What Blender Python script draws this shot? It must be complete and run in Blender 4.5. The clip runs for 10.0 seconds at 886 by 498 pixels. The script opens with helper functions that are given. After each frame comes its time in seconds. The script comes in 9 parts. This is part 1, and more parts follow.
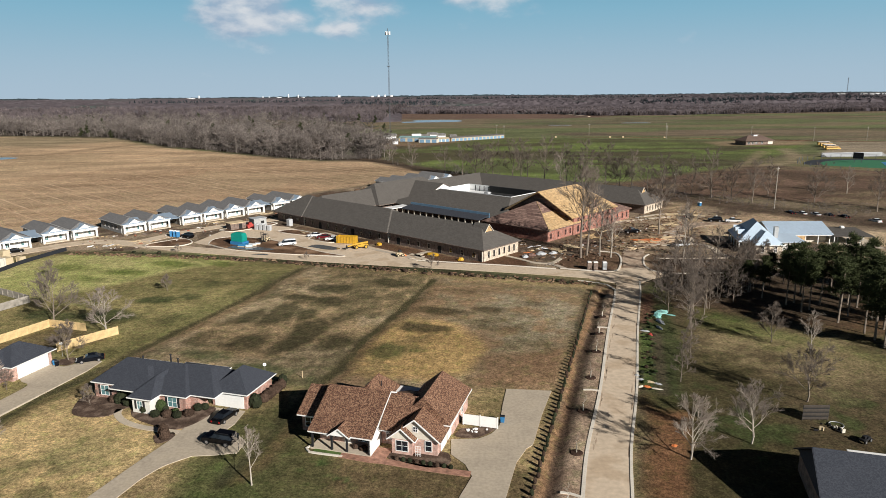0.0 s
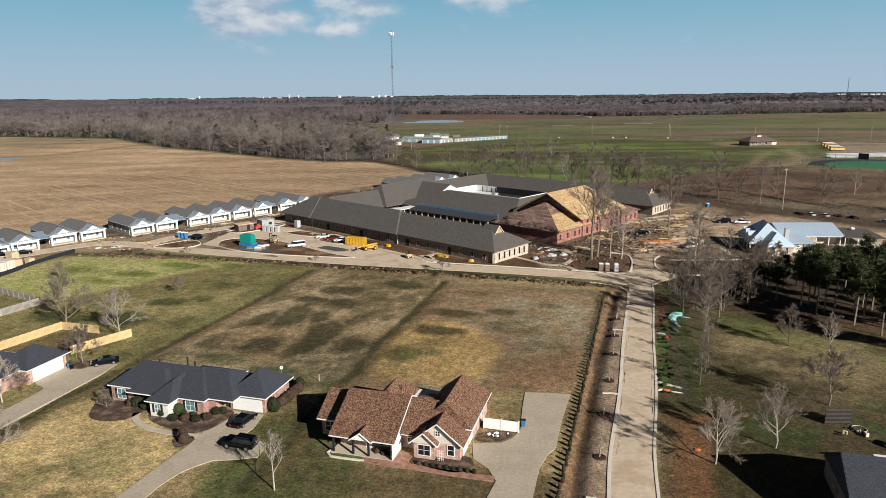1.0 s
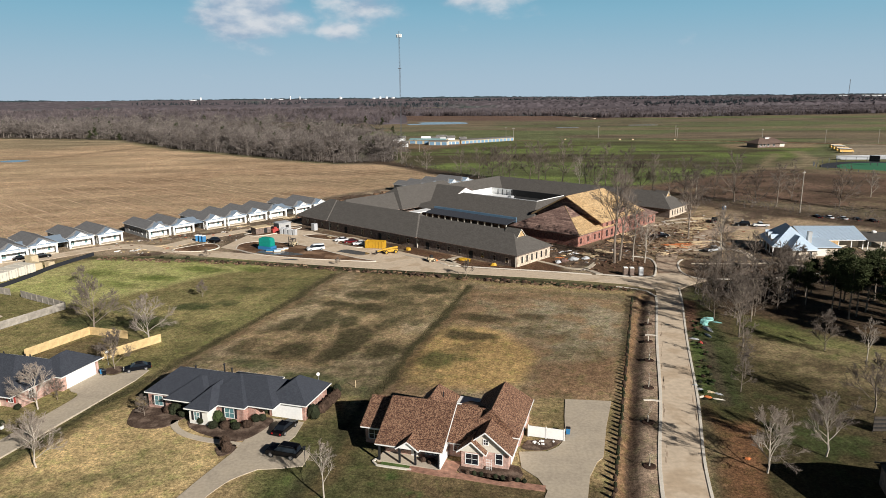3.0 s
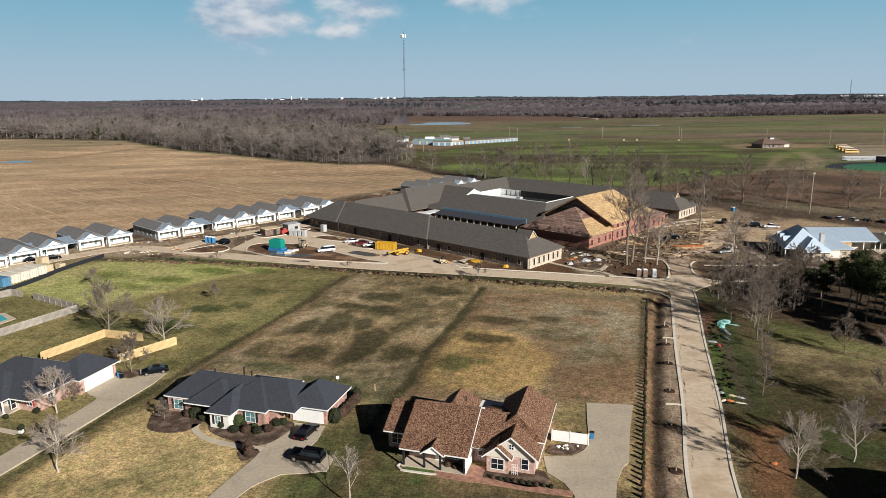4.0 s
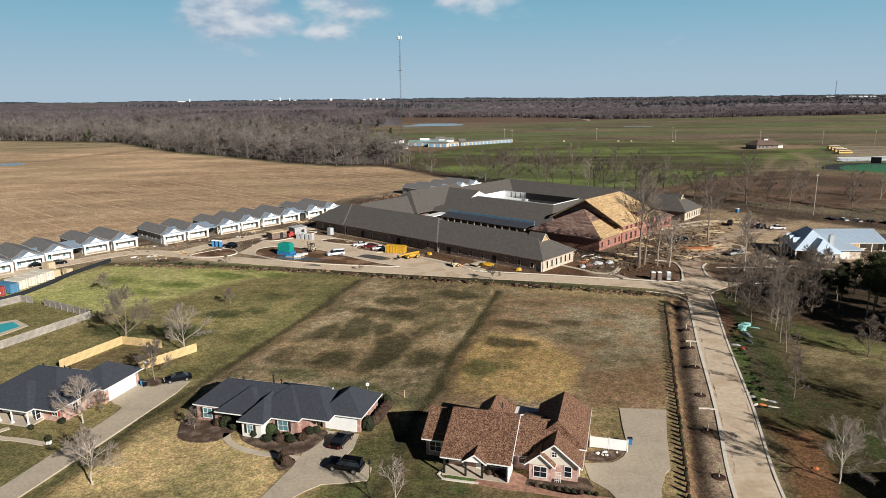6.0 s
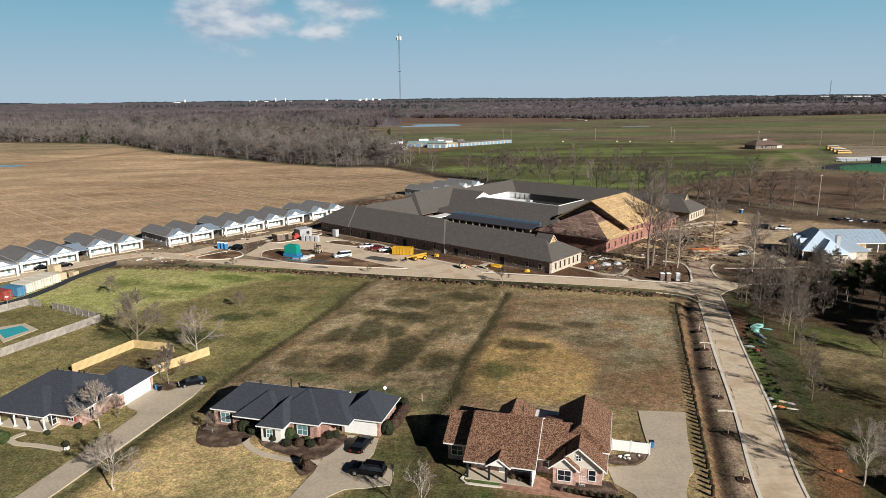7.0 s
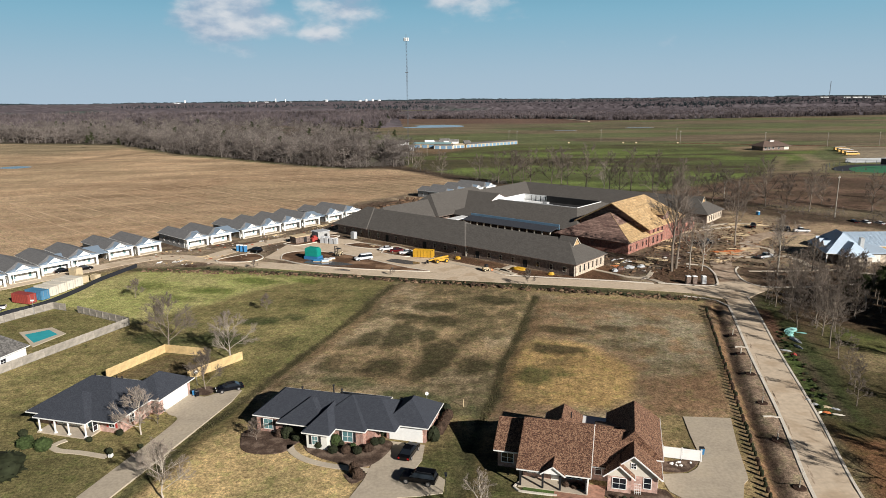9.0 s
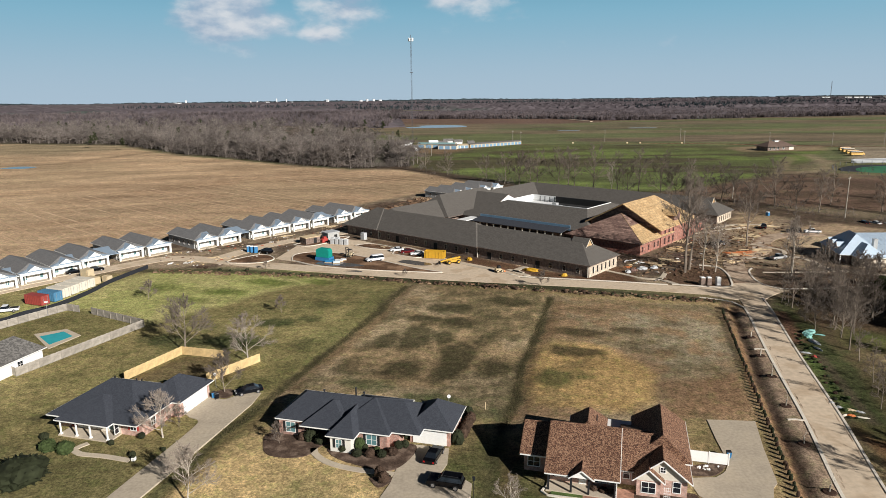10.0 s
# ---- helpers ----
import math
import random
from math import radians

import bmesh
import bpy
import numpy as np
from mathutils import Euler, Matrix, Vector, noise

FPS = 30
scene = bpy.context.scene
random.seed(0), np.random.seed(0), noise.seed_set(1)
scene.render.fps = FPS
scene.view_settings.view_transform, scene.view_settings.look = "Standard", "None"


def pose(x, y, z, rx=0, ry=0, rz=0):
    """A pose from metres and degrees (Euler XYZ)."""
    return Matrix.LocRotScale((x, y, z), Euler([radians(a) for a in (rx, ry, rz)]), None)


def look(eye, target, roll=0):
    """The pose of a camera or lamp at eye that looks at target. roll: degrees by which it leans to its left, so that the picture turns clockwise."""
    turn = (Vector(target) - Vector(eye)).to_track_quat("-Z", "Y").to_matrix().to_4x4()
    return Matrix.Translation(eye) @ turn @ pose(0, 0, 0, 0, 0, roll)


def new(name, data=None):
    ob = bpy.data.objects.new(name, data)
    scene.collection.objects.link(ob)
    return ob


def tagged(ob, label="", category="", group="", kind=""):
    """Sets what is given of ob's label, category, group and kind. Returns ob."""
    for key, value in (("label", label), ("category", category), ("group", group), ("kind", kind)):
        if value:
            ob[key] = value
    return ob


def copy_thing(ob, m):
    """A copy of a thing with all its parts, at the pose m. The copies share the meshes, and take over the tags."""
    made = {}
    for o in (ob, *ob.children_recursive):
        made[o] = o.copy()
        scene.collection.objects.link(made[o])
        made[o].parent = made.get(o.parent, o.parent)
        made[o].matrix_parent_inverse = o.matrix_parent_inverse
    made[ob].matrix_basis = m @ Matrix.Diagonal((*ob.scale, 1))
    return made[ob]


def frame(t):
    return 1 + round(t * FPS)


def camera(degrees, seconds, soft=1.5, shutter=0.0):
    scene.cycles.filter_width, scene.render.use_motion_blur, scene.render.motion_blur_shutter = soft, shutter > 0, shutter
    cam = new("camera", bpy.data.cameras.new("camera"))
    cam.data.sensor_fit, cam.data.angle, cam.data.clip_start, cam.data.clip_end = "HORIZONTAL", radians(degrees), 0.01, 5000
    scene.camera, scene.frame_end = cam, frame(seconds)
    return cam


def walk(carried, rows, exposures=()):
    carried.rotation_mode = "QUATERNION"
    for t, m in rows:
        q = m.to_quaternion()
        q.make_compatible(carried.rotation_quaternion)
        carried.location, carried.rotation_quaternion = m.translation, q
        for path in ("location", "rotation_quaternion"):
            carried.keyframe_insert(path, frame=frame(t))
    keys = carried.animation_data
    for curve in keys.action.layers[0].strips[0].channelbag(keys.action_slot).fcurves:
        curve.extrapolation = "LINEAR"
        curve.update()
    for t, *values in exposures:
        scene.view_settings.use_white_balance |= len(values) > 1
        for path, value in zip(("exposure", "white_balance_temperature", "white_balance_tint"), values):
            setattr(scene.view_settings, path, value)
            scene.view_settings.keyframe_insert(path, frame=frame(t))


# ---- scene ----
cam = camera(66.5, 10.0, soft=0.5)
PATH = [
    (0, (-0.034, -0.823, 49.348), (-0.032, 1.124, 48.891), -0.5),
    (0.5, (-1.536, -0.466, 49.469), (-1.535, 1.481, 49.013), -0.6),
    (1, (-3.114, -0.134, 49.598), (-3.112, 1.813, 49.142), -0.5),
    (1.5, (-4.728, 0.173, 49.735), (-4.726, 2.12, 49.28), -0.6),
    (2, (-6.342, 0.49, 49.864), (-6.34, 2.437, 49.409), -0.5),
    (2.5, (-7.977, 0.757, 49.956), (-7.975, 2.705, 49.503), -0.5),
    (4, (-12.995, 1.74, 50.454), (-12.995, 3.688, 50.002), -0.5),
    (4.5, (-14.684, 2.035, 50.57), (-14.682, 3.983, 50.118), -0.5),
    (5, (-16.443, 2.307, 50.677), (-16.434, 4.255, 50.227), -0.5),
    (5.5, (-18.215, 2.625, 50.806), (-18.193, 4.574, 50.356), -0.5),
    (7, (-23.681, 3.504, 51.299), (-23.635, 5.453, 50.85), -0.6),
    (7.5, (-25.438, 3.826, 51.426), (-25.39, 5.775, 50.977), -0.6),
    (8, (-27.225, 4.131, 51.534), (-27.176, 6.08, 51.087), -0.6),
    (8.5, (-29.019, 4.436, 51.647), (-28.97, 6.385, 51.2), -0.6),
    (9, (-30.87, 4.775, 51.778), (-30.821, 6.724, 51.331), -0.6),
    (9.5, (-32.685, 5.112, 51.891), (-32.637, 7.061, 51.444), -0.6),
    (10, (-34.471, 5.546, 52.006), (-34.423, 7.495, 51.559), -0.6),
]
walk(cam, [(t, look(eye, target, roll)) for t, eye, target, roll in PATH])

# ---- light ----
SUN_TO = Vector((0.637, -0.770, 0.0)).normalized()
SUN_EL = radians(25.0)
world = bpy.data.worlds.new("sky")
scene.world = world
world.use_nodes = True


def build_sky():
    nt = world.node_tree
    N, L = nt.nodes, nt.links
    N.clear()
    out = N.new("ShaderNodeOutputWorld")
    bg = N.new("ShaderNodeBackground")
    sky = N.new("ShaderNodeTexSky")
    sky.sky_type = "NISHITA"
    sky.sun_disc = False
    sky.sun_elevation = SUN_EL
    sky.sun_rotation = math.atan2(SUN_TO.x, SUN_TO.y)
    sky.air_density, sky.dust_density, sky.ozone_density = 1.0, 0.6, 1.5
    tc = N.new("ShaderNodeTexCoord")
    FLAT = 2.0
    # cumulus banks, drawn on the direction of the sky dome
    mp = N.new("ShaderNodeMapping")
    mp.inputs["Scale"].default_value = (1.0, 1.0, FLAT)
    L.new(tc.outputs["Generated"], mp.inputs["Vector"])
    up = N.new("ShaderNodeVectorMath")
    up.operation = "ADD"
    up.inputs[1].default_value = (0.014, 0.0, 0.030)
    L.new(mp.outputs[0], up.inputs[0])

    def puff(src):
        n = N.new("ShaderNodeTexNoise")
        n.inputs["Scale"].default_value = 13.0
        n.inputs["Detail"].default_value = 8.0
        n.inputs["Roughness"].default_value = 0.55
        L.new(src, n.inputs["Vector"])
        return n.outputs["Fac"]

    here, above = puff(mp.outputs[0]), puff(up.outputs[0])

    def bank(d, inner, outer, thick):
        v = N.new("ShaderNodeVectorMath")
        v.operation = "DISTANCE"
        v.inputs[1].default_value = (d[0], d[1], d[2] * FLAT)
        L.new(mp.outputs[0], v.inputs[0])
        r = N.new("ShaderNodeMapRange")
        r.interpolation_type = "SMOOTHSTEP"
        r.inputs["From Min"].default_value, r.inputs["From Max"].default_value = outer, inner
        r.inputs["To Max"].default_value = thick
        L.new(v.outputs["Value"], r.inputs["Value"])
        return r.outputs[0]

    total = None
    for d, inner, outer, thick in (((-0.262, 0.958, 0.102), 0.02, 0.12, 1.0), ((-0.300, 0.948, 0.100), 0.0, 0.08, 0.9), ((-0.215, 0.972, 0.098), 0.0, 0.085, 0.85), ((-0.120, 0.986, 0.118), 0.0, 0.115, 0.9),
                                   ((-0.140, 0.986, 0.086), 0.0, 0.07, 0.75), ((-0.245, 0.966, 0.064), 0.0, 0.06, 0.72), ((-0.06, 0.99, 0.105), 0.0, 0.06, 0.5), ((0.135, 0.983, 0.105), 0.0, 0.06, 0.42),
                                   ((0.06, 0.989, 0.134), 0.0, 0.11, 0.85), ((0.33, 0.94, 0.066), 0.0, 0.028, 0.2), ((-0.6, 0.78, 0.2), 0.05, 0.3, 0.8), ((0.5, 0.82, 0.25), 0.05, 0.3, 0.8)):
        o = bank(d, inner, outer, thick)
        if total is None:
            total = o
        else:
            m = N.new("ShaderNodeMath")
            m.operation = "MAXIMUM"
            L.new(total, m.inputs[0])
            L.new(o, m.inputs[1])
            total = m.outputs[0]
    a = N.new("ShaderNodeMath")
    a.operation = "MULTIPLY_ADD"
    L.new(total, a.inputs[0])
    a.inputs[1].default_value = 0.62
    L.new(here, a.inputs[2])
    cr = N.new("ShaderNodeMapRange")
    cr.interpolation_type = "SMOOTHSTEP"
    cr.inputs["From Min"].default_value, cr.inputs["From Max"].default_value = 0.68, 1.08
    cr.inputs["To Max"].default_value = 0.85
    L.new(a.outputs[0], cr.inputs["Value"])
    # cloud body: sunlit where the cloud thins towards the sun, grey beneath
    df = N.new("ShaderNodeMath")
    df.operation = "SUBTRACT"
    L.new(here, df.inputs[0])
    L.new(above, df.inputs[1])
    ramp = N.new("ShaderNodeMapRange")
    ramp.inputs["From Min"].default_value, ramp.inputs["From Max"].default_value = -0.11, 0.13
    L.new(df.outputs[0], ramp.inputs["Value"])
    body = N.new("ShaderNodeMix")
    body.data_type = "RGBA"
    body.inputs["A"].default_value = (4.9, 6.3, 8.2, 1)
    body.inputs["B"].default_value = (10.2, 10.4, 10.9, 1)
    L.new(ramp.outputs[0], body.inputs["Factor"])
    # pale grey haze low over the land, clear blue above it, deep blue towards the zenith
    sep = N.new("ShaderNodeSeparateXYZ")
    L.new(tc.outputs["Generated"], sep.inputs[0])

    def height(z0, z1, k):
        r = N.new("ShaderNodeMapRange")
        r.interpolation_type = "SMOOTHSTEP"
        r.inputs["From Min"].default_value, r.inputs["From Max"].default_value = z1, z0
        r.inputs["To Min"].default_value, r.inputs["To Max"].default_value = 0.0, k
        L.new(sep.outputs["Z"], r.inputs["Value"])
        return r.outputs[0]

    def over(fac, base, colour):
        k = N.new("ShaderNodeMix")
        k.data_type = "RGBA"
        L.new(fac, k.inputs["Factor"])
        L.new(base, k.inputs["A"])
        if isinstance(colour, tuple):
            k.inputs["B"].default_value = colour
        else:
            L.new(colour, k.inputs["B"])
        return k.outputs["Result"]

    tint = N.new("ShaderNodeMix")
    tint.data_type, tint.blend_type = "RGBA", "MULTIPLY"
    tint.inputs["Factor"].default_value = 1.0
    tint.inputs["B"].default_value = SKY_TINT
    L.new(sky.outputs[0], tint.inputs["A"])
    air = over(height(0.10, 0.27, 0.96), tint.outputs["Result"], LOW_BLUE)
    air = over(height(-0.01, 0.15, 1.0), air, HAZE)
    L.new(over(cr.outputs[0], air, body.outputs["Result"]), bg.inputs["Color"])
    bg.inputs["Strength"].default_value = SKY_STRENGTH
    L.new(bg.outputs[0], out.inputs[0])


SKY_STRENGTH = 0.05
SKY_TINT = (0.06, 0.10, 0.16, 1)
LOW_BLUE = (2.9, 6.5, 8.7, 1)
HAZE = (5.7, 7.5, 9.1, 1)
build_sky()
sun_data = bpy.data.lights.new("sun", "SUN")
sun_data.energy, sun_data.angle, sun_data.color = 5.0, radians(0.55), (1.0, 0.957, 0.898)
sun = new("sun", sun_data)
sun.matrix_world = look((0, 0, 0), -Vector((SUN_TO.x * math.cos(SUN_EL), SUN_TO.y * math.cos(SUN_EL), math.sin(SUN_EL))))
scene.view_settings.exposure = 0.46


# ---- materials ----
def material(name, color, rough=0.85, spread=0.18, grain=3.0, coarse=0.25, bump=0.15, metal=0.0, second=None, amount=0.5, obj_random=0.0, attr="", spec=0.3):
    """Colour varied by a fine and a coarse noise (cycles per metre), with a second colour in stains and a fine relief."""
    m = bpy.data.materials.new(name)
    m.use_nodes = True
    nt = m.node_tree
    N, L = nt.nodes, nt.links
    b = N["Principled BSDF"]
    b.inputs["Roughness"].default_value = rough
    b.inputs["Metallic"].default_value = metal
    b.inputs["Specular IOR Level"].default_value = spec
    tc = N.new("ShaderNodeTexCoord")
    fine, big = N.new("ShaderNodeTexNoise"), N.new("ShaderNodeTexNoise")
    for n, s, d in ((fine, grain, 5.0), (big, coarse, 4.0)):
        n.inputs["Scale"].default_value, n.inputs["Detail"].default_value = s, d
        L.new(tc.outputs["Object"], n.inputs["Vector"])
    if attr:
        a = N.new("ShaderNodeVertexColor")
        a.layer_name = attr
        base = a.outputs["Color"]
    else:
        rgb = N.new("ShaderNodeRGB")
        rgb.outputs[0].default_value = (*color, 1)
        base = rgb.outputs[0]
    if second:
        r = N.new("ShaderNodeMapRange")
        r.interpolation_type = "SMOOTHSTEP"
        r.inputs["From Min"].default_value, r.inputs["From Max"].default_value = 0.62 - amount * 0.3, 0.78 - amount * 0.3
        L.new(big.outputs["Fac"], r.inputs["Value"])
        mx = N.new("ShaderNodeMix")
        mx.data_type = "RGBA"
        mx.inputs["B"].default_value = (*second, 1)
        L.new(r.outputs[0], mx.inputs["Factor"])
        L.new(base, mx.inputs["A"])
        base = mx.outputs["Result"]
    add = N.new("ShaderNodeMath")
    add.operation = "ADD"
    L.new(fine.outputs["Fac"], add.inputs[0])
    L.new(big.outputs["Fac"], add.inputs[1])
    v = N.new("ShaderNodeMapRange")
    v.inputs["From Min"].default_value, v.inputs["From Max"].default_value = 0.6, 1.4
    v.inputs["To Min"].default_value, v.inputs["To Max"].default_value = 1 - spread * 1.6, 1 + spread * 1.6
    v.clamp = False
    L.new(add.outputs[0], v.inputs["Value"])
    value = v.outputs[0]
    if obj_random:
        oi = N.new("ShaderNodeObjectInfo")
        ra = N.new("ShaderNodeMapRange")
        ra.inputs["To Min"].default_value, ra.inputs["To Max"].default_value = 1 - obj_random, 1 + obj_random
        L.new(oi.outputs["Random"], ra.inputs["Value"])
        mu = N.new("ShaderNodeMath")
        mu.operation = "MULTIPLY"
        L.new(value, mu.inputs[0])
        L.new(ra.outputs[0], mu.inputs[1])
        value = mu.outputs[0]
    mul = N.new("ShaderNodeVectorMath")
    mul.operation = "SCALE"
    L.new(base, mul.inputs[0])
    L.new(value, mul.inputs["Scale"])
    L.new(mul.outputs[0], b.inputs["Base Color"])
    if bump:
        bp = N.new("ShaderNodeBump")
        bp.inputs["Strength"].default_value = bump
        bp.inputs["Distance"].default_value = 0.08
        L.new(fine.outputs["Fac"], bp.inputs["Height"])
        L.new(bp.outputs[0], b.inputs["Normal"])
    return m


def brick_material(name, c1, c2, mortar, scale=1.0, w=0.21, h=0.075, joint=0.008):
    m = bpy.data.materials.new(name)
    m.use_nodes = True
    N, L = m.node_tree.nodes, m.node_tree.links
    b = N["Principled BSDF"]
    b.inputs["Roughness"].default_value = 0.9
    tc, sp, cb = N.new("ShaderNodeTexCoord"), N.new("ShaderNodeSeparateXYZ"), N.new("ShaderNodeCombineXYZ")
    ad = N.new("ShaderNodeMath")
    ad.operation = "ADD"
    L.new(tc.outputs["Object"], sp.inputs[0])
    L.new(sp.outputs["X"], ad.inputs[0])
    L.new(sp.outputs["Y"], ad.inputs[1])
    L.new(ad.outputs[0], cb.inputs[0])
    L.new(sp.outputs["Z"], cb.inputs[1])
    br = N.new("ShaderNodeTexBrick")
    br.inputs["Color1"].default_value, br.inputs["Color2"].default_value, br.inputs["Mortar"].default_value = (*c1, 1), (*c2, 1), (*mortar, 1)
    br.inputs["Scale"].default_value = scale
    br.inputs["Brick Width"].default_value, br.inputs["Row Height"].default_value, br.inputs["Mortar Size"].default_value = w, h, joint
    L.new(cb.outputs[0], br.inputs["Vector"])
    no = N.new("ShaderNodeTexNoise")
    no.inputs["Scale"].default_value, no.inputs["Detail"].default_value = 1.3, 6.0
    L.new(tc.outputs["Object"], no.inputs["Vector"])
    r = N.new("ShaderNodeMapRange")
    r.inputs["From Min"].default_value, r.inputs["From Max"].default_value = 0.3, 0.7
    r.inputs["To Min"].default_value, r.inputs["To Max"].default_value = 0.6, 1.4
    L.new(no.outputs["Fac"], r.inputs["Value"])
    mul = N.new("ShaderNodeVectorMath")
    mul.operation = "SCALE"
    L.new(br.outputs["Color"], mul.inputs[0])
    L.new(r.outputs[0], mul.inputs["Scale"])
    L.new(mul.outputs[0], b.inputs["Base Color"])
    return m


def shingle_material(name, c1, c2, c3, w=0.33, h=0.15, spread=0.5):
    """Asphalt shingles: tabs of mixed colour in rows up the slope."""
    m = bpy.data.materials.new(name)
    m.use_nodes = True
    N, L = m.node_tree.nodes, m.node_tree.links
    b = N["Principled BSDF"]
    b.inputs["Roughness"].default_value = 0.92
    b.inputs["Specular IOR Level"].default_value = 0.2
    tc = N.new("ShaderNodeTexCoord")
    mp = N.new("ShaderNodeMapping")
    mp.inputs["Scale"].default_value = (1 / w, 1 / w, 1 / h)
    L.new(tc.outputs["Object"], mp.inputs[0])
    vo = N.new("ShaderNodeTexVoronoi")
    vo.inputs["Scale"].default_value = 1.0
    L.new(mp.outputs[0], vo.inputs["Vector"])
    sp = N.new("ShaderNodeSeparateColor")
    L.new(vo.outputs["Color"], sp.inputs[0])
    ramp = N.new("ShaderNodeValToRGB")
    e = ramp.color_ramp.elements
    e[0].color, e[0].position = (*c1, 1), 0.15
    e[1].color, e[1].position = (*c3, 1), 0.9
    k = e.new(0.5)
    k.color = (*c2, 1)
    L.new(sp.outputs[0], ramp.inputs[0])
    no = N.new("ShaderNodeTexNoise")
    no.inputs["Scale"].default_value, no.inputs["Detail"].default_value = 0.5, 5.0
    L.new(tc.outputs["Object"], no.inputs["Vector"])
    r = N.new("ShaderNodeMapRange")
    r.inputs["To Min"].default_value, r.inputs["To Max"].default_value = 1 - spread * 0.6, 1 + spread * 0.6
    L.new(no.outputs["Fac"], r.inputs["Value"])
    mul = N.new("ShaderNodeVectorMath")
    mul.operation = "SCALE"
    L.new(ramp.outputs["Color"], mul.inputs[0])
    L.new(r.outputs[0], mul.inputs["Scale"])
    L.new(mul.outputs[0], b.inputs["Base Color"])
    bp = N.new("ShaderNodeBump")
    bp.inputs["Strength"].default_value, bp.inputs["Distance"].default_value = 0.25, 0.02
    L.new(vo.outputs["Distance"], bp.inputs["Height"])
    L.new(bp.outputs[0], b.inputs["Normal"])
    return m


def ground_material():
    """Grass and earth: the cover's colour broken up by tufts, patches and blotches, with bare straw and dark growth mixed in."""
    m = bpy.data.materials.new("earth and grass")
    m.use_nodes = True
    N, L = m.node_tree.nodes, m.node_tree.links
    b = N["Principled BSDF"]
    b.inputs["Roughness"].default_value = 0.97
    b.inputs["Specular IOR Level"].default_value = 0.08
    tc, a = N.new("ShaderNodeTexCoord"), N.new("ShaderNodeVertexColor")
    a.layer_name = "cover"
    def nz(scale, detail, rough=0.6):
        n = N.new("ShaderNodeTexNoise")
        n.inputs["Scale"].default_value, n.inputs["Detail"].default_value, n.inputs["Roughness"].default_value = scale, detail, rough
        L.new(tc.outputs["Object"], n.inputs["Vector"])
        return n.outputs["Fac"]
    tuft, patch, blotch = nz(2.1, 6, 0.75), nz(0.6, 6, 0.7), nz(0.15, 5)
    def rng(src, lo, hi, a0, a1):
        r = N.new("ShaderNodeMapRange")
        r.inputs["From Min"].default_value, r.inputs["From Max"].default_value = lo, hi
        r.inputs["To Min"].default_value, r.inputs["To Max"].default_value = a0, a1
        L.new(src, r.inputs["Value"])
        return r.outputs[0]
    def mul(x, y):
        k = N.new("ShaderNodeMath")
        k.operation = "MULTIPLY"
        L.new(x, k.inputs[0])
        L.new(y, k.inputs[1])
        return k.outputs[0]
    v = mul(mul(mul(rng(nz(5.5, 3, 0.7), 0.34, 0.66, 0.66, 1.34), rng(tuft, 0.36, 0.64, 0.50, 1.44)), rng(patch, 0.36, 0.64, 0.74, 1.22)), rng(blotch, 0.34, 0.66, 0.85, 1.14))
    wide = N.new("ShaderNodeMapping")
    wide.inputs["Scale"].default_value = (0.010, 0.045, 1.0)
    L.new(tc.outputs["Object"], wide.inputs["Vector"])
    drift = N.new("ShaderNodeTexNoise")
    drift.inputs["Scale"].default_value, drift.inputs["Detail"].default_value, drift.inputs["Roughness"].default_value = 1.0, 6.0, 0.65
    L.new(wide.outputs[0], drift.inputs["Vector"])
    v = mul(v, rng(drift.outputs["Fac"], 0.36, 0.64, 0.76, 1.20))
    sc = N.new("ShaderNodeVectorMath")
    sc.operation = "SCALE"
    L.new(a.outputs["Color"], sc.inputs[0])
    L.new(v, sc.inputs["Scale"])
    straw = N.new("ShaderNodeMix")
    straw.data_type, straw.blend_type = "RGBA", "MULTIPLY"
    straw.inputs["B"].default_value = (0.88, 1.0, 0.86, 1)
    L.new(rng(nz(0.5, 6, 0.7), 0.5, 0.62, 0.0, 1.0), straw.inputs["Factor"])
    L.new(sc.outputs[0], straw.inputs["A"])
    L.new(straw.outputs["Result"], b.inputs["Base Color"])
    bp = N.new("ShaderNodeBump")
    bp.inputs["Strength"].default_value, bp.inputs["Distance"].default_value = 0.8, 0.12
    L.new(tuft, bp.inputs["Height"])
    L.new(bp.outputs[0], b.inputs["Normal"])
    return m


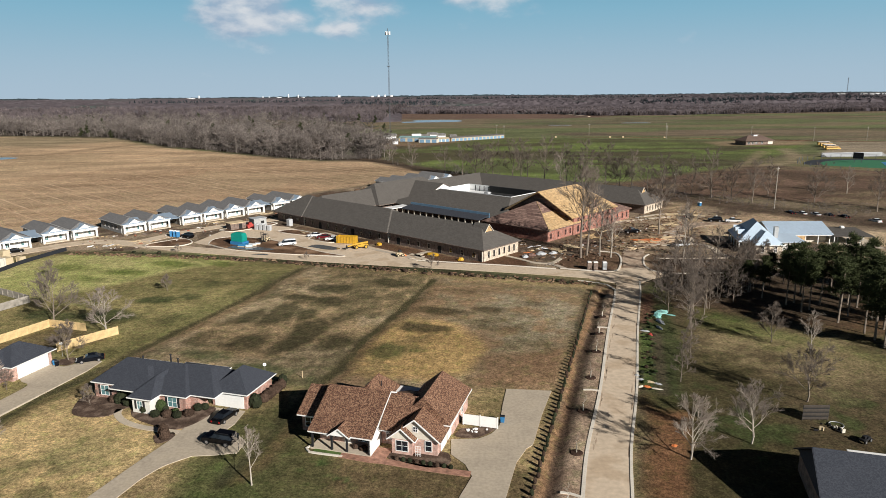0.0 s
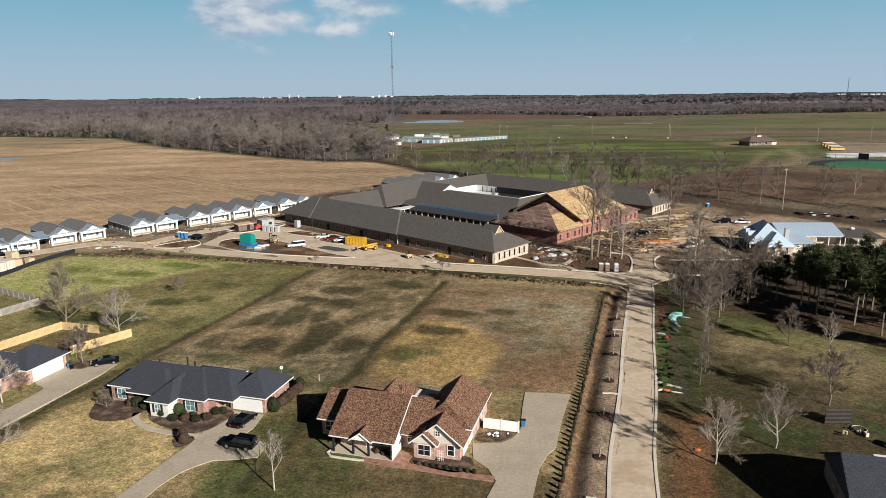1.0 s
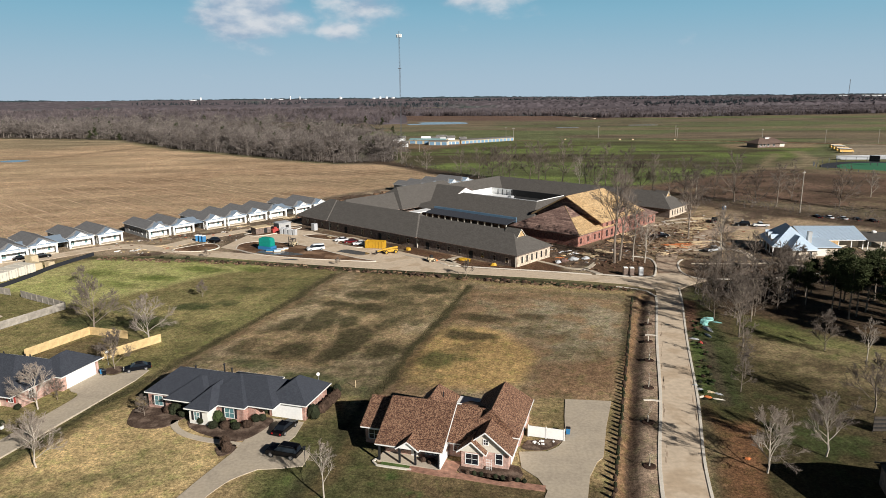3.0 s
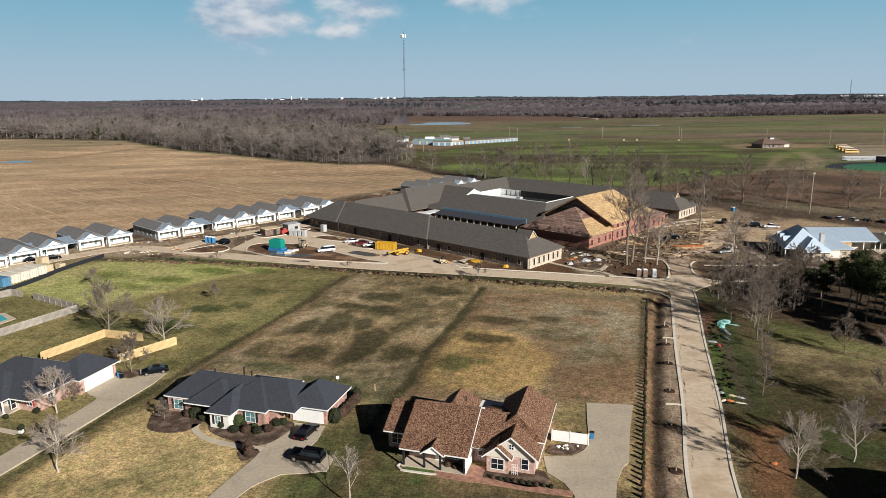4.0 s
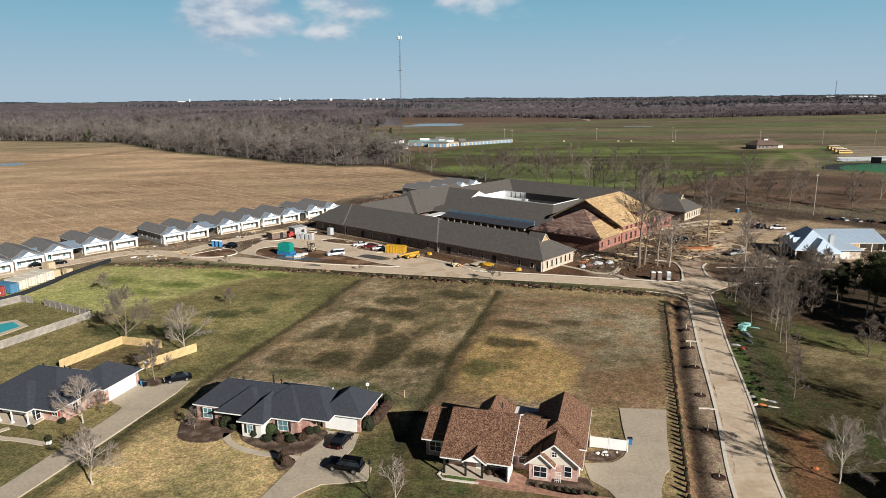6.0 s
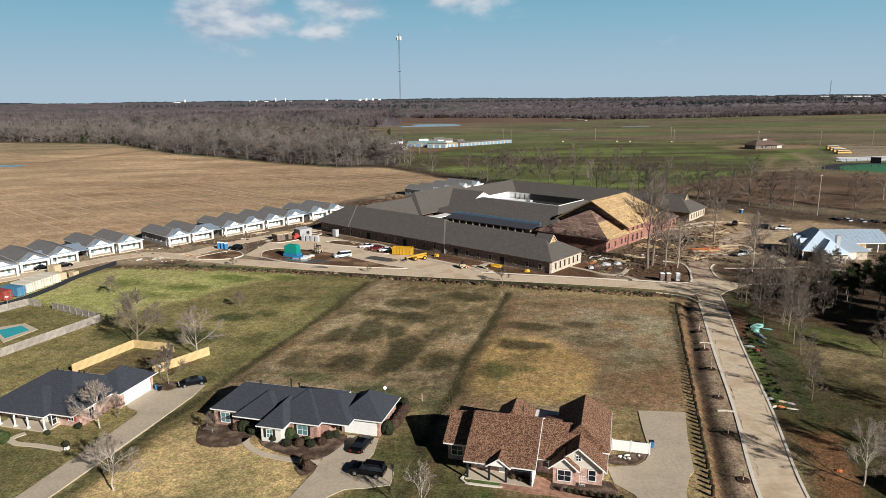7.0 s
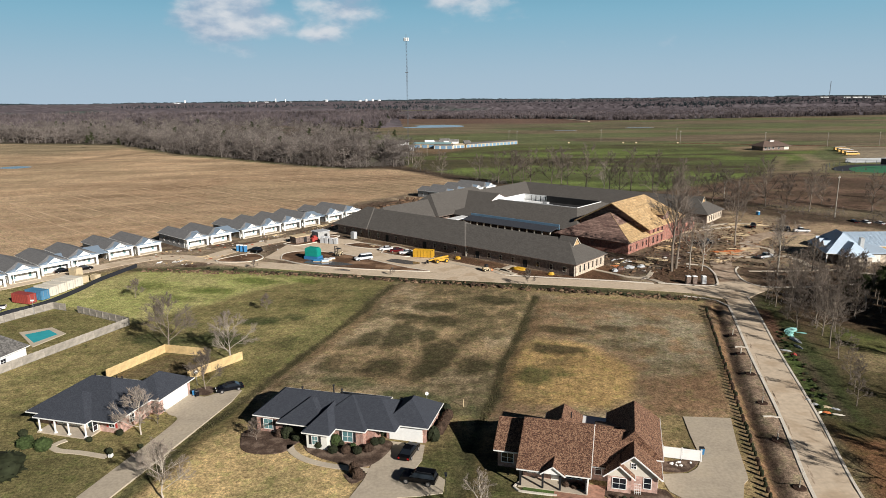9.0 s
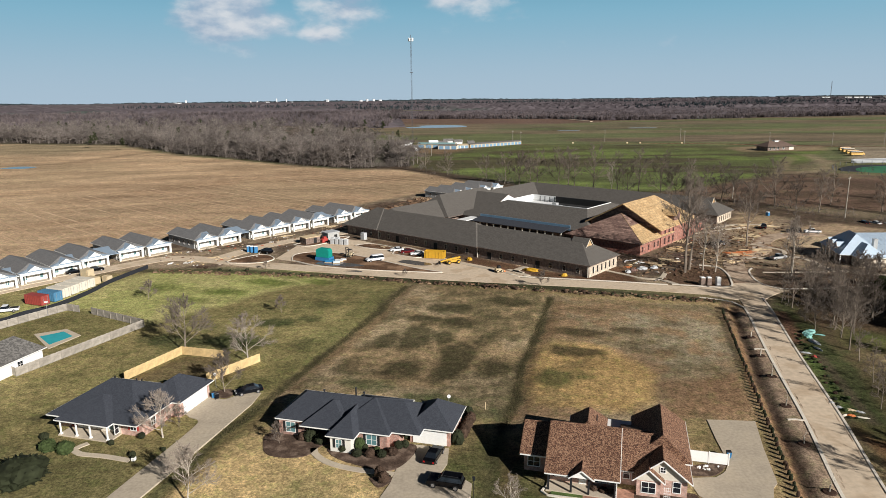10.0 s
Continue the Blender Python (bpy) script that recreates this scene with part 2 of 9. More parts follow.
M = {
    "ground": ground_material(),
    "concrete": material("concrete", (0.53, 0.45, 0.345), 0.9, 0.12, 4.0, 0.12, 0.1, second=(0.40, 0.34, 0.27), amount=0.45),
    "old_concrete": material("weathered concrete", (0.445, 0.378, 0.292), 0.95, 0.15, 2.2, 0.3, 0.1, second=(0.42, 0.355, 0.27), amount=0.4, spec=0.1),
    "dusty_road": material("dusty concrete road", (0.60, 0.485, 0.36), 0.97, 0.14, 1.2, 0.16, 0.1, second=(0.46, 0.355, 0.25), amount=0.45, obj_random=0.03, spec=0.1),
    "kerb": material("kerb concrete", (0.66, 0.60, 0.51), 0.9, 0.12, 5.0, 0.3, 0.1),
    "brick": brick_material("red brick", (0.30, 0.13, 0.095), (0.40, 0.20, 0.15), (0.42, 0.37, 0.32)),
    "brick_pink": brick_material("pale red brick", (0.42, 0.22, 0.17), (0.50, 0.29, 0.23), (0.5, 0.45, 0.4)),
    "brick_dark": brick_material("brown brick", (0.13, 0.085, 0.07), (0.19, 0.13, 0.10), (0.24, 0.2, 0.17)),
    "brick_tan": brick_material("tan brick", (0.42, 0.34, 0.25), (0.52, 0.43, 0.33), (0.5, 0.45, 0.38)),
    "brick_hall": brick_material("new red brick", (0.25, 0.085, 0.06), (0.33, 0.125, 0.088), (0.3, 0.22, 0.18)),
    "shingle_rust": shingle_material("rust brown shingles", (0.055, 0.027, 0.019), (0.14, 0.070, 0.044), (0.30, 0.18, 0.115), 0.12, 0.075, 0.2),
    "shingle_slate": shingle_material("slate blue shingles", (0.036, 0.040, 0.051), (0.044, 0.049, 0.061), (0.055, 0.06, 0.073), 0.14, 0.09, 0.10),
    "wood_dark": material("dark stained boards", (0.06, 0.05, 0.042), 0.9, 0.2, 3.0, 0.4, 0.1),
    "wood_bark": material("grey bark of the woods", (0.19, 0.163, 0.142), 0.95, 0.25, 1.0, 0.05, 0.0, spec=0.05),
    "shingle_grey": shingle_material("weathered grey shingles", (0.10, 0.095, 0.09), (0.15, 0.14, 0.13), (0.21, 0.2, 0.185)),
    "shingle_char": shingle_material("charcoal brown shingles", (0.085, 0.077, 0.069), (0.098, 0.089, 0.08), (0.115, 0.105, 0.095), 0.4, 0.2, 0.10),
    "shingle_cottage": shingle_material("dark grey shingles", (0.135, 0.132, 0.132), (0.158, 0.155, 0.154), (0.185, 0.18, 0.178), 0.3, 0.15, 0.12),
    "plywood": brick_material("plywood sheathing", (0.50, 0.345, 0.18), (0.40, 0.26, 0.125), (0.27, 0.17, 0.085), 1.0, 2.4, 0.6, 0.02),
    "underlay": brick_material("brown roofing underlay", (0.115, 0.064, 0.052), (0.275, 0.175, 0.138), (0.09, 0.05, 0.04), 1.0, 5.5, 0.42, 0.03),
    "white": material("white paint", (0.78, 0.77, 0.74), 0.6, 0.05, 3.0, 0.4, 0.03),
    "cream": material("cream siding", (0.62, 0.57, 0.48), 0.75, 0.08, 3.0, 0.4, 0.03),
    "siding": material("light siding", (0.66, 0.64, 0.58), 0.7, 0.07, 5.0, 0.5, 0.05),
    "housewrap": material("grey house sheathing", (0.36, 0.36, 0.35), 0.75, 0.12, 2.0, 0.5, 0.03),
    "membrane": material("white roof membrane", (0.74, 0.74, 0.73), 0.6, 0.06, 2.0, 0.3, 0.02),
    "blue_wrap": material("blue weather barrier", (0.16, 0.27, 0.38), 0.6, 0.1, 2.0, 0.4, 0.02),
    "metal_roof": material("pale metal roofing", (0.52, 0.63, 0.74), 0.45, 0.05, 1.0, 0.2, 0.02, metal=0.12, spec=0.4),
    "porch_metal": material("blue grey metal roofing", (0.30, 0.38, 0.47), 0.5, 0.06, 1.0, 0.2, 0.02, metal=0.2),
    "mud_track": material("muddy track", (0.45, 0.345, 0.255), 0.97, 0.3, 0.9, 0.22, 0.3, second=(0.22, 0.155, 0.11), amount=0.55, spec=0.05),
    "glass": material("dark window glass", (0.012, 0.015, 0.02), 0.06, 0.02, 1.0, 0.3, 0.0, spec=0.6),
    "glass_teal": material("bluish window glass", (0.10, 0.20, 0.21), 0.1, 0.02, 1.0, 0.3, 0.0, spec=0.6),
    "dark": material("dark recess", (0.02, 0.02, 0.02), 0.9, 0.1, 2.0, 0.4, 0.0),
    "black": material("black paint", (0.02, 0.02, 0.022), 0.5, 0.1, 2.0, 0.4, 0.0),
    "wood_new": material("new yellow pine", (0.55, 0.40, 0.20), 0.8, 0.2, 1.5, 0.5, 0.1, obj_random=0.08),
    "wood_grey": material("weathered grey wood", (0.30, 0.27, 0.23), 0.9, 0.25, 1.5, 0.5, 0.1, obj_random=0.12),
    "lumber": material("sawn lumber", (0.58, 0.45, 0.28), 0.85, 0.15, 2.0, 0.5, 0.05, obj_random=0.12),
    "bark": material("grey brown bark", (0.22, 0.18, 0.145), 0.95, 0.25, 4.0, 0.4, 0.2, obj_random=0.2, spec=0.1),
    "bark_pale": material("pale bark", (0.42, 0.37, 0.31), 0.95, 0.25, 4.0, 0.4, 0.2, obj_random=0.12, spec=0.1),
    "twig_pale": material("pale bare twigs", (0.29, 0.24, 0.20), 0.95, 0.25, 1.0, 0.05, 0.0, obj_random=0.12, spec=0.1),
    "twig": material("bare twigs", (0.175, 0.143, 0.12), 0.95, 0.25, 1.0, 0.05, 0.0, obj_random=0.2, spec=0.1),
    "pine": material("pine needles", (0.050, 0.060, 0.026), 0.9, 0.35, 1.2, 0.2, 0.2, spec=0.1, obj_random=0.2),
    "shrub": material("evergreen shrub leaves", (0.024, 0.028, 0.014), 0.85, 0.35, 4.0, 0.5, 0.3, spec=0.15, obj_random=0.3),
    "shrub_light": material("yellow green shrub leaves", (0.042, 0.060, 0.021), 0.85, 0.35, 4.0, 0.5, 0.3, spec=0.15, obj_random=0.2),
    "shrub_brown": material("brownish dormant shrub", (0.06, 0.039, 0.028), 0.9, 0.35, 4.0, 0.5, 0.3, spec=0.1, obj_random=0.2),
    "steel": material("galvanised steel", (0.45, 0.46, 0.48), 0.5, 0.1, 2.0, 0.4, 0.02, metal=0.7),
    "tyre": material("tyre rubber", (0.025, 0.025, 0.025), 0.9, 0.1, 5.0, 0.4, 0.0),
    "rim": material("alloy rim", (0.5, 0.5, 0.52), 0.35, 0.05, 5.0, 0.4, 0.0, metal=0.8),
    "mulch": material("mulch bed", (0.095, 0.064, 0.048), 0.95, 0.4, 4.0, 0.6, 0.5, second=(0.15, 0.108, 0.082), amount=0.5, spec=0.1),
    "mulch_fresh": material("fresh dark mulch", (0.05, 0.03, 0.022), 0.95, 0.4, 5.0, 0.6, 0.5, spec=0.1),
    "soil": material("turned soil", (0.13, 0.075, 0.045), 0.95, 0.4, 1.5, 0.2, 0.6, second=(0.21, 0.13, 0.08), amount=0.5, spec=0.1),
    "puddle": material("standing water", (0.115, 0.10, 0.085), 0.12, 0.1, 0.5, 0.1, 0.0, spec=0.35),
    "pool": material("pool water", (0.05, 0.42, 0.46), 0.08, 0.06, 1.0, 0.4, 0.05, spec=0.5),
    "paver": brick_material("red brick paving", (0.30, 0.15, 0.10), (0.36, 0.19, 0.13), (0.3, 0.2, 0.15)),
}
for key, c, r in (("teal", (0.0, 0.24, 0.19), 0.6), ("blue", (0.03, 0.17, 0.36), 0.5), ("yellow", (0.52, 0.29, 0.02), 0.55), ("red", (0.38, 0.045, 0.035), 0.55),
                  ("maroon", (0.12, 0.012, 0.015), 0.2), ("car_black", (0.004, 0.004, 0.005), 0.16), ("car_navy", (0.005, 0.006, 0.009), 0.16), ("car_white", (0.72, 0.72, 0.72), 0.3),
                  ("car_silver", (0.45, 0.46, 0.47), 0.3), ("orange", (0.55, 0.17, 0.05), 0.7), ("track", (0.012, 0.014, 0.02), 0.9), ("turf", (0.02, 0.14, 0.06), 0.9), ("school_bus", (0.62, 0.36, 0.08), 0.5),
                  ("tan_box", (0.52, 0.42, 0.27), 0.7), ("grey_box", (0.42, 0.43, 0.44), 0.6), ("container_red", (0.30, 0.05, 0.04), 0.6), ("container_blue", (0.07, 0.20, 0.33), 0.6), ("tarp_teal", (0.22, 0.47, 0.43), 0.5), ("tail", (0.35, 0.01, 0.01), 0.3)):
    M[key] = material(key.replace("_", " ") + " coat", c, r, 0.08, 2.0, 0.5, 0.02, spec=0.25 if r < 0.35 else 0.5)


# ---- building blocks ----
def part(name, bm, mat, parent=None, label=""):
    me = bpy.data.meshes.new(name)
    bmesh.ops.recalc_face_normals(bm, faces=bm.faces)
    bm.to_mesh(me)
    bm.free()
    me.materials.append(M[mat] if isinstance(mat, str) else mat)
    ob = new(name, me)
    if parent is not None:
        ob.parent = parent
    return tagged(ob, label)


def raw_mesh(name, verts, faces, mat, parent=None, smooth=False):
    """A mesh from numpy arrays of vertices and equal-sided faces."""
    verts, faces = np.asarray(verts, np.float32), np.asarray(faces, np.int32)
    me = bpy.data.meshes.new(name)
    me.vertices.add(len(verts))
    me.vertices.foreach_set("co", verts.ravel())
    k = faces.shape[1]
    me.loops.add(faces.size)
    me.loops.foreach_set("vertex_index", faces.ravel())
    me.polygons.add(len(faces))
    me.polygons.foreach_set("loop_start", np.arange(0, faces.size, k, dtype=np.int32))
    me.update(calc_edges=True)
    me.polygons.foreach_set("use_smooth", np.full(len(faces), smooth))
    me.materials.append(M[mat] if isinstance(mat, str) else mat)
    ob = new(name, me)
    if parent is not None:
        ob.parent = parent
    return ob


def thing(name, m, label, category, group="", kind=""):
    ob = new(name)
    ob.empty_display_size = 0.3
    ob.matrix_world = m
    return tagged(ob, label, category, group, kind)


def box(bm, x0, x1, y0, y1, z0, z1):
    vs = [bm.verts.new((x, y, z)) for z in (z0, z1) for x, y in ((x0, y0), (x1, y0), (x1, y1), (x0, y1))]
    for f in ((3, 2, 1, 0), (4, 5, 6, 7), (0, 1, 5, 4), (1, 2, 6, 5), (2, 3, 7, 6), (3, 0, 4, 7)):
        bm.faces.new([vs[i] for i in f])


def solid(x0, x1, y0, y1, z0, z1, bevel=0.0):
    bm = bmesh.new()
    box(bm, x0, x1, y0, y1, z0, z1)
    if bevel:
        bmesh.ops.bevel(bm, geom=bm.edges[:], offset=bevel, segments=1, affect="EDGES")
    return bm


def beam(bm, a, b, w, h):
    """A bar with a rectangular section from a to b."""
    a, b = Vector(a), Vector(b)
    d = (b - a).normalized()
    s = d.cross(Vector((0, 0, 1)))
    s = s.normalized() if s.length > 1e-4 else Vector((1, 0, 0))
    u = s.cross(d).normalized()
    vs = []
    for p in (a, b):
        for i, j in ((-1, -1), (1, -1), (1, 1), (-1, 1)):
            vs.append(bm.verts.new(p + s * (w / 2 * i) + u * (h / 2 * j)))
    for f in ((0, 1, 2, 3), (7, 6, 5, 4), (0, 4, 5, 1), (1, 5, 6, 2), (2, 6, 7, 3), (3, 7, 4, 0)):
        bm.faces.new([vs[i] for i in f])


def tube(bm, a, b, r0, r1, n=6, cap=True):
    a, b = Vector(a), Vector(b)
    d = (b - a).normalized()
    s = d.orthogonal().normalized()
    u = d.cross(s)
    rings = []
    for p, r in ((a, r0), (b, r1)):
        rings.append([bm.verts.new(p + s * (r * math.cos(2 * math.pi * i / n)) + u * (r * math.sin(2 * math.pi * i / n))) for i in range(n)])
    for i in range(n):
        bm.faces.new((rings[0][i], rings[0][(i + 1) % n], rings[1][(i + 1) % n], rings[1][i]))
    if cap:
        bm.faces.new(rings[0][::-1])
        bm.faces.new(rings[1])


def shell(bm, faces, t):
    """A roof skin of thickness t from polygons that share corners."""
    key, top, low = {}, [], []
    def vid(p):
        k = tuple(round(c, 3) for c in p)
        if k not in key:
            key[k] = len(top)
            top.append(bm.verts.new(k))
            low.append(bm.verts.new((k[0], k[1], k[2] - t)))
        return key[k]
    count = {}
    for f in faces:
        ids = [vid(p) for p in f]
        bm.faces.new([top[i] for i in ids])
        bm.faces.new([low[i] for i in reversed(ids)])
        for i, j in zip(ids, ids[1:] + ids[:1]):
            count.setdefault(frozenset((i, j)), []).append((i, j))
    for e in count.values():
        if len(e) == 1:
            i, j = e[0]
            bm.faces.new((top[j], top[i], low[i], low[j]))


def roof_faces(x0, x1, y0, y1, ze, zr, lo, hi, axis="x"):
    """Slopes of a roof whose ridge runs along an axis; lo and hi are the insets of the ridge's ends (0: a gable)."""
    if axis == "x":
        m = (y0 + y1) / 2
        A, B, C, D = (x0, y0, ze), (x1, y0, ze), (x1, y1, ze), (x0, y1, ze)
        P, Q = (x0 + lo, m, zr), (x1 - hi, m, zr)
    else:
        m = (x0 + x1) / 2
        A, B, C, D = (x1, y0, ze), (x1, y1, ze), (x0, y1, ze), (x0, y0, ze)
        P, Q = (m, y0 + lo, zr), (m, y1 - hi, zr)
    if (Vector(P) - Vector(Q)).length < 0.02:
        return [(A, B, P), (B, C, P), (C, D, P), (D, A, P)]
    fs = [(A, B, Q, P), (C, D, P, Q)]
    if lo:
        fs.append((D, A, P))
    if hi:
        fs.append((B, C, Q))
    return fs


def roof(parent, mat, x0, x1, y0, y1, ze, zr, lo, hi, axis="x", t=0.2, trim="white", wall=None, over=0.45, rakes=None):
    """A roof with its fascia and, on gable ends, the gable wall and rake boards."""
    bm = bmesh.new()
    shell(bm, roof_faces(x0, x1, y0, y1, ze, zr, lo, hi, axis), t)
    r = part("roof", bm, mat, parent)
    e, h = 0.05, 0.16
    zt = ze + 0.02
    def edge(a, b, mt=None):
        bm = bmesh.new()
        beam(bm, a, b, 0.07, h)
        part("fascia_board", bm, mt or trim, parent)
    A, B, C, D = (x0, y0), (x1, y0), (x1, y1), (x0, y1)
    z = zt - h / 2 - 0.04
    if axis == "x":
        m = (y0 + y1) / 2
        edge((x0, y0 - e, z), (x1, y0 - e, z))
        edge((x0, y1 + e, z), (x1, y1 + e, z))
        for x, ins, s in ((x0, lo, -1), (x1, hi, 1)):
            if ins:
                edge((x + s * e, y0 - e, z), (x + s * e, y1 + e, z))
            else:
                for ya in (y0, y1):
                    edge((x + s * e, ya, z), (x + s * e, m, zr - 0.12), rakes and rakes[s > 0])
    else:
        m = (x0 + x1) / 2
        edge((x0 - e, y0, z), (x0 - e, y1, z))
        edge((x1 + e, y0, z), (x1 + e, y1, z))
        for y, ins, s in ((y0, lo, -1), (y1, hi, 1)):
            if ins:
                edge((x0 - e, y + s * e, z), (x1 + e, y + s * e, z))
            else:
                for xa in (x0, x1):
                    edge((xa, y + s * e, z), (m, y + s * e, zr - 0.12))
    if wall:
        for k, ins in enumerate((lo, hi)):
            if ins:
                continue
            bm = bmesh.new()
            hgt = zr - ze
            if axis == "x":
                x = x0 + over if k == 0 else x1 - over
                m = (y0 + y1) / 2
                tri = [(x, y0 + 0.3, ze - 0.05), (x, y1 - 0.3, ze - 0.05), (x, m, zr - 0.25)]
                d = Vector((0.15 if k == 0 else -0.15, 0, 0))
            else:
                y = y0 + over if k == 0 else y1 - over
                m = (x0 + x1) / 2
                tri = [(x0 + 0.3, y, ze - 0.05), (x1 - 0.3, y, ze - 0.05), (m, y, zr - 0.25)]
                d = Vector((0, 0.15 if k == 0 else -0.15, 0))
            a = [bm.verts.new(p) for p in tri]
            b = [bm.verts.new(Vector(p) + d) for p in tri]
            bm.faces.new(a)
            bm.faces.new(b[::-1])
            for i in range(3):
                bm.faces.new((a[i], b[i], b[(i + 1) % 3], a[(i + 1) % 3]))
            part("gable_wall", bm, wall, parent)
    return r


def walls(parent, mat, x0, x1, y0, y1, z1, label=""):
    """Four walls with thickness round a block of a house."""
    t = 0.2
    for n, (a, b, c, d) in (("wall", (x0, x1, y0, y0 + t)), ("wall", (x0, x1, y1 - t, y1)), ("wall", (x0, x0 + t, y0 + t, y1 - t)), ("wall", (x1 - t, x1, y0 + t, y1 - t))):
        part(n, solid(a, b, c, d, -0.1, z1), mat, parent, label)


def window(parent, x, y, z, w, h, side="f", glass="glass", frame_mat="white", bars=(1, 1), shutters=None, proud=0.0):
    """A window or, with tall panes, a glazed door on the outside of a wall: frame, panes, bars and shutters."""
    ang = {"f": 0, "r": 90, "b": 180, "l": 270}[side]
    m = pose(x, y, z, 0, 0, ang)
    fr = 0.09
    bm = bmesh.new()
    a, b = w / 2, h / 2
    rings = []
    for y in (-0.07 - proud, 0.02):
        for dx, dz in ((a + fr, b + fr), (a, b)):
            rings.append([bm.verts.new((sx * dx, y, sz * dz)) for sx, sz in ((-1, -1), (1, -1), (1, 1), (-1, 1))])
    for p, q in ((0, 1), (1, 3), (3, 2), (2, 0)):
        for k in range(4):
            n = (k + 1) % 4
            bm.faces.new((rings[p][k], rings[p][n], rings[q][n], rings[q][k]))
    fo = part("window", bm, frame_mat, parent)
    fo.matrix_basis = m
    for i in range(1, bars[0] + 1):
        c = -a + w * i / (bars[0] + 1)
        part("glazing_bar", solid(c - 0.025, c + 0.025, -0.05 - proud, 0.0, -b, b), frame_mat, fo)
    for i in range(1, bars[1] + 1):
        c = -b + h * i / (bars[1] + 1)
        part("glazing_bar", solid(-a, a, -0.045 - proud, 0.0, c - 0.025, c + 0.025), frame_mat, fo)
    part("pane", solid(-w / 2, w / 2, -0.025 - proud, 0.01, -h / 2, h / 2), glass, fo)
    if shutters:
        for s in (-1, 1):
            c = s * (w / 2 + fr + 0.22)
            part("shutter", solid(c - 0.2, c + 0.2, -0.06, 0.02, -h / 2 - 0.05, h / 2 + 0.05), shutters, fo)
    return fo


def slab(name, pts, z0, z1, mat, label="", kind="structure", category="", parent=None):
    """A flat slab with straight sides from its outline."""
    bm = bmesh.new()
    a = [bm.verts.new((x, y, z1)) for x, y in pts]
    b = [bm.verts.new((x, y, z0)) for x, y in pts]
    bm.faces.new(a)
    for i in range(len(pts)):
        j = (i + 1) % len(pts)
        bm.faces.new((a[i], b[i], b[j], a[j]))
    bmesh.ops.triangulate(bm, faces=[f for f in bm.faces if len(f.verts) > 4])
    ob = part(name, bm, mat, parent, label)
    return tagged(ob, "", category, "", kind)


def smooth_line(pts, step=1.5):
    """Points along a rounded line through pts."""
    pts = [Vector((*p, 0)) for p in pts]
    out = []
    for i in range(len(pts) - 1):
        p0, p1, p2, p3 = pts[max(i - 1, 0)], pts[i], pts[i + 1], pts[min(i + 2, len(pts) - 1)]
        n = max(1, int((p2 - p1).length / step))
        for k in range(n):
            t = k / n
            out.append(0.5 * ((2 * p1) + (p2 - p0) * t + (2 * p0 - 5 * p1 + 4 * p2 - p3) * t * t + (3 * p1 - p0 - 3 * p2 + p3) * t ** 3))
    out.append(pts[-1])
    return [(v.x, v.y) for v in out]


def ribbon(name, pts, width, z0, z1, mat, label="", step=1.5, kind="structure", category="", parent=None):
    """A strip of constant width along a rounded line: a road, a path, a kerb."""
    line = smooth_line(pts, step)
    bm = bmesh.new()
    rows = []
    for i, (x, y) in enumerate(line):
        a, b = line[max(i - 1, 0)], line[min(i + 1, len(line) - 1)]
        d = Vector((b[0] - a[0], b[1] - a[1], 0)).normalized()
        s = Vector((-d.y, d.x, 0)) * width / 2
        p = Vector((x, y, 0))
        rows.append([bm.verts.new((*(p + s).xy, z0)), bm.verts.new((*(p + s).xy, z1)), bm.verts.new((*(p - s).xy, z1)), bm.verts.new((*(p - s).xy, z0))])
    for r, q in zip(rows, rows[1:]):
        for i in range(3):
            bm.faces.new((r[i], r[i + 1], q[i + 1], q[i]))
    bm.faces.new(rows[0])
    bm.faces.new(rows[-1][::-1])
    ob = part(name, bm, mat, parent, label)
    return tagged(ob, "", category, "", kind)


# ---- ground ----
LOT = radians(-16.6)
E1, E2 = (math.cos(LOT), math.sin(LOT)), (-math.sin(LOT), math.cos(LOT))
FP, FQ, FO = (-0.738, 0.674), (0.674, 0.738), (11.9, 192.3)


def pq(p, q):
    """World x, y of a place in the plan of the care centre: p along its front, q to its back."""
    return FO[0] + FP[0] * p + FQ[0] * q, FO[1] + FP[1] * p + FQ[1] * q


def lattice(seed, n=128):
    return np.random.RandomState(seed).rand(n, n)


def vnoise(x, y, size, seed):
    """Smooth value noise with cells of that size, 0 to 1."""
    g = lattice(seed)
    n = len(g)
    u, v = x / size + 500.3, y / size + 500.7
    i, j = np.floor(u).astype(int), np.floor(v).astype(int)
    a, b = u - i, v - j
    a, b = a * a * (3 - 2 * a), b * b * (3 - 2 * b)
    i0, i1, j0, j1 = i % n, (i + 1) % n, j % n, (j + 1) % n
    return (g[i0, j0] * (1 - a) + g[i1, j0] * a) * (1 - b) + (g[i0, j1] * (1 - a) + g[i1, j1] * a) * b


def fbm(x, y, size, seed):
    total = 0
    for k, (w, div, turn) in enumerate(((0.5, 1.0, 0.6), (0.3, 2.3, 1.9), (0.2, 5.1, 2.7))):
        c, s = math.cos(turn), math.sin(turn)
        total = total + w * vnoise(c * x - s * y, s * x + c * y, size / div, seed + k)
    return total


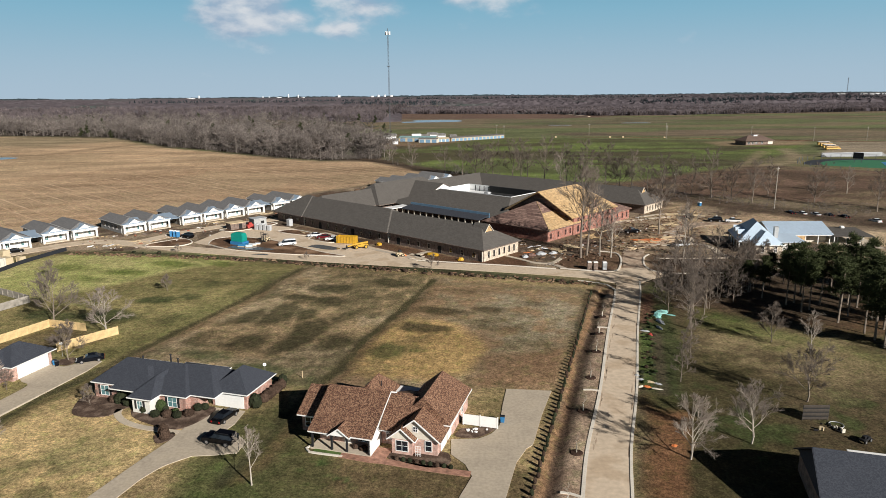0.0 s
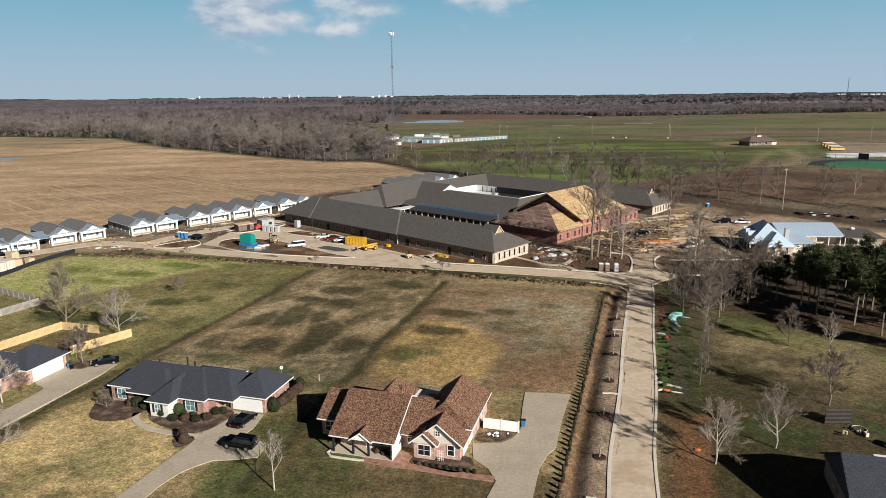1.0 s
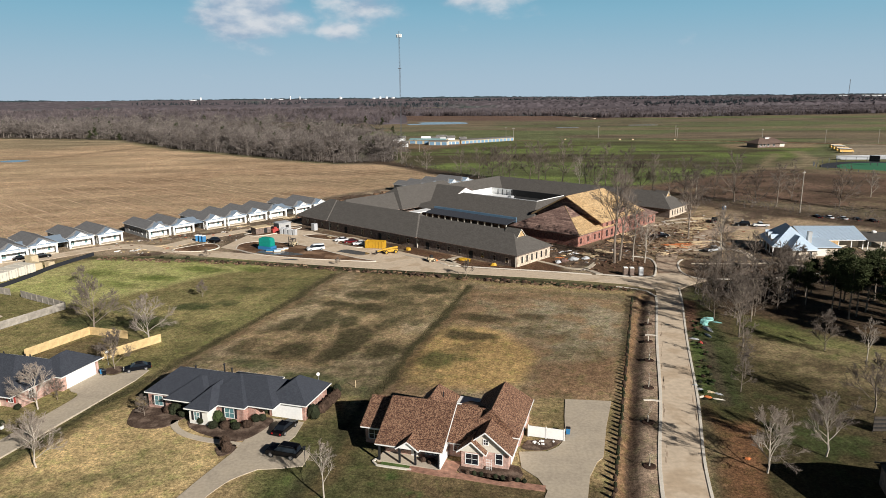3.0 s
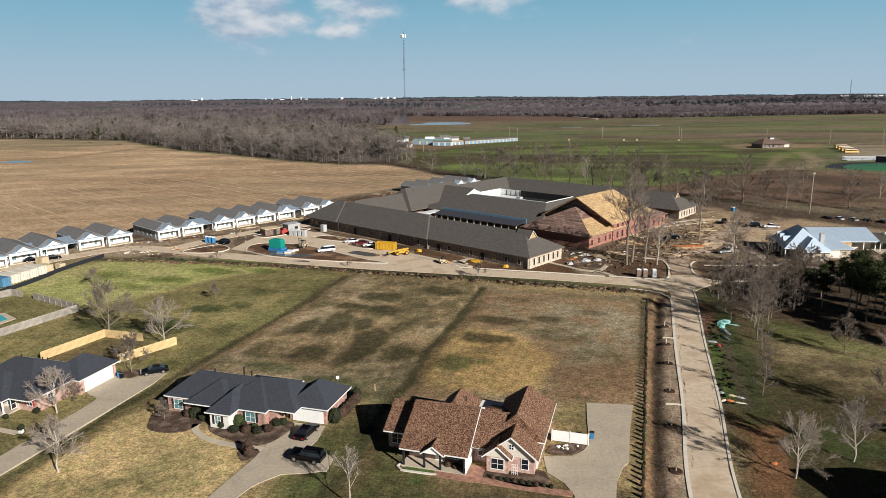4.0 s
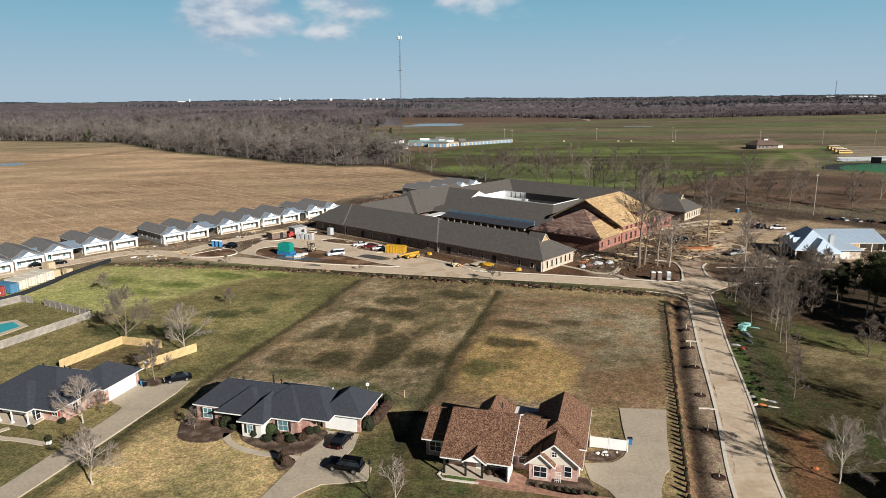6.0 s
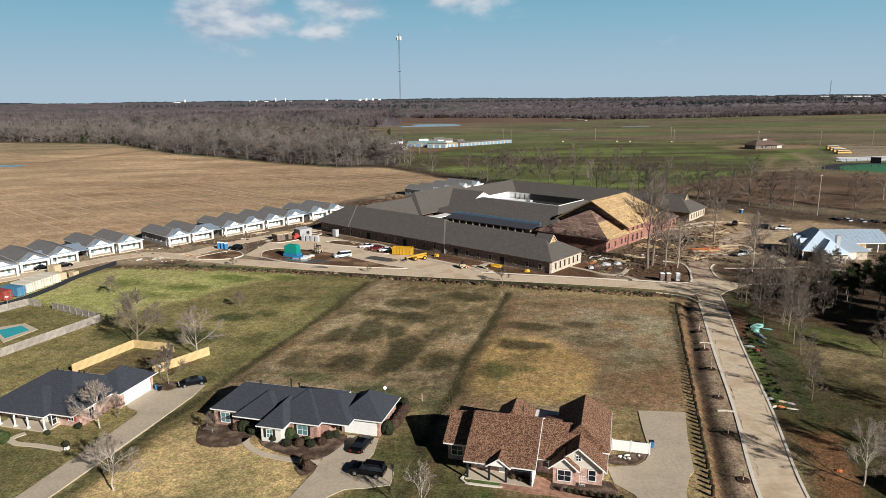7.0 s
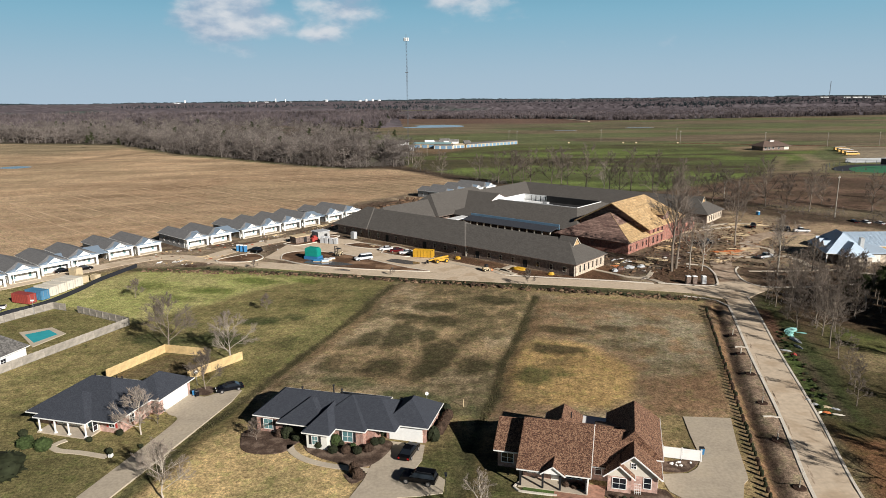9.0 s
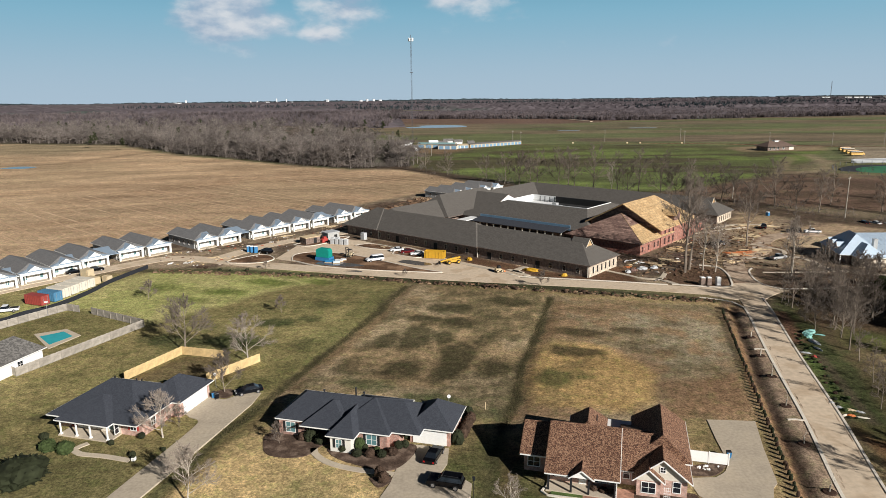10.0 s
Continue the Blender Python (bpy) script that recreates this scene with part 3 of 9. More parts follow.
def inside(poly, x, y, soft):
    """1 within an outline, 0 outside, blended over a soft edge."""
    c = np.zeros(x.shape, bool)
    d = np.full(x.shape, 1e9)
    for (xa, ya), (xb, yb) in zip(poly, poly[1:] + poly[:1]):
        cross = (ya > y) != (yb > y)
        with np.errstate(divide="ignore", invalid="ignore"):
            xi = (xb - xa) * (y - ya) / (yb - ya if yb != ya else 1e-9) + xa
        c ^= cross & (x < xi)
        ll = (xb - xa) ** 2 + (yb - ya) ** 2
        t = np.clip(((x - xa) * (xb - xa) + (y - ya) * (yb - ya)) / ll, 0, 1)
        d = np.minimum(d, np.hypot(x - xa - t * (xb - xa), y - ya - t * (yb - ya)))
    return np.clip(0.5 + np.where(c, d, -d) / soft, 0, 1)


def near_line(pts, x, y, width, soft):
    d = np.full(x.shape, 1e9)
    for (xa, ya), (xb, yb) in zip(pts, pts[1:]):
        ll = (xb - xa) ** 2 + (yb - ya) ** 2
        t = np.clip(((x - xa) * (xb - xa) + (y - ya) * (yb - ya)) / ll, 0, 1)
        d = np.minimum(d, np.hypot(x - xa - t * (xb - xa), y - ya - t * (yb - ya)))
    return np.clip((width + soft - d) / soft, 0, 1)


SITE = [(48, 178), (15, 188), (-33, 201), (-58, 206), (-90, 210), (-122, 212), (-148, 196), (-170, 172), (-180, 190), (-135, 250), (-90, 305), (-30, 370), (12, 385), (60, 350), (104, 300), (150, 252), (200, 215), (150, 185), (105, 192), (60, 176)]
SWALE = [((-29.0, 78), (-24.5, 98), (-20.2, 112), (-16.6, 127), (-7.8, 156), (-2.4, 174)), ((-73.5, 80), (-70, 97), (-65, 110), (-59.5, 126), (-51.2, 151), (-40.5, 187)), ((-100, 112), (-92, 128))]
DITCH = [(3, 45), (12.6, 73.4), (21.1, 102.3), (38.3, 156), (41, 163)]
FIELD = [(-900, 250), (-150, 215), (-135, 258), (-95, 305), (-34, 372), (-8, 402), (-30, 452), (-50, 484), (-87, 488), (-134, 520), (-192, 575), (-259, 628), (-373, 765), (-529, 820), (-1300, 1000)]
RAIL = [(-120, 560), (-46, 492), (22, 381), (101, 305), (150, 254), (235, 175)]
GREEN = [(-52, 628), (61, 705), (226, 680), (330, 611), (290, 560), (200, 440), (105, 318), (24, 388), (-40, 490)]
BROWN = [(80, 340), (112, 306), (168, 276), (240, 230), (330, 300), (270, 380), (200, 430), (150, 395)]


def axis_lines(lo, f0, f1, hi, step, growth):
    fine = np.arange(f0, f1 + step / 2, step)
    def grow(start, end, sgn):
        out, s, p = [], step, start
        while (end - p) * sgn > 0:
            s = min(s * growth, 120)
            p += s * sgn
            out.append(p)
        return out
    return np.array(grow(f0, lo, -1)[::-1] + list(fine) + grow(f1, hi, 1))


WOODLAND = [(-529, 832), (-373, 780), (-259, 640), (-192, 586), (-134, 531), (-87, 496), (-50, 499), (-34, 540), (-60, 650), (-110, 800), (-90, 980), (-900, 1500), (-1500, 1200), (-900, 900)]


def build_ground():
    xs, ys = axis_lines(-5200, -150, 130, 5200, 0.7, 1.05), axis_lines(-400, 66, 230, 6500, 0.7, 1.03)
    X, Y = np.meshgrid(xs, ys)
    x, y = X.ravel(), Y.ravel()
    wx, wy = x + 3.0 * (fbm(x, y, 9, 11) - 0.5), y + 3.0 * (fbm(x, y, 9, 21) - 0.5)
    far = np.clip((np.hypot(x, y) - 300) / 800, 0, 1)
    # open land beyond: dull green and brown fields
    n1, n2 = fbm(x * 0.35, y, 140, 31), fbm(x, y, 14, 41)
    n3 = fbm(x, y, 4.5, 51)
    col = np.outer(1 - n1, (0.185, 0.138, 0.095)) + np.outer(n1, (0.150, 0.148, 0.080))
    def lay(mask, c):
        nonlocal col
        col = col * (1 - mask)[:, None] + np.outer(mask, c)
    lay(np.clip((fbm(x * 0.25, y, 130, 61) - 0.48) * 12, 0, 0.7), (0.19, 0.138, 0.098))
    lay(np.clip((fbm(x * 0.25, y, 110, 66) - 0.55) * 16, 0, 0.8), (0.142, 0.165, 0.070))
    lay(np.clip((fbm(x * 0.2, y, 70, 68) - 0.58) * 14, 0, 0.7), (0.23, 0.17, 0.11))
    lay(np.clip((fbm(x * 0.3, y, 45, 69) - 0.58) * 14, 0, 0.35), (0.075, 0.062, 0.04))
    # near lots: dormant lawn with greener patches
    near = inside([(-190, 20), (-190, 175), (-150, 195), (-122, 213), (42, 171), (46, 158), (8, 20)], wx, wy, 6)
    dry = np.array((0.33, 0.24, 0.125))
    lay(near, dry)
    lay(near * np.clip((n3 - 0.45) * 6, 0, 1) * 0.6, (0.185, 0.15, 0.07))
    def smudge(spots, jitter=3.0):
        """Soft patches drawn out along the mowing lines: x, y, half length, half width, weight."""
        k = np.zeros_like(x)
        dx, dy = jitter * (fbm(x, y, 6, 171) - 0.5), jitter * (fbm(x, y, 6, 175) - 0.5)
        for cx, cy, a, b, w in spots:
            s, t = (x - cx + dx) * E1[0] + (y - cy + dy) * E1[1], (x - cx + dx) * E2[0] + (y - cy + dy) * E2[1]
            k = np.maximum(k, w * np.clip(1.9 - 1.25 * np.sqrt((t / a) ** 2 + (s / b) ** 2), 0, 1))
        return np.clip((k * (0.35 + 1.3 * (0.6 * fbm(x, y, 2.8, 181) + 0.4 * fbm(x, y, 1.5, 187))) - 0.15) * 1.3, 0, 0.92)
    grit = fbm(x, y, 2.2, 185)
    # olive lawns behind the houses, paler and yellower at their far side
    green = inside([(-175, 60), (-175, 178), (-124, 206), (-60, 198), (-40, 190), (-51.5, 151), (-65, 110), (-71, 92), (-80, 60)], wx, wy, 5)
    lay(green, (0.232, 0.198, 0.087))
    lay(green * np.clip((fbm(x, y, 20, 71) - 0.42) * 4.0, 0, 0.8), (0.287, 0.229, 0.105))
    lay(green * np.clip((grit - 0.5) * 3, 0, 0.55), (0.147, 0.136, 0.056))
    pale = inside([(-150, 160), (-118, 208), (-70, 205), (-62, 196), (-78, 184), (-91, 167), (-100, 158), (-122, 172)], wx, wy, 4)
    lay(pale * 0.85, (0.45, 0.405, 0.175))
    lay(pale * np.clip((fbm(x, y, 13, 76) - 0.47) * 7, 0, 0.85), (0.365, 0.355, 0.132))
    lay(green * smudge([(-72, 201, 4, 5, 0.9), (-80, 193, 3, 7, 0.9), (-89, 184, 3, 6, 0.8), (-98, 178, 2.5, 6, 0.7), (-66, 193, 2.5, 5, 0.7), (-108, 190, 3, 7, 0.6)]), (0.144, 0.169, 0.045))
    # dark patches; those beside the fence trees paint in tree shadows
    lay(green * smudge([(-70.6, 158, 3.0, 4.5, 0.9), (-61.4, 142.5, 4, 3, 0.6), (-63, 160, 2.2, 3, 0.7), (-77, 146, 4, 7, 0.9), (-90, 147, 3.5, 8, 0.8), (-60, 172, 2.5, 4, 0.6), (-52, 182, 2, 4, 0.5), (-84, 155, 3, 4, 0.5)]), (0.065, 0.073, 0.030))
    lay(near_line([(-66, 122), (-58, 140), (-52, 160), (-45, 182)], wx, wy, 1.6, 3.0) * 0.55, (0.127, 0.124, 0.050))
    lay(inside([(-91, 126), (-85.4, 138), (-76, 135.4), (-70, 131), (-76, 124)], wx, wy, 1.5) * 0.8, (0.143, 0.105, 0.059))
    lay(inside([(-64.8, 113), (-61, 122), (-57.6, 121), (-66.4, 97), (-77, 60), (-81, 60)], x, y, 1.2) * 0.75, (0.152, 0.152, 0.062))
    lay(green * inside([(-112, 60), (-112, 108), (-98, 103), (-80, 99), (-75, 88), (-82, 60)], wx, wy, 5) * 0.75, (0.142, 0.126, 0.058))
    # lawn before the middle house stays straw coloured
    straw = inside([(-65.6, 100), (-70.2, 84), (-75, 60), (-46, 60), (-41, 86), (-46, 94), (-60, 104)], wx, wy, 2)
    lay(straw * 0.97, (0.56, 0.405, 0.202))
    lay(straw * np.clip((fbm(x, y, 7, 77) - 0.5) * 5, 0, 0.5), (0.403, 0.311, 0.152))
    lay(inside([(-66, 84), (-58, 88), (-50, 90), (-45, 80), (-48, 60), (-68, 60)], wx, wy, 8) * np.clip((fbm(x, y, 4, 78) - 0.42) * 5, 0, 0.75), (0.183, 0.165, 0.076))
    # open plots: brownish turf with dark growth along the mowing lines
    u = (x - 0) * E1[0] + (y - 150) * E1[1]
    v = (x - 0) * E2[0] + (y - 150) * E2[1]
    plot1 = inside([(-39.5, 190), (-1.8, 176), (-16.6, 127), (-22, 106), (-33, 108), (-63, 115), (-59.5, 126), (-51.2, 151)], wx, wy, 2)
    plot2 = inside([(-1.8, 176), (38, 163), (18, 104), (8, 106), (-2, 103), (-22, 104), (-16.6, 127)], wx, wy, 2)
    streak = 0.6 * fbm(u, v * 0.4, 7, 81) + 0.4 * fbm(u, v * 0.6, 2.6, 85)
    lay(plot1, (0.335, 0.238, 0.136))
    lay(plot1 * np.clip((fbm(x, y, 9, 83) - 0.5) * 7, 0, 0.75), (0.37, 0.285, 0.180))
    lay(plot1 * np.clip((fbm(x, y, 3.0, 84) - 0.54) * 9, 0, 0.5), (0.145, 0.115, 0.062))
    lay(plot1 * np.clip((streak - 0.50) * 9, 0, 0.62), (0.098, 0.086, 0.045))
    lay(plot1 * inside([(-58, 128), (-49, 156), (-46, 172), (-52, 168), (-60, 128)], wx, wy, 5) * 0.7, (0.414, 0.297, 0.159))
    lay(plot1 * smudge([(-13.1, 171, 3.2, 4.6, 1.0), (-29.1, 167, 3.5, 5, 0.9), (-34, 158.4, 2.6, 4.5, 0.95), (-26.8, 155.8, 3.6, 3.6, 1.0), (-37.4, 147, 8, 3.2, 1.0), (-43.5, 145, 5, 3, 0.9), (-28.8, 133, 9, 3.4, 1.0),
                        (-31, 145, 4, 2.4, 0.8), (-22.5, 128.5, 5, 3.5, 0.8), (-39.2, 129, 5, 4, 0.85), (-48, 141, 3, 3, 0.6), (-22, 143, 6, 2, 0.6), (-17, 160, 3, 3, 0.5), (-50, 131, 4, 3, 0.6)], 5.0), (0.068, 0.058, 0.030))
    lay(plot1 * smudge([(-33, 113, 4, 6, 0.9), (-26, 108, 3, 4, 0.8), (-45, 121, 3, 6, 0.7)], 5.0), (0.105, 0.112, 0.052))
    lay(plot1 * inside([(-52, 113), (-44, 117), (-36, 111), (-44, 108)], wx, wy, 3) * 0.9, (0.580, 0.393, 0.186))
    lay(plot2, (0.300, 0.200, 0.118))
    lay(plot2 * np.clip((fbm(x, y, 8, 87) - 0.47) * 6, 0, 0.7), (0.283, 0.228, 0.145))
    lay(plot2 * inside([(-17.2, 123.5), (-10.9, 139.9), (-6.2, 143.1), (3, 139.1), (8.7, 123.5), (5.2, 113), (-0.4, 109), (-17, 112)], x + 3 * (n2 - .5), y + 3 * (n3 - .5), 3) * 0.9, (0.511, 0.338, 0.145))
    lay(plot2 * inside([(12, 160), (34, 156), (27, 130), (12, 126), (9, 140)], wx, wy, 6) * np.clip(0.25 + (n3 - 0.42) * 4, 0, 0.75), (0.352, 0.297, 0.207))
    lay(plot2 * inside([(8.1, 121), (26, 123), (21.2, 108), (4.6, 106)], wx, wy, 3) * 0.8, (0.255, 0.155, 0.091))
    lay(plot2 * np.clip((0.6 * fbm(u * 0.7, v, 7, 91) + 0.4 * fbm(u, v, 2.2, 93) - 0.53) * 9, 0, 0.5), (0.145, 0.121, 0.063))
    lay(plot2 * smudge([(-1.2, 147.6, 2.6, 7, 0.85), (-4.1, 136.2, 2.8, 5.5, 1.0), (11, 147.7, 2.6, 3.4, 0.7), (12, 137, 3, 7, 0.45), (3, 164, 2, 5, 0.5), (22, 152, 2, 4, 0.5), (-8, 156, 3, 4, 0.5)]), (0.062, 0.050, 0.026))
    lay(plot2 * smudge([(-10.8, 123.2, 4, 4, 0.9), (-6, 124, 2.6, 3, 0.7)]), (0.135, 0.125, 0.050))
    rows = np.clip(0.5 + 0.9 * np.sin(u * 2 * math.pi / 1.9 + 1.5 * fbm(u, v * 0.2, 6, 97)), 0, 1)
    lay(plot2 * rows * 0.16, (0.207, 0.138, 0.069))
    # lawn round the gabled house and the strip beside its drive
    lay(inside([(-29, 104), (-24, 60), (14, 60), (12, 80), (-2, 83), (-20, 84), (-23, 100)], wx, wy, 3) * 0.85, (0.118, 0.086, 0.046))
    lay(near * inside([(-30, 98), (-28, 84), (-20, 70), (-33, 72), (-36, 92)], wx, wy, 4) * np.clip((n2 - 0.3) * 4, 0, 0.9), (0.085, 0.11, 0.035))
    # dark green lawn, with the gabled house's shadow put into its colour
    lay(near * inside([(-31, 100), (-24, 100), (-15, 84), (-12, 66), (-35, 66), (-33, 84)], wx, wy, 3) * (0.45 + 0.5 * grit), (0.075, 0.080, 0.032))
    lay(near * np.clip((fbm(x, y, 5, 95) - 0.66) * 9, 0, 0.8) * inside([(-30, 60), (8, 60), (8, 84), (-30, 84)], x, y, 4), (0.06, 0.10, 0.03))
    for s in SWALE:
        lay(near_line(s, wx, wy, 0.5, 1.3) * np.clip(0.45 + 1.3 * (fbm(x, y, 8, 191) - 0.3), 0, 0.9), (0.058, 0.054, 0.028))
        lay(near_line([(a + 2.4, b) for a, b in s], wx, wy, 0.2, 1.6) * 0.5, (0.16, 0.10, 0.055))
    lay(near_line([(-122, 209), (-86, 206), (-50, 196), (-7, 184), (14, 178), (41, 168)], wx, wy, 1.2, 2.2) * 0.85, (0.05, 0.05, 0.028))
    # strip between hedge, ditch and street
    lay(near_line([(5, 45), (13.6, 73), (22, 102), (39, 156), (42, 165)], x, y, 2.2, 2.0), (0.21, 0.14, 0.088))
    lay(near_line([(8, 45), (15, 73), (23.6, 102), (40.3, 157)], x, y, 2.2, 0.8), (0.345, 0.25, 0.178))
    lay(near_line([(8, 45), (15, 73), (23.6, 102), (40.3, 157)], x, y, 2.2, 0.8) * np.clip((grit - 0.5) * 4, 0, 0.7), (0.235, 0.16, 0.11))
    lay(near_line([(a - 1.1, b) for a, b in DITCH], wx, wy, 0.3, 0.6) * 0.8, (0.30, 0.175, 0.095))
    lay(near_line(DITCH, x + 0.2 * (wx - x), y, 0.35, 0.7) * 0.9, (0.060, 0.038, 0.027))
    # park east of the street: olive grass with tree shade in its colour, soil and pine litter
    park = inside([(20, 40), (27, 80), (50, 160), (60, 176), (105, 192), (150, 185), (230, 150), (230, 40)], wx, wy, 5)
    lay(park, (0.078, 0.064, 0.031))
    lay(park * np.clip((fbm(x, y, 11, 101) - 0.42) * 5, 0, 0.8), (0.105, 0.078, 0.045))
    lay(park * np.clip((fbm(x, y, 9, 103) - 0.55) * 8, 0, 0.7), (0.055, 0.075, 0.026))
    lay(park * inside([(60, 138), (48, 122), (60, 100), (92, 108), (88, 126)], wx, wy, 9) * np.clip(0.2 + (fbm(x, y, 8, 104) - 0.4) * 5, 0, 0.85), (0.20, 0.155, 0.085))
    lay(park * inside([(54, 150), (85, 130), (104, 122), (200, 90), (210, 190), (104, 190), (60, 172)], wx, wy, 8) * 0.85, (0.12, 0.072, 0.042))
    # thicket litter, its dark colour also holding the shade under the trees
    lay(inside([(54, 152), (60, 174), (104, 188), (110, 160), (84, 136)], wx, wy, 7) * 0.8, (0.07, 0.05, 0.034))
    lay(park * inside([(58, 148), (64, 140), (72, 130), (84, 118), (80, 110), (64, 122), (54, 136)], wx, wy, 4) * (0.55 + 0.5 * (grit - 0.4)), (0.118, 0.132, 0.042))
    lay(park * inside([(50, 128), (58, 130), (76, 124), (82, 114), (70, 106), (56, 110)], wx, wy, 6) * np.clip(0.2 + (fbm(x, y, 6, 106) - 0.4) * 5, 0, 0.85), (0.225, 0.172, 0.095))
    lay(near_line([(24, 60), (31, 85), (36, 100)], wx, wy, 2.2, 1.6) * park, (0.20, 0.105, 0.055))
    lay(near_line([(36, 100), (45, 130), (50, 148)], wx, wy, 2.2, 2.0) * park * 0.85, (0.055, 0.065, 0.026))
    # building site: tan hardpan with chocolate topsoil
    site = inside(SITE, wx, wy, 4)
    lay(site, (0.29, 0.215, 0.150))
    lay(site * np.clip((fbm(x, y, 16, 111) - 0.42) * 9, 0, 0.9), (0.118, 0.082, 0.060))
    lay(site * np.clip((n3 - 0.56) * 5, 0, 0.6), (0.36, 0.27, 0.18))
    lay(inside([pq(2, 18), pq(28, 18), pq(28, 33), pq(0, 34), pq(-3, 60), pq(-12, 60), pq(-22, 30), pq(-16, 8)], wx, wy, 4) * np.clip(0.35 + (n3 - 0.4) * 4, 0, 0.9), (0.088, 0.060, 0.045))
    lay(inside([pq(4, -1), pq(40, -1), pq(40, -7), pq(2, -9), pq(-14, 4), pq(-6, 16), pq(-1, 18)], wx, wy, 1.6) * 0.9, (0.12, 0.062, 0.036))
    lay(inside([pq(40, -1), pq(86, -1), pq(86, -5), pq(40, -5)], wx, wy, 1.6) * 0.8, (0.115, 0.065, 0.04))
    lay(inside([pq(118, 34), pq(140, 40), pq(140, 84), pq(112, 84), pq(104, 40)], wx, wy, 5) * 0.9, (0.075, 0.048, 0.036))
    lay(near_line([(55, 186), (57, 202), (62, 216), (76, 224), (86, 238), (98, 248), (118, 256), (140, 262)], wx, wy, 4.5, 5) * 0.85, (0.36, 0.255, 0.165))
    lay(near_line([(86, 238), (92, 262), (104, 284), (120, 290)], wx, wy, 4, 5) * 0.8, (0.38, 0.27, 0.17))
    lay(inside([(86, 216), (98, 246), (140, 240), (172, 214), (150, 206), (124, 212), (112, 226), (98, 220)], wx, wy, 3) * 0.9, (0.52, 0.385, 0.255))
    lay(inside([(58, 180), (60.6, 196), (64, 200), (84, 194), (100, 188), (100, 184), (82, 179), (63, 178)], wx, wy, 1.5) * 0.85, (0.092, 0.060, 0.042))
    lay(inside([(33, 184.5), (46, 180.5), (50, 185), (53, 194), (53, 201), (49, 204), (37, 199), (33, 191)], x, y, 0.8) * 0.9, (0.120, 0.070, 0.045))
    lay(inside([(66, 210), (84, 214), (90, 224), (80, 232), (66, 224)], wx, wy, 2.5) * 0.75, (0.150, 0.098, 0.066))
    # stubble field with tramlines
    fld = inside(FIELD, wx, wy, 6)
    lay(fld, (0.56, 0.385, 0.245))
    lay(fld * inside([(-140, 250), (-60, 330), (0, 400), (-30, 460), (-120, 500), (-230, 420), (-190, 300)], wx, wy, 60) * 0.75, (0.36, 0.235, 0.148))
    lay(fld * np.clip((fbm(x * 0.5, y, 34, 123) - 0.52) * 6, 0, 0.55), (0.43, 0.30, 0.19))
    # brown woods floor, coloured darker for the shade beneath the trees
    lay(inside(WOODLAND, wx, wy, 8), (0.05, 0.038, 0.03))
    w = (x + 300) * 0.56 - (y - 400) * 0.83
    lay(fld * np.clip((fbm(w, (x * 0.83 + y * 0.56) * 0.22, 16, 121) - 0.5) * 4, 0, 0.5), (0.36, 0.23, 0.14))
    lay(fld * np.clip((np.sin(w * 2 * math.pi / 14) - 0.55) * 1.6, 0, 0.3), (0.56, 0.39, 0.25))
    lay(fld * np.clip((fbm(x, y, 60, 131) - 0.55) * 6, 0, 0.5), (0.40, 0.29, 0.18))
    lay(near_line([(-560, 560), (-330, 640), (-120, 500)], x, y, 1, 5) * fld * 0.35, (0.42, 0.30, 0.19))
    lay(near_line([(-520, 520), (-330, 560), (-290, 700)], wx, wy, 3, 9) * fld * 0.5, (0.15, 0.10, 0.06))
    lay(inside([(-560, 700), (-380, 640), (-330, 760), (-520, 820)], wx, wy, 40) * 0.6, (0.22, 0.19, 0.12))
    # winter wheat beyond the railway, scrub at its side
    grn = inside(GREEN, wx, wy, 8)
    lay(grn, (0.112, 0.122, 0.05))
    lay(grn * np.clip((fbm(x * 0.45, y, 55, 141) - 0.42) * 8, 0, 0.85), (0.168, 0.208, 0.062))
    lay(grn * np.clip((fbm(x * 0.6, y, 13, 143) - 0.52) * 9, 0, 0.5), (0.092, 0.10, 0.04))
    lay(grn * np.clip((fbm(x * 0.35, y, 40, 151) - 0.52) * 14, 0, 0.85), (0.085, 0.066, 0.042))
    lay(grn * inside([(-52, 628), (61, 705), (226, 680), (330, 611), (300, 590), (200, 640), (60, 660), (-40, 590)], wx, wy, 14) * 0.5, (0.095, 0.075, 0.045))
    lay(inside([(-140, 1230), (200, 1200), (330, 1290), (240, 1560), (-140, 1560)], wx, wy, 25) * 0.85, (0.165, 0.098, 0.078))
    lay(inside([(-130, 1010), (60, 1000), (90, 1190), (-130, 1220)], wx, wy, 25) * 0.7, (0.215, 0.158, 0.105))
    lay(inside(BROWN, wx, wy, 10), (0.150, 0.095, 0.068))
    lay(inside(BROWN, wx, wy, 20) * np.clip((fbm(x * 0.5, y, 16, 145) - 0.5) * 8, 0, 0.7), (0.085, 0.058, 0.040))
    lay(inside(BROWN, wx, wy, 20) * np.clip((fbm(x * 0.6, y, 22, 147) - 0.56) * 8, 0, 0.7), (0.200, 0.150, 0.095))
    lay(inside([(-60, 640), (-20, 610), (40, 700), (10, 740), (-70, 720)], wx, wy, 8) * 0.8, (0.21, 0.13, 0.085))
    lay(inside([(245, 600), (320, 600), (345, 640), (300, 665), (250, 640)], wx, wy, 10) * 0.85, (0.30, 0.21, 0.135))
    lay(inside([(290, 515), (430, 490), (560, 600), (372, 645)], wx, wy, 6) * 0.85, (0.31, 0.24, 0.18))
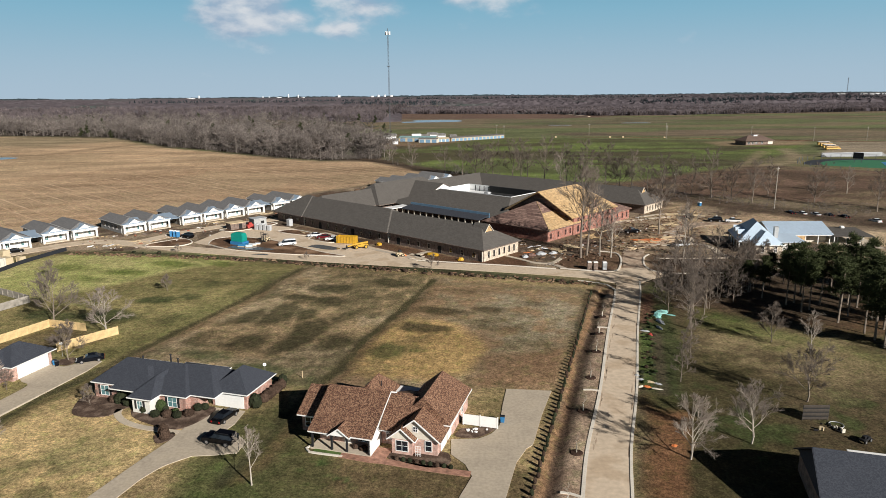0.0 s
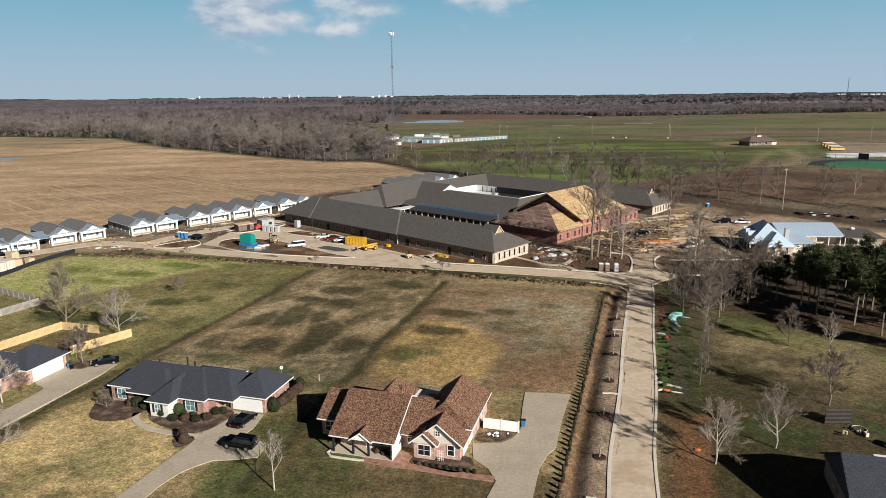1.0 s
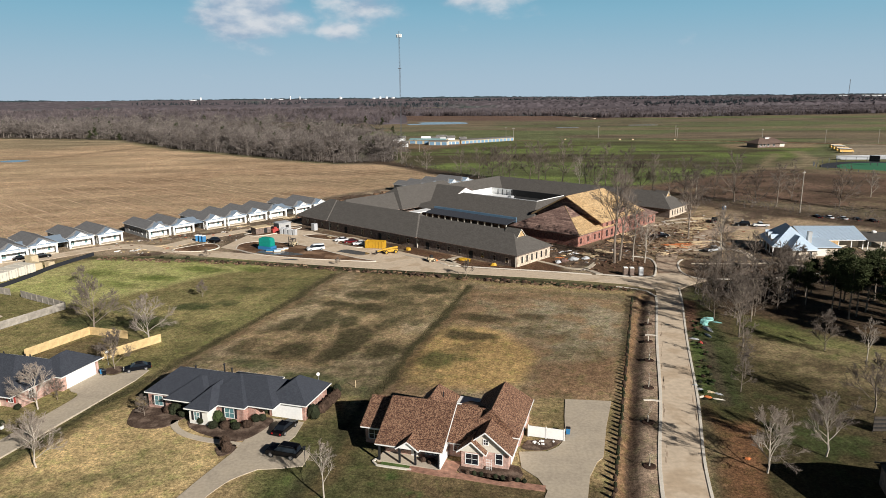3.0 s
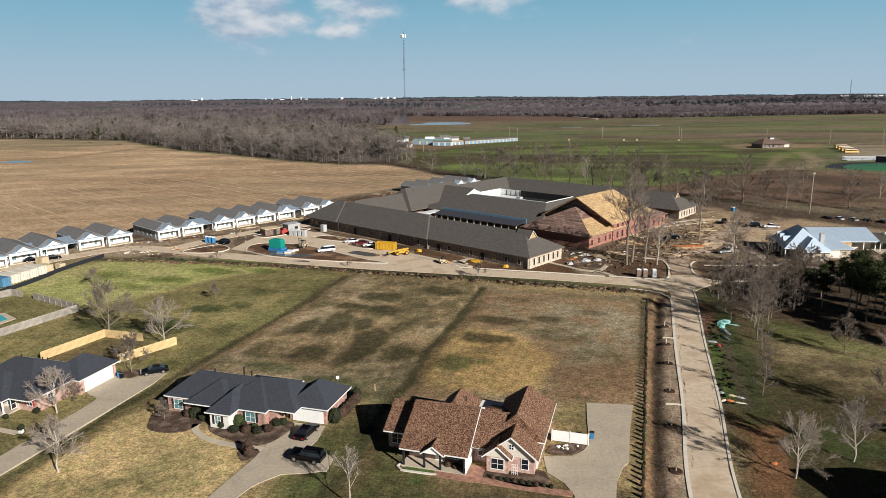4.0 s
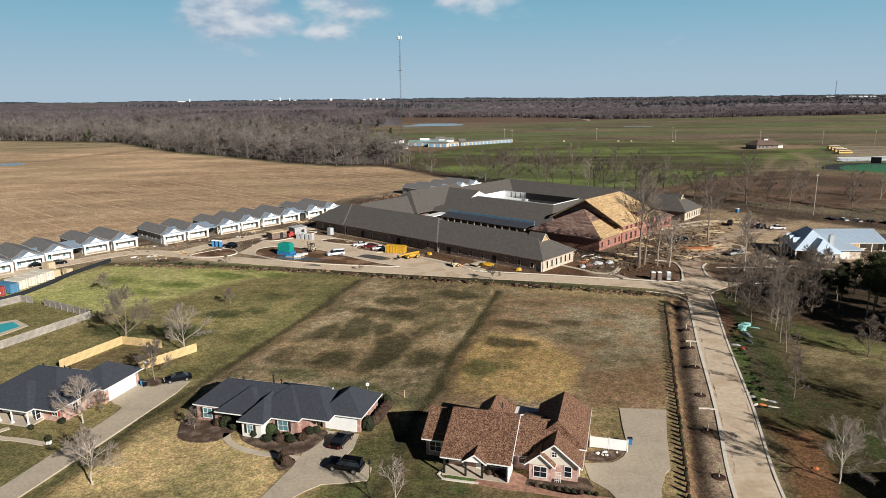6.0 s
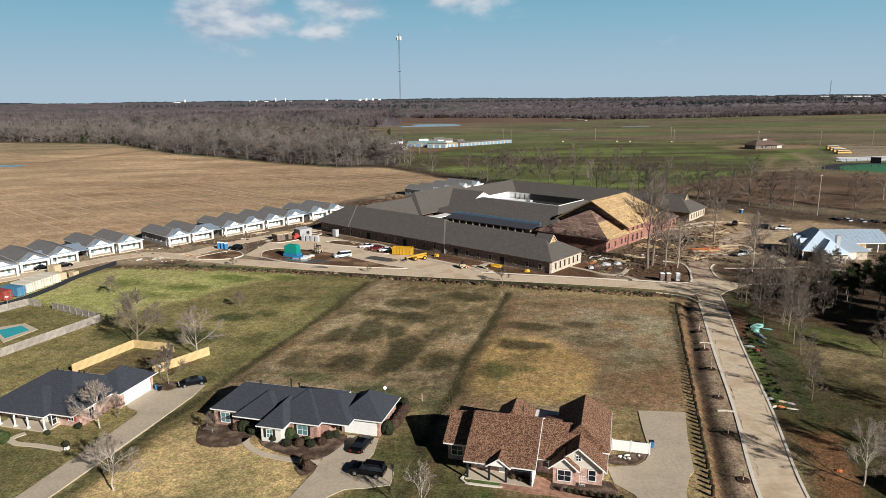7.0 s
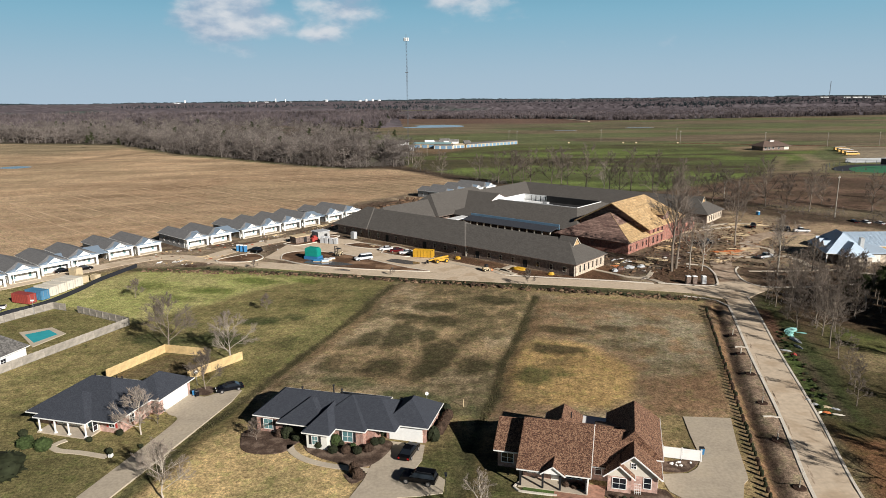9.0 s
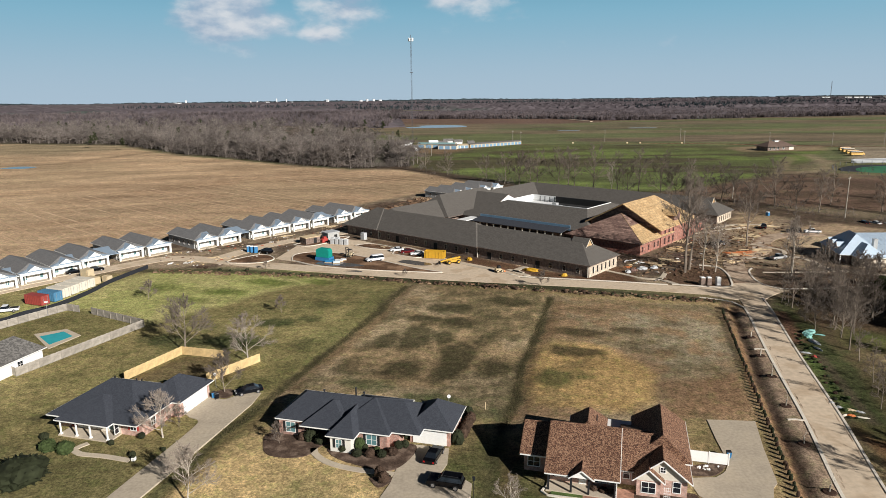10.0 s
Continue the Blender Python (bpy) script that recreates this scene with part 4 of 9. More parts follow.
    lay(inside([(200, 440), (285, 510), (420, 480), (460, 400), (260, 390)], wx, wy, 12) * 0.7, (0.17, 0.16, 0.075))
    lay(near_line([(196, 420), (232, 450), (262, 500), (282, 560)], wx, wy, 2.5, 5) * 0.8, (0.30, 0.23, 0.15))
    lay(near_line([(170, 395), (215, 470), (258, 545)], wx, wy, 1.5, 4) * 0.7, (0.27, 0.20, 0.13))
    lay(inside([(120, 292), (160, 250), (235, 178), (340, 230), (250, 236), (168, 280)], wx, wy, 10) * 0.85, (0.155, 0.112, 0.080))
    lay(near_line(RAIL, wx, wy, 6, 5) * 0.9, (0.085, 0.058, 0.042))
    lay(near_line([(41.5, 130), (37.8, 117.5), (34.8, 107.5)], x, y, 0.7, 1.1) * np.clip((grit - 0.25) * 4, 0.2, 0.9), (0.085, 0.120, 0.035))
    lay(near_line([(44.2, 131), (40.6, 118), (38.2, 109), (36.6, 103)], x, y, 0.5, 0.9) * 0.7, (0.085, 0.065, 0.045))
    lay(near_line([(50.2, 158), (47.4, 149), (44.2, 139)], x, y, 0.6, 1.6) * 0.75, (0.17, 0.082, 0.056))
    z = -0.5 * near_line(DITCH, x, y, 0.2, 1.1)
    z += 0.09 * near_line([(7.9, 45), (14.9, 73), (23.5, 102), (40.2, 157)], x, y, 0.9, 0.8)
    for s in SWALE:
        z -= 0.22 * near_line(s, x, y, 0.3, 2.2)
    z += 0.10 * site * (n3 - 0.5) + 0.05 * near * (n2 - 0.5) - 0.06
    z += inside(BROWN, x, y, 80) * 3.2 + far * (fbm(x, y, 300, 161) - 0.5) * 1.5
    for (cx, cy, r, h) in ((-62, 320, 7, 2.2), (-54, 326, 9, 2.4), (-46, 333, 6, 1.8), (-75, 327, 6, 1.2)):
        z += h * np.clip(1 - np.hypot(x - cx, y - cy) / r, 0, 1) * (0.6 + 0.8 * n3)
    nx, ny = len(xs), len(ys)
    i = (np.arange(ny - 1)[:, None] * nx + np.arange(nx - 1)[None, :]).ravel()
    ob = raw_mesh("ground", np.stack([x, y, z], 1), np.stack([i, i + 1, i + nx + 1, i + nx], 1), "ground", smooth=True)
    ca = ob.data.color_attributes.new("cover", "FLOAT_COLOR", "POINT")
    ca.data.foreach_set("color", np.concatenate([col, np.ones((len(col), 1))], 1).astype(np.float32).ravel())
    return tagged(ob, "dormant lawns, bare building site and wide winter fields", "ground", "", "structure")


build_ground()

# ---- roads, drives and walks ----
STREET = [(6.0, 20), (16.6, 60), (20.1, 73.3), (23.4, 85.8), (29.6, 105.0), (37.4, 132), (45.7, 159), (48.6, 171)]
street = ribbon("road", STREET, 5.7, -0.3, 0.012, "dusty_road", "dusty pale concrete street between kerbs", 3.0, category="road")
cells = smooth_line(STREET, 5.2)
for (xa, ya), (xb, yb) in zip(cells, cells[1:]):
    d = Vector((xb - xa, yb - ya)).normalized()
    c = Vector((xa, ya)), Vector((xb, yb))
    g = d * 0.008
    w = Vector((-d.y, d.x)) * 2.8
    slab("road_panel", [tuple(c[0] + g - w), tuple(c[1] - g - w), tuple(c[1] - g + w), tuple(c[0] + g + w)], 0.0, 0.035, "dusty_road", parent=street, kind="part")
for off, nm in ((-3.1, "kerb"), (3.1, "kerb")):
    ln = [(6.0 + off, 20), (16.6 + off, 60), (20.1 + off, 73.3), (23.4 + off, 85.8), (29.6 + off, 105.0), (37.4 + off, 132), (45.7 + off, 159)]
    ln += [(43.4, 163.5), (42.6, 167.2), (40.3, 169.4), (35.7, 171.6)] if off < 0 else [(51.8, 170)]
    ribbon("kerb", ln, 0.5 if off < 0 else 0.4, -0.3, 0.075 if off < 0 else 0.11, "kerb", "pale concrete kerb along the street", 2.0, category="kerb")
ribbon("site_road", [(54, 174.6), (44.5, 175.6), (32, 179.6), (14.5, 184.6), (-7.0, 190.0), (-33.2, 196.8), (-58, 204.2), (-84, 213), (-106, 222), (-121, 224), (-137, 208), (-152, 190), (-166, 172)], 6.8, -0.3, 0.035, "dusty_road", "dusty site road of new concrete", 3.0, category="road")
ribbon("site_road", [(-104, 221), (-96, 236), (-84, 250), (-66, 264), (-52, 276), (-44, 290)], 6.0, -0.3, 0.045, "dusty_road", "muddy concrete lane before the cottages", 3.0, category="road")
ribbon("site_road", [(50, 174), (54, 183.5), (57, 195), (60.5, 206), (67, 214), (77, 222), (84, 236), (96, 246), (112, 248)], 6.2, -0.3, 0.04, "mud_track", "muddy entry drive of the building site", 2.5, category="road")
slab("parking_court", [(-84, 222), (-66, 211), (-33, 201), (-8, 193.5), (-6, 197), (-14, 205), (-34, 224), (-48, 237), (-58, 248), (-70, 254), (-80, 244)], -0.3, 0.02, "dusty_road", "muddy new concrete parking court", category="pavement")
slab("entry_apron", [(44, 169), (51.6, 168.5), (56, 172.5), (63, 177.4), (58.6, 180.4), (57.6, 184), (50.6, 184), (48.8, 181.2), (46, 179.8), (40, 180.6), (39, 173)], -0.3, 0.055, "dusty_road", "sandy concrete apron at the site entry", category="pavement")
# planted islands with kerbs in the parking court
for pts in ([(-78, 219), (-78.5, 227), (-72, 230.5), (-60, 226), (-50, 217.5), (-38, 206.5), (-30, 200.8), (-40, 202.3), (-52, 205), (-68, 211)],
            [(-98, 221), (-90, 228), (-84.5, 222), (-88, 216.5), (-98, 217)], [(-60, 240), (-54, 242), (-46, 235), (-48, 232), (-56, 236)],
            [(-82, 243), (-72, 252), (-64, 256), (-66, 250), (-76, 240)], [(-46, 226), (-38, 220), (-36, 223), (-44, 231)]):
    o = slab("planting_island", smooth_line(pts + pts[:1], 1.2)[:-1], -0.3, 0.1, "soil", "bare brown soil island in the court", category="planting bed")
    ribbon("kerb", pts + pts[:1], 0.35, -0.1, 0.2, "kerb", "pale kerb round the soil island", 1.2, category="kerb")
for pts, r in (([(33.3, 184.0), (40, 181.8), (46, 180.1), (48.8, 181.4), (50.4, 185), (53.1, 193.8), (53.5, 201.6), (49.1, 204.5)], 0.5), ([(63.2, 199.9), (60.6, 196.1), (58.4, 189), (57.8, 184.1), (58.8, 180), (63, 177.6), (82, 178.5), (100, 184)], 0.5),
               ([(32, 183.6), (20, 187.4), (0, 192.8), (-8, 195), (-10, 197)], 0.35)):
    ribbon("kerb", pts, r, -0.2, 0.16, "kerb", "pale new concrete kerb", 1.5, category="kerb")
for pts, w in (([(19, 200), (23.5, 194.9), (27, 190.8), (31.9, 190.2), (36.1, 197)], 1.3), ([(31.5, 190.2), (33, 187), (34.6, 183.8)], 1.6), ([(-9, 197), (-13, 202), (-18, 206), (-26, 214), (-34, 222), (-40, 228)], 1.4),
               ([(-5, 195.5), (-8, 201), (-4, 206)], 2.0), ([(80, 214), (84.0, 212), (85.6, 206), (84.8, 199.5), (88, 194.6), (98, 189)], 2.0), ([(64, 194.8), (74, 194.3), (86, 194.6)], 0.9), ([(78, 232), (84, 222), (78, 213), (66, 212)], 1.5),
               ([(-46, 232), (-42, 236), (-36, 229)], 1.3), ([(62, 250), (76, 256), (90, 262)], 1.6), ([(78, 262), (92, 268), (104, 262)], 1.6), ([(-10, 203), (-6, 199)], 1.6)):
    ribbon("walkway", pts, w, -0.2, 0.09, "concrete", "new pale concrete walk through bare soil", 1.2, category="walkway")
for a, b in (((23.5, 104.5), (26.1, 104.1)), ((32.8, 135.2), (35.1, 134.7)), ((14.5, 74.8), (16.9, 73.8))):
    ribbon("walkway", [a, ((a[0] + b[0]) / 2, (a[1] + b[1]) / 2 + 0.2), b], 0.42, -0.2, 0.12, "kerb", "short concrete crossing in the verge", 1.0, category="walkway")
# drives of the houses
slab("driveway", smooth_line([(10.6, 105.2), (18.1, 104.3), (15.4, 96.2), (15.1, 95.2)], 50) + smooth_line([(13.9, 91), (12.6, 86.6), (11.6, 85.6)], 1.0) + [(9.8, 82), (3.0, 57), (-4.4, 58), (3.6, 78.7)] + smooth_line([(2.8, 81.6), (0.9, 84.2)], 1.0) + [(1.0, 88.4)] + smooth_line([(5.0, 88.5), (7.0, 90.0), (8.4, 92.6)], 0.8) + [(9.4, 99)],
     -0.3, 0.035, "old_concrete", "stained concrete drive beside the gabled house", category="driveway")
slab("driveway", [(-37.9, 99.6), (-31.6, 97.9), (-32.0, 93.6), (-33.0, 91.2), (-30.2, 90.0), (-28.8, 88.3), (-29.2, 85.2), (-32.3, 84.6)] + smooth_line([(-35.2, 84.4), (-38.2, 81.8), (-40.0, 78.4)], 0.8) + [(-46, 58), (-50.2, 58), (-42.5, 82.0), (-40.0, 89.0)],
     -0.3, 0.035, "old_concrete", "long concrete drive before the double garage", category="driveway")
slab("driveway", [(-76.5, 112.4), (-74.0, 118.2)] + smooth_line([(-72.4, 117.6), (-70.6, 116.6), (-69.0, 118.0), (-68.8, 119.4)], 0.6) + [(-64.6, 119.0), (-65.2, 114.5), (-73.4, 86.2), (-82, 58), (-86.2, 58), (-77.9, 86.4)] + smooth_line([(-73.2, 103.6), (-72.4, 108.4), (-74.4, 110.0)], 0.8),
     -0.3, 0.03, "old_concrete", "long concrete drive beside the lawn", category="driveway")
ribbon("walkway", [(-52.0, 99.0), (-51.6, 97.3), (-49.5, 94.9), (-46, 93.0), (-42, 91.8), (-39.6, 91.2)], 1.1, -0.2, 0.05, "concrete", "curved concrete garden walk", 0.8, category="walkway")
ribbon("walkway", [(-87.2, 102.0), (-88.4, 100.4), (-87.0, 98.9), (-83, 98.0), (-78.6, 96.6)], 1.0, -0.2, 0.05, "concrete", "curved concrete garden walk", 0.8, category="walkway")
ribbon("walkway", [(-14.5, 84.4), (-10.0, 82.9), (-8.4, 82.6), (-2.0, 80.6), (3.4, 79.2)], 1.3, -0.2, 0.05, "paver", "red brick walk before the porch", 0.8, category="walkway")
slab("walkway", [(-11.2, 83.0), (-8.4, 82.4), (-7.2, 85.8), (-9.6, 86.4)], -0.2, 0.055, "paver", "red brick forecourt of the porch", category="walkway")


# ---- houses ----
def lot_pose(x, y):
    return pose(x, y, 0, 0, 0, -16.6)


def gabled_house():
    h = thing("house", lot_pose(-10, 88), "single storey brick house with steep rust brown shingle roofs", "house")
    S = "shingle_rust"
    walls(h, "brick_pink", -7.9, 1.0, -1.6, 9.6, 2.75)
    roof(h, S, -8.4, 1.35, -4.3, 10.9, 2.75, 6.55, 0, 0, "x", wall="white", rakes=("shingle_rust", "white"))
    part("side_wall", solid(0.86, 1.02, -4.1, 0.0, 0.1, 2.75), "white", h, "white boarded end of the porch")
    roof(h, S, 1.2, 6.7, -1.1, 7.7, 2.65, 6.25, 0, 0.001, "x", rakes=("shingle_rust", "shingle_rust"))
    walls(h, "brick_pink", 1.0, 10.0, 0.0, 9.6, 2.65)
    roof(h, S, 1.3, 9.5, -1.1, 12.4, 2.65, 5.35, 0, 3.0, "x", wall="cream", rakes=("shingle_rust", "shingle_rust"))
    # left wing, lower and set back
    walls(h, "brick", -11.8, -7.9, 0.4, 9.4, 2.7)
    roof(h, S, -12.3, -7.9, -0.2, 10.0, 2.75, 5.45, 0, 0.001, "x", wall="brick", rakes=("shingle_rust", "shingle_rust"))
    # right wing to the back, hipped
    walls(h, "brick_pink", 3.5, 10.2, 5.0, 14.0, 2.95)
    roof(h, S, 2.8, 10.7, 2.0, 14.7, 3.0, 6.85, 0.001, 2.9, "y")
    # street gable and the smaller gable laid on it
    walls(h, "brick_pink", 3.5, 9.9, -1.5, 6.0, 2.4)
    roof(h, S, 2.95, 10.5, -2.05, 7.0, 2.35, 5.4, 0, 0.001, "y", wall="cream")
    roof(h, S, 2.9, 7.0, -2.75, 0.6, 2.4, 4.15, 0, 0.001, "y", wall="cream", over=0.35)
    part("bay_wall", solid(3.5, 6.5, -2.35, -1.3, -0.1, 2.4), "brick_pink", h)
    # hipped roof over the rear room and a flat white patio cover
    walls(h, "brick_pink", -6.0, -0.8, 8.0, 12.2, 2.7)
    roof(h, S, -6.3, -0.5, 5.6, 13.2, 2.75, 5.9, 0.001, 2.9, "y")
    part("patio_roof", solid(-0.7, 3.0, 9.0, 12.9, 2.75, 2.95), "white", h, "flat white patio roof")
    for x in (-0.5, 2.6):
        part("patio_post", solid(x, x + 0.15, 12.6, 12.75, 0, 2.75), "white", h)
    # porch: floor, posts, entry gable
    part("porch_floor", solid(-8.2, 1.0, -4.2, -1.6, -0.1, 0.16), "concrete", h, "pale concrete porch floor")
    for x in (-7.9, -4.9, -2.6, 0.8):
        part("porch_post", solid(x - 0.13, x + 0.13, -4.1, -3.84, 0.16, 2.6), "black", h, "dark square porch post")
    roof(h, S, -5.2, -1.9, -4.75, -1.5, 2.72, 3.95, 0, 0.001, "y", wall="white", over=0.2, t=0.15)
    window(h, -6.4, -1.6, 1.5, 1.6, 1.3, "f", bars=(1, 1), shutters="black")
    part("door", solid(-4.0, -3.0, -1.68, -1.58, 0.16, 2.25), "white", h, "white front door")
    window(h, -0.9, -1.6, 1.45, 1.9, 1.4, "f", bars=(2, 1))
    window(h, -10.4, 0.4, 1.45, 1.6, 1.4, "f", bars=(1, 1))
    window(h, 5.0, -2.35, 1.35, 1.7, 1.5, "f", bars=(1, 1))
    window(h, 8.6, -1.5, 1.35, 0.9, 1.5, "f", bars=(0, 1))
    window(h, 6.75, -1.6, 3.7, 0.6, 0.7, "f", bars=(1, 1))
    window(h, 2.2, 0.0, 1.6, 0.8, 1.4, "f", bars=(0, 1))
    for y in (1.2, 4.4):
        part("garage_door", solid(9.95, 10.04, y - 1.3, y + 1.3, 0.0, 2.15), "white", h, "white panelled garage door")
    window(h, 10.2, 10.5, 1.5, 0.9, 1.2, "r")
    bm = bmesh.new()
    tube(bm, (-2.2, 8.5, 4.6), (-2.2, 8.5, 5.5), 0.09, 0.09)
    part("vent_pipe", bm, "black", h)
    # trellis beside the front bay
    for x in (7.0, 7.25, 7.5, 7.75):
        part("trellis_bar", solid(x - 0.02, x + 0.02, -2.42, -2.38, 0.1, 1.7), "white", h)
    for z in (0.4, 0.8, 1.2, 1.6):
        part("trellis_bar", solid(6.95, 7.8, -2.44, -2.40, z, z + 0.04), "white", h)
    return h


def slate_house():
    h = thing("house", lot_pose(-45, 100), "low brick house with slate blue hipped roofs", "house")
    S = "shingle_slate"
    walls(h, "brick", -13.7, 6.0, 0.3, 9.8, 2.65)
    roof(h, S, -14.2, 9.5, -0.3, 10.3, 2.75, 5.35, 3.2, 4.0, "x")
    walls(h, "brick", -13.7, -9.3, -0.1, 2.0, 2.65)
    roof(h, S, -9.3, -1.5, -1.7, 8.2, 2.75, 5.15, 3.6, 4.0, "x")
    walls(h, "siding", -3.6, -0.3, -3.2, 2.0, 2.65, "white painted bay wall")
    roof(h, S, -4.1, 0.4, -3.7, 6.2, 2.75, 4.75, 4.4, 0.001, "y")
    walls(h, "brick", -0.3, 4.6, -0.9, 6.0, 2.65)
    roof(h, S, -4.0, 5.1, -1.4, 11.0, 2.75, 5.5, 4.6, 4.4, "x")
    walls(h, "brick", 7.1, 13.4, 2.5, 10.2, 2.65)
    roof(h, S, 6.6, 13.95, 1.9, 10.8, 2.75, 5.45, 3.8, 3.8, "y")
    part("link_wall", solid(5.0, 7.1, 3.6, 3.8, -0.1, 2.65), "siding", h)
    part("garage_door", solid(7.6, 12.9, 2.40, 2.5, 0.0, 2.25), "white", h, "wide white garage door")
    part("door", solid(-8.2, -7.2, 0.12, 0.2, 0.1, 2.2), "white", h, "white front door")
    window(h, -11.7, -0.1, 1.4, 1.5, 1.6, "f", glass="glass_teal", bars=(1, 1), shutters="black")
    window(h, -2.2, -3.2, 1.4, 0.9, 1.3, "f", glass="glass_teal", bars=(1, 1), shutters="black")
    window(h, 2.1, -0.9, 1.4, 1.6, 1.6, "f", glass="glass_teal", bars=(1, 1), shutters="black")
    window(h, 5.9, 3.6, 1.5, 0.7, 1.2, "f", glass="glass_teal")
    # black panel stands for the shade under the porch roof
    part("porch_wall", solid(-9.0, -4.4, 0.08, 0.2, 0, 2.6), "black", h, "porch wall panel coloured black for its shade")
    for x, y, z in ((-3.0, 5.9, 6.2), (-8.4, 5.6, 5.4), (-1.6, 5.9, 5.6)):
        bm = bmesh.new()
        tube(bm, (x, y, 4.9), (x, y, z), 0.13, 0.13, 8)
        tube(bm, (x, y, z), (x, y, z + 0.15), 0.22, 0.16, 8)
        part("flue", bm, "black", h, "black roof flue")
    return h


def porch_house():
    h = thing("house", lot_pose(-85, 106), "brick house with slate blue hipped roof and white columned porch", "house")
    S = "shingle_slate"
    walls(h, "brick_pink", -10.0, 5.9, -0.6, 11.6, 2.65)
    roof(h, S, -10.5, 6.4, -2.4, 12.4, 2.75, 6.5, 6.6, 6.4, "x")
    roof(h, S, -7.8, 2.2, -3.7, 6.0, 2.77, 5.6, 5.0, 4.6, "x")
    walls(h, "brick_pink", 0.5, 7.5, 6.6, 15.0, 2.65)
    roof(h, S, 0.0, 8.0, 6.2, 15.8, 2.75, 5.3, 4.0, 4.0, "y")
    part("porch_floor", solid(-7.6, 2.0, -3.5, -0.6, -0.1, 0.15), "concrete", h, "pale porch floor")
    for x in (-7.2, -4.2, -1.6, 1.6):
        bm = bmesh.new()
        tube(bm, (x, -3.2, 0.15), (x, -3.2, 2.6), 0.15, 0.13, 10)
        box(bm, x - 0.2, x + 0.2, -3.4, -3.0, 0.15, 0.35)
        box(bm, x - 0.2, x + 0.2, -3.4, -3.0, 2.45, 2.62)
        part("column", bm, "white", h, "white porch column")
    part("porch_wall", solid(-7.4, 1.9, -0.66, -0.6, 0.1, 2.6), "cream", h)
    for x in (-5.6, -2.8, 0.2):
        window(h, x, -0.66, 1.4, 1.0, 1.7, "f", glass="glass_teal", bars=(0, 1))
    window(h, -7.0, -0.66, 1.3, 0.9, 1.9, "f", glass="glass", frame_mat="red")
    window(h, 1.95, -1.6, 1.4, 0.8, 1.6, "r", bars=(0, 1))
    window(h, 4.3, -0.6, 1.5, 1.0, 1.2, "f", bars=(1, 1), shutters="red")
    window(h, 5.9, 2.0, 1.5, 1.0, 1.2, "r", bars=(1, 1))
    part("garage_door", solid(7.48, 7.58, 7.6, 14.2, 0.0, 2.3), "white", h, "white double garage door in shade")
    for x, y, z in ((-5.0, 7.0, 5.9), (-2.0, 8.5, 5.15), (-1.2, 8.8, 5.0)):
        bm = bmesh.new()
        tube(bm, (x, y, 4.2), (x, y, z), 0.12, 0.12, 8)
        part("flue", bm, "black", h, "black roof flue")
    return h


def pool_house():
    h = thing("house", lot_pose(-85, 106), "white walled house with weathered grey shingle roof", "house")
    walls(h, "white", -46.5, -35.3, 3.0, 21.4, 2.65)
    roof(h, "shingle_grey", -47, -34.8, 2.4, 22.0, 2.75, 5.2, 5.2, 1.6, "y")
    window(h, -35.3, 16.0, 1.4, 1.2, 1.2, "r")
    window(h, -35.3, 9.0, 1.4, 1.2, 1.2, "r")
    return h


def corner_house():
    h = thing("house", lot_pose(55.3, 69.4), "house with dark slate hipped roof seen from behind", "house")
    walls(h, "brick_dark", -11, 12, -8, 7.4, 2.65)
    roof(h, "shingle_slate", -11.6, 12.6, -8.6, 8.0, 2.75, 7.4, 0, 7.5, "x", wall="shingle_slate", trim="shingle_slate")
    part("patio_roof", solid(-5.0, 6.5, 8.05, 9.6, 2.5, 2.66), "white", h, "white patio cover")
    for x in (-4.8, 0.5, 6.2):
        part("patio_post", solid(x, x + 0.12, 9.4, 9.52, 0, 2.5), "white", h)
    window(h, -6, 7.4, 1.5, 1.5, 1.3, "b")
    return h


gabled_house(), slate_house(), porch_house(), pool_house(), corner_house()


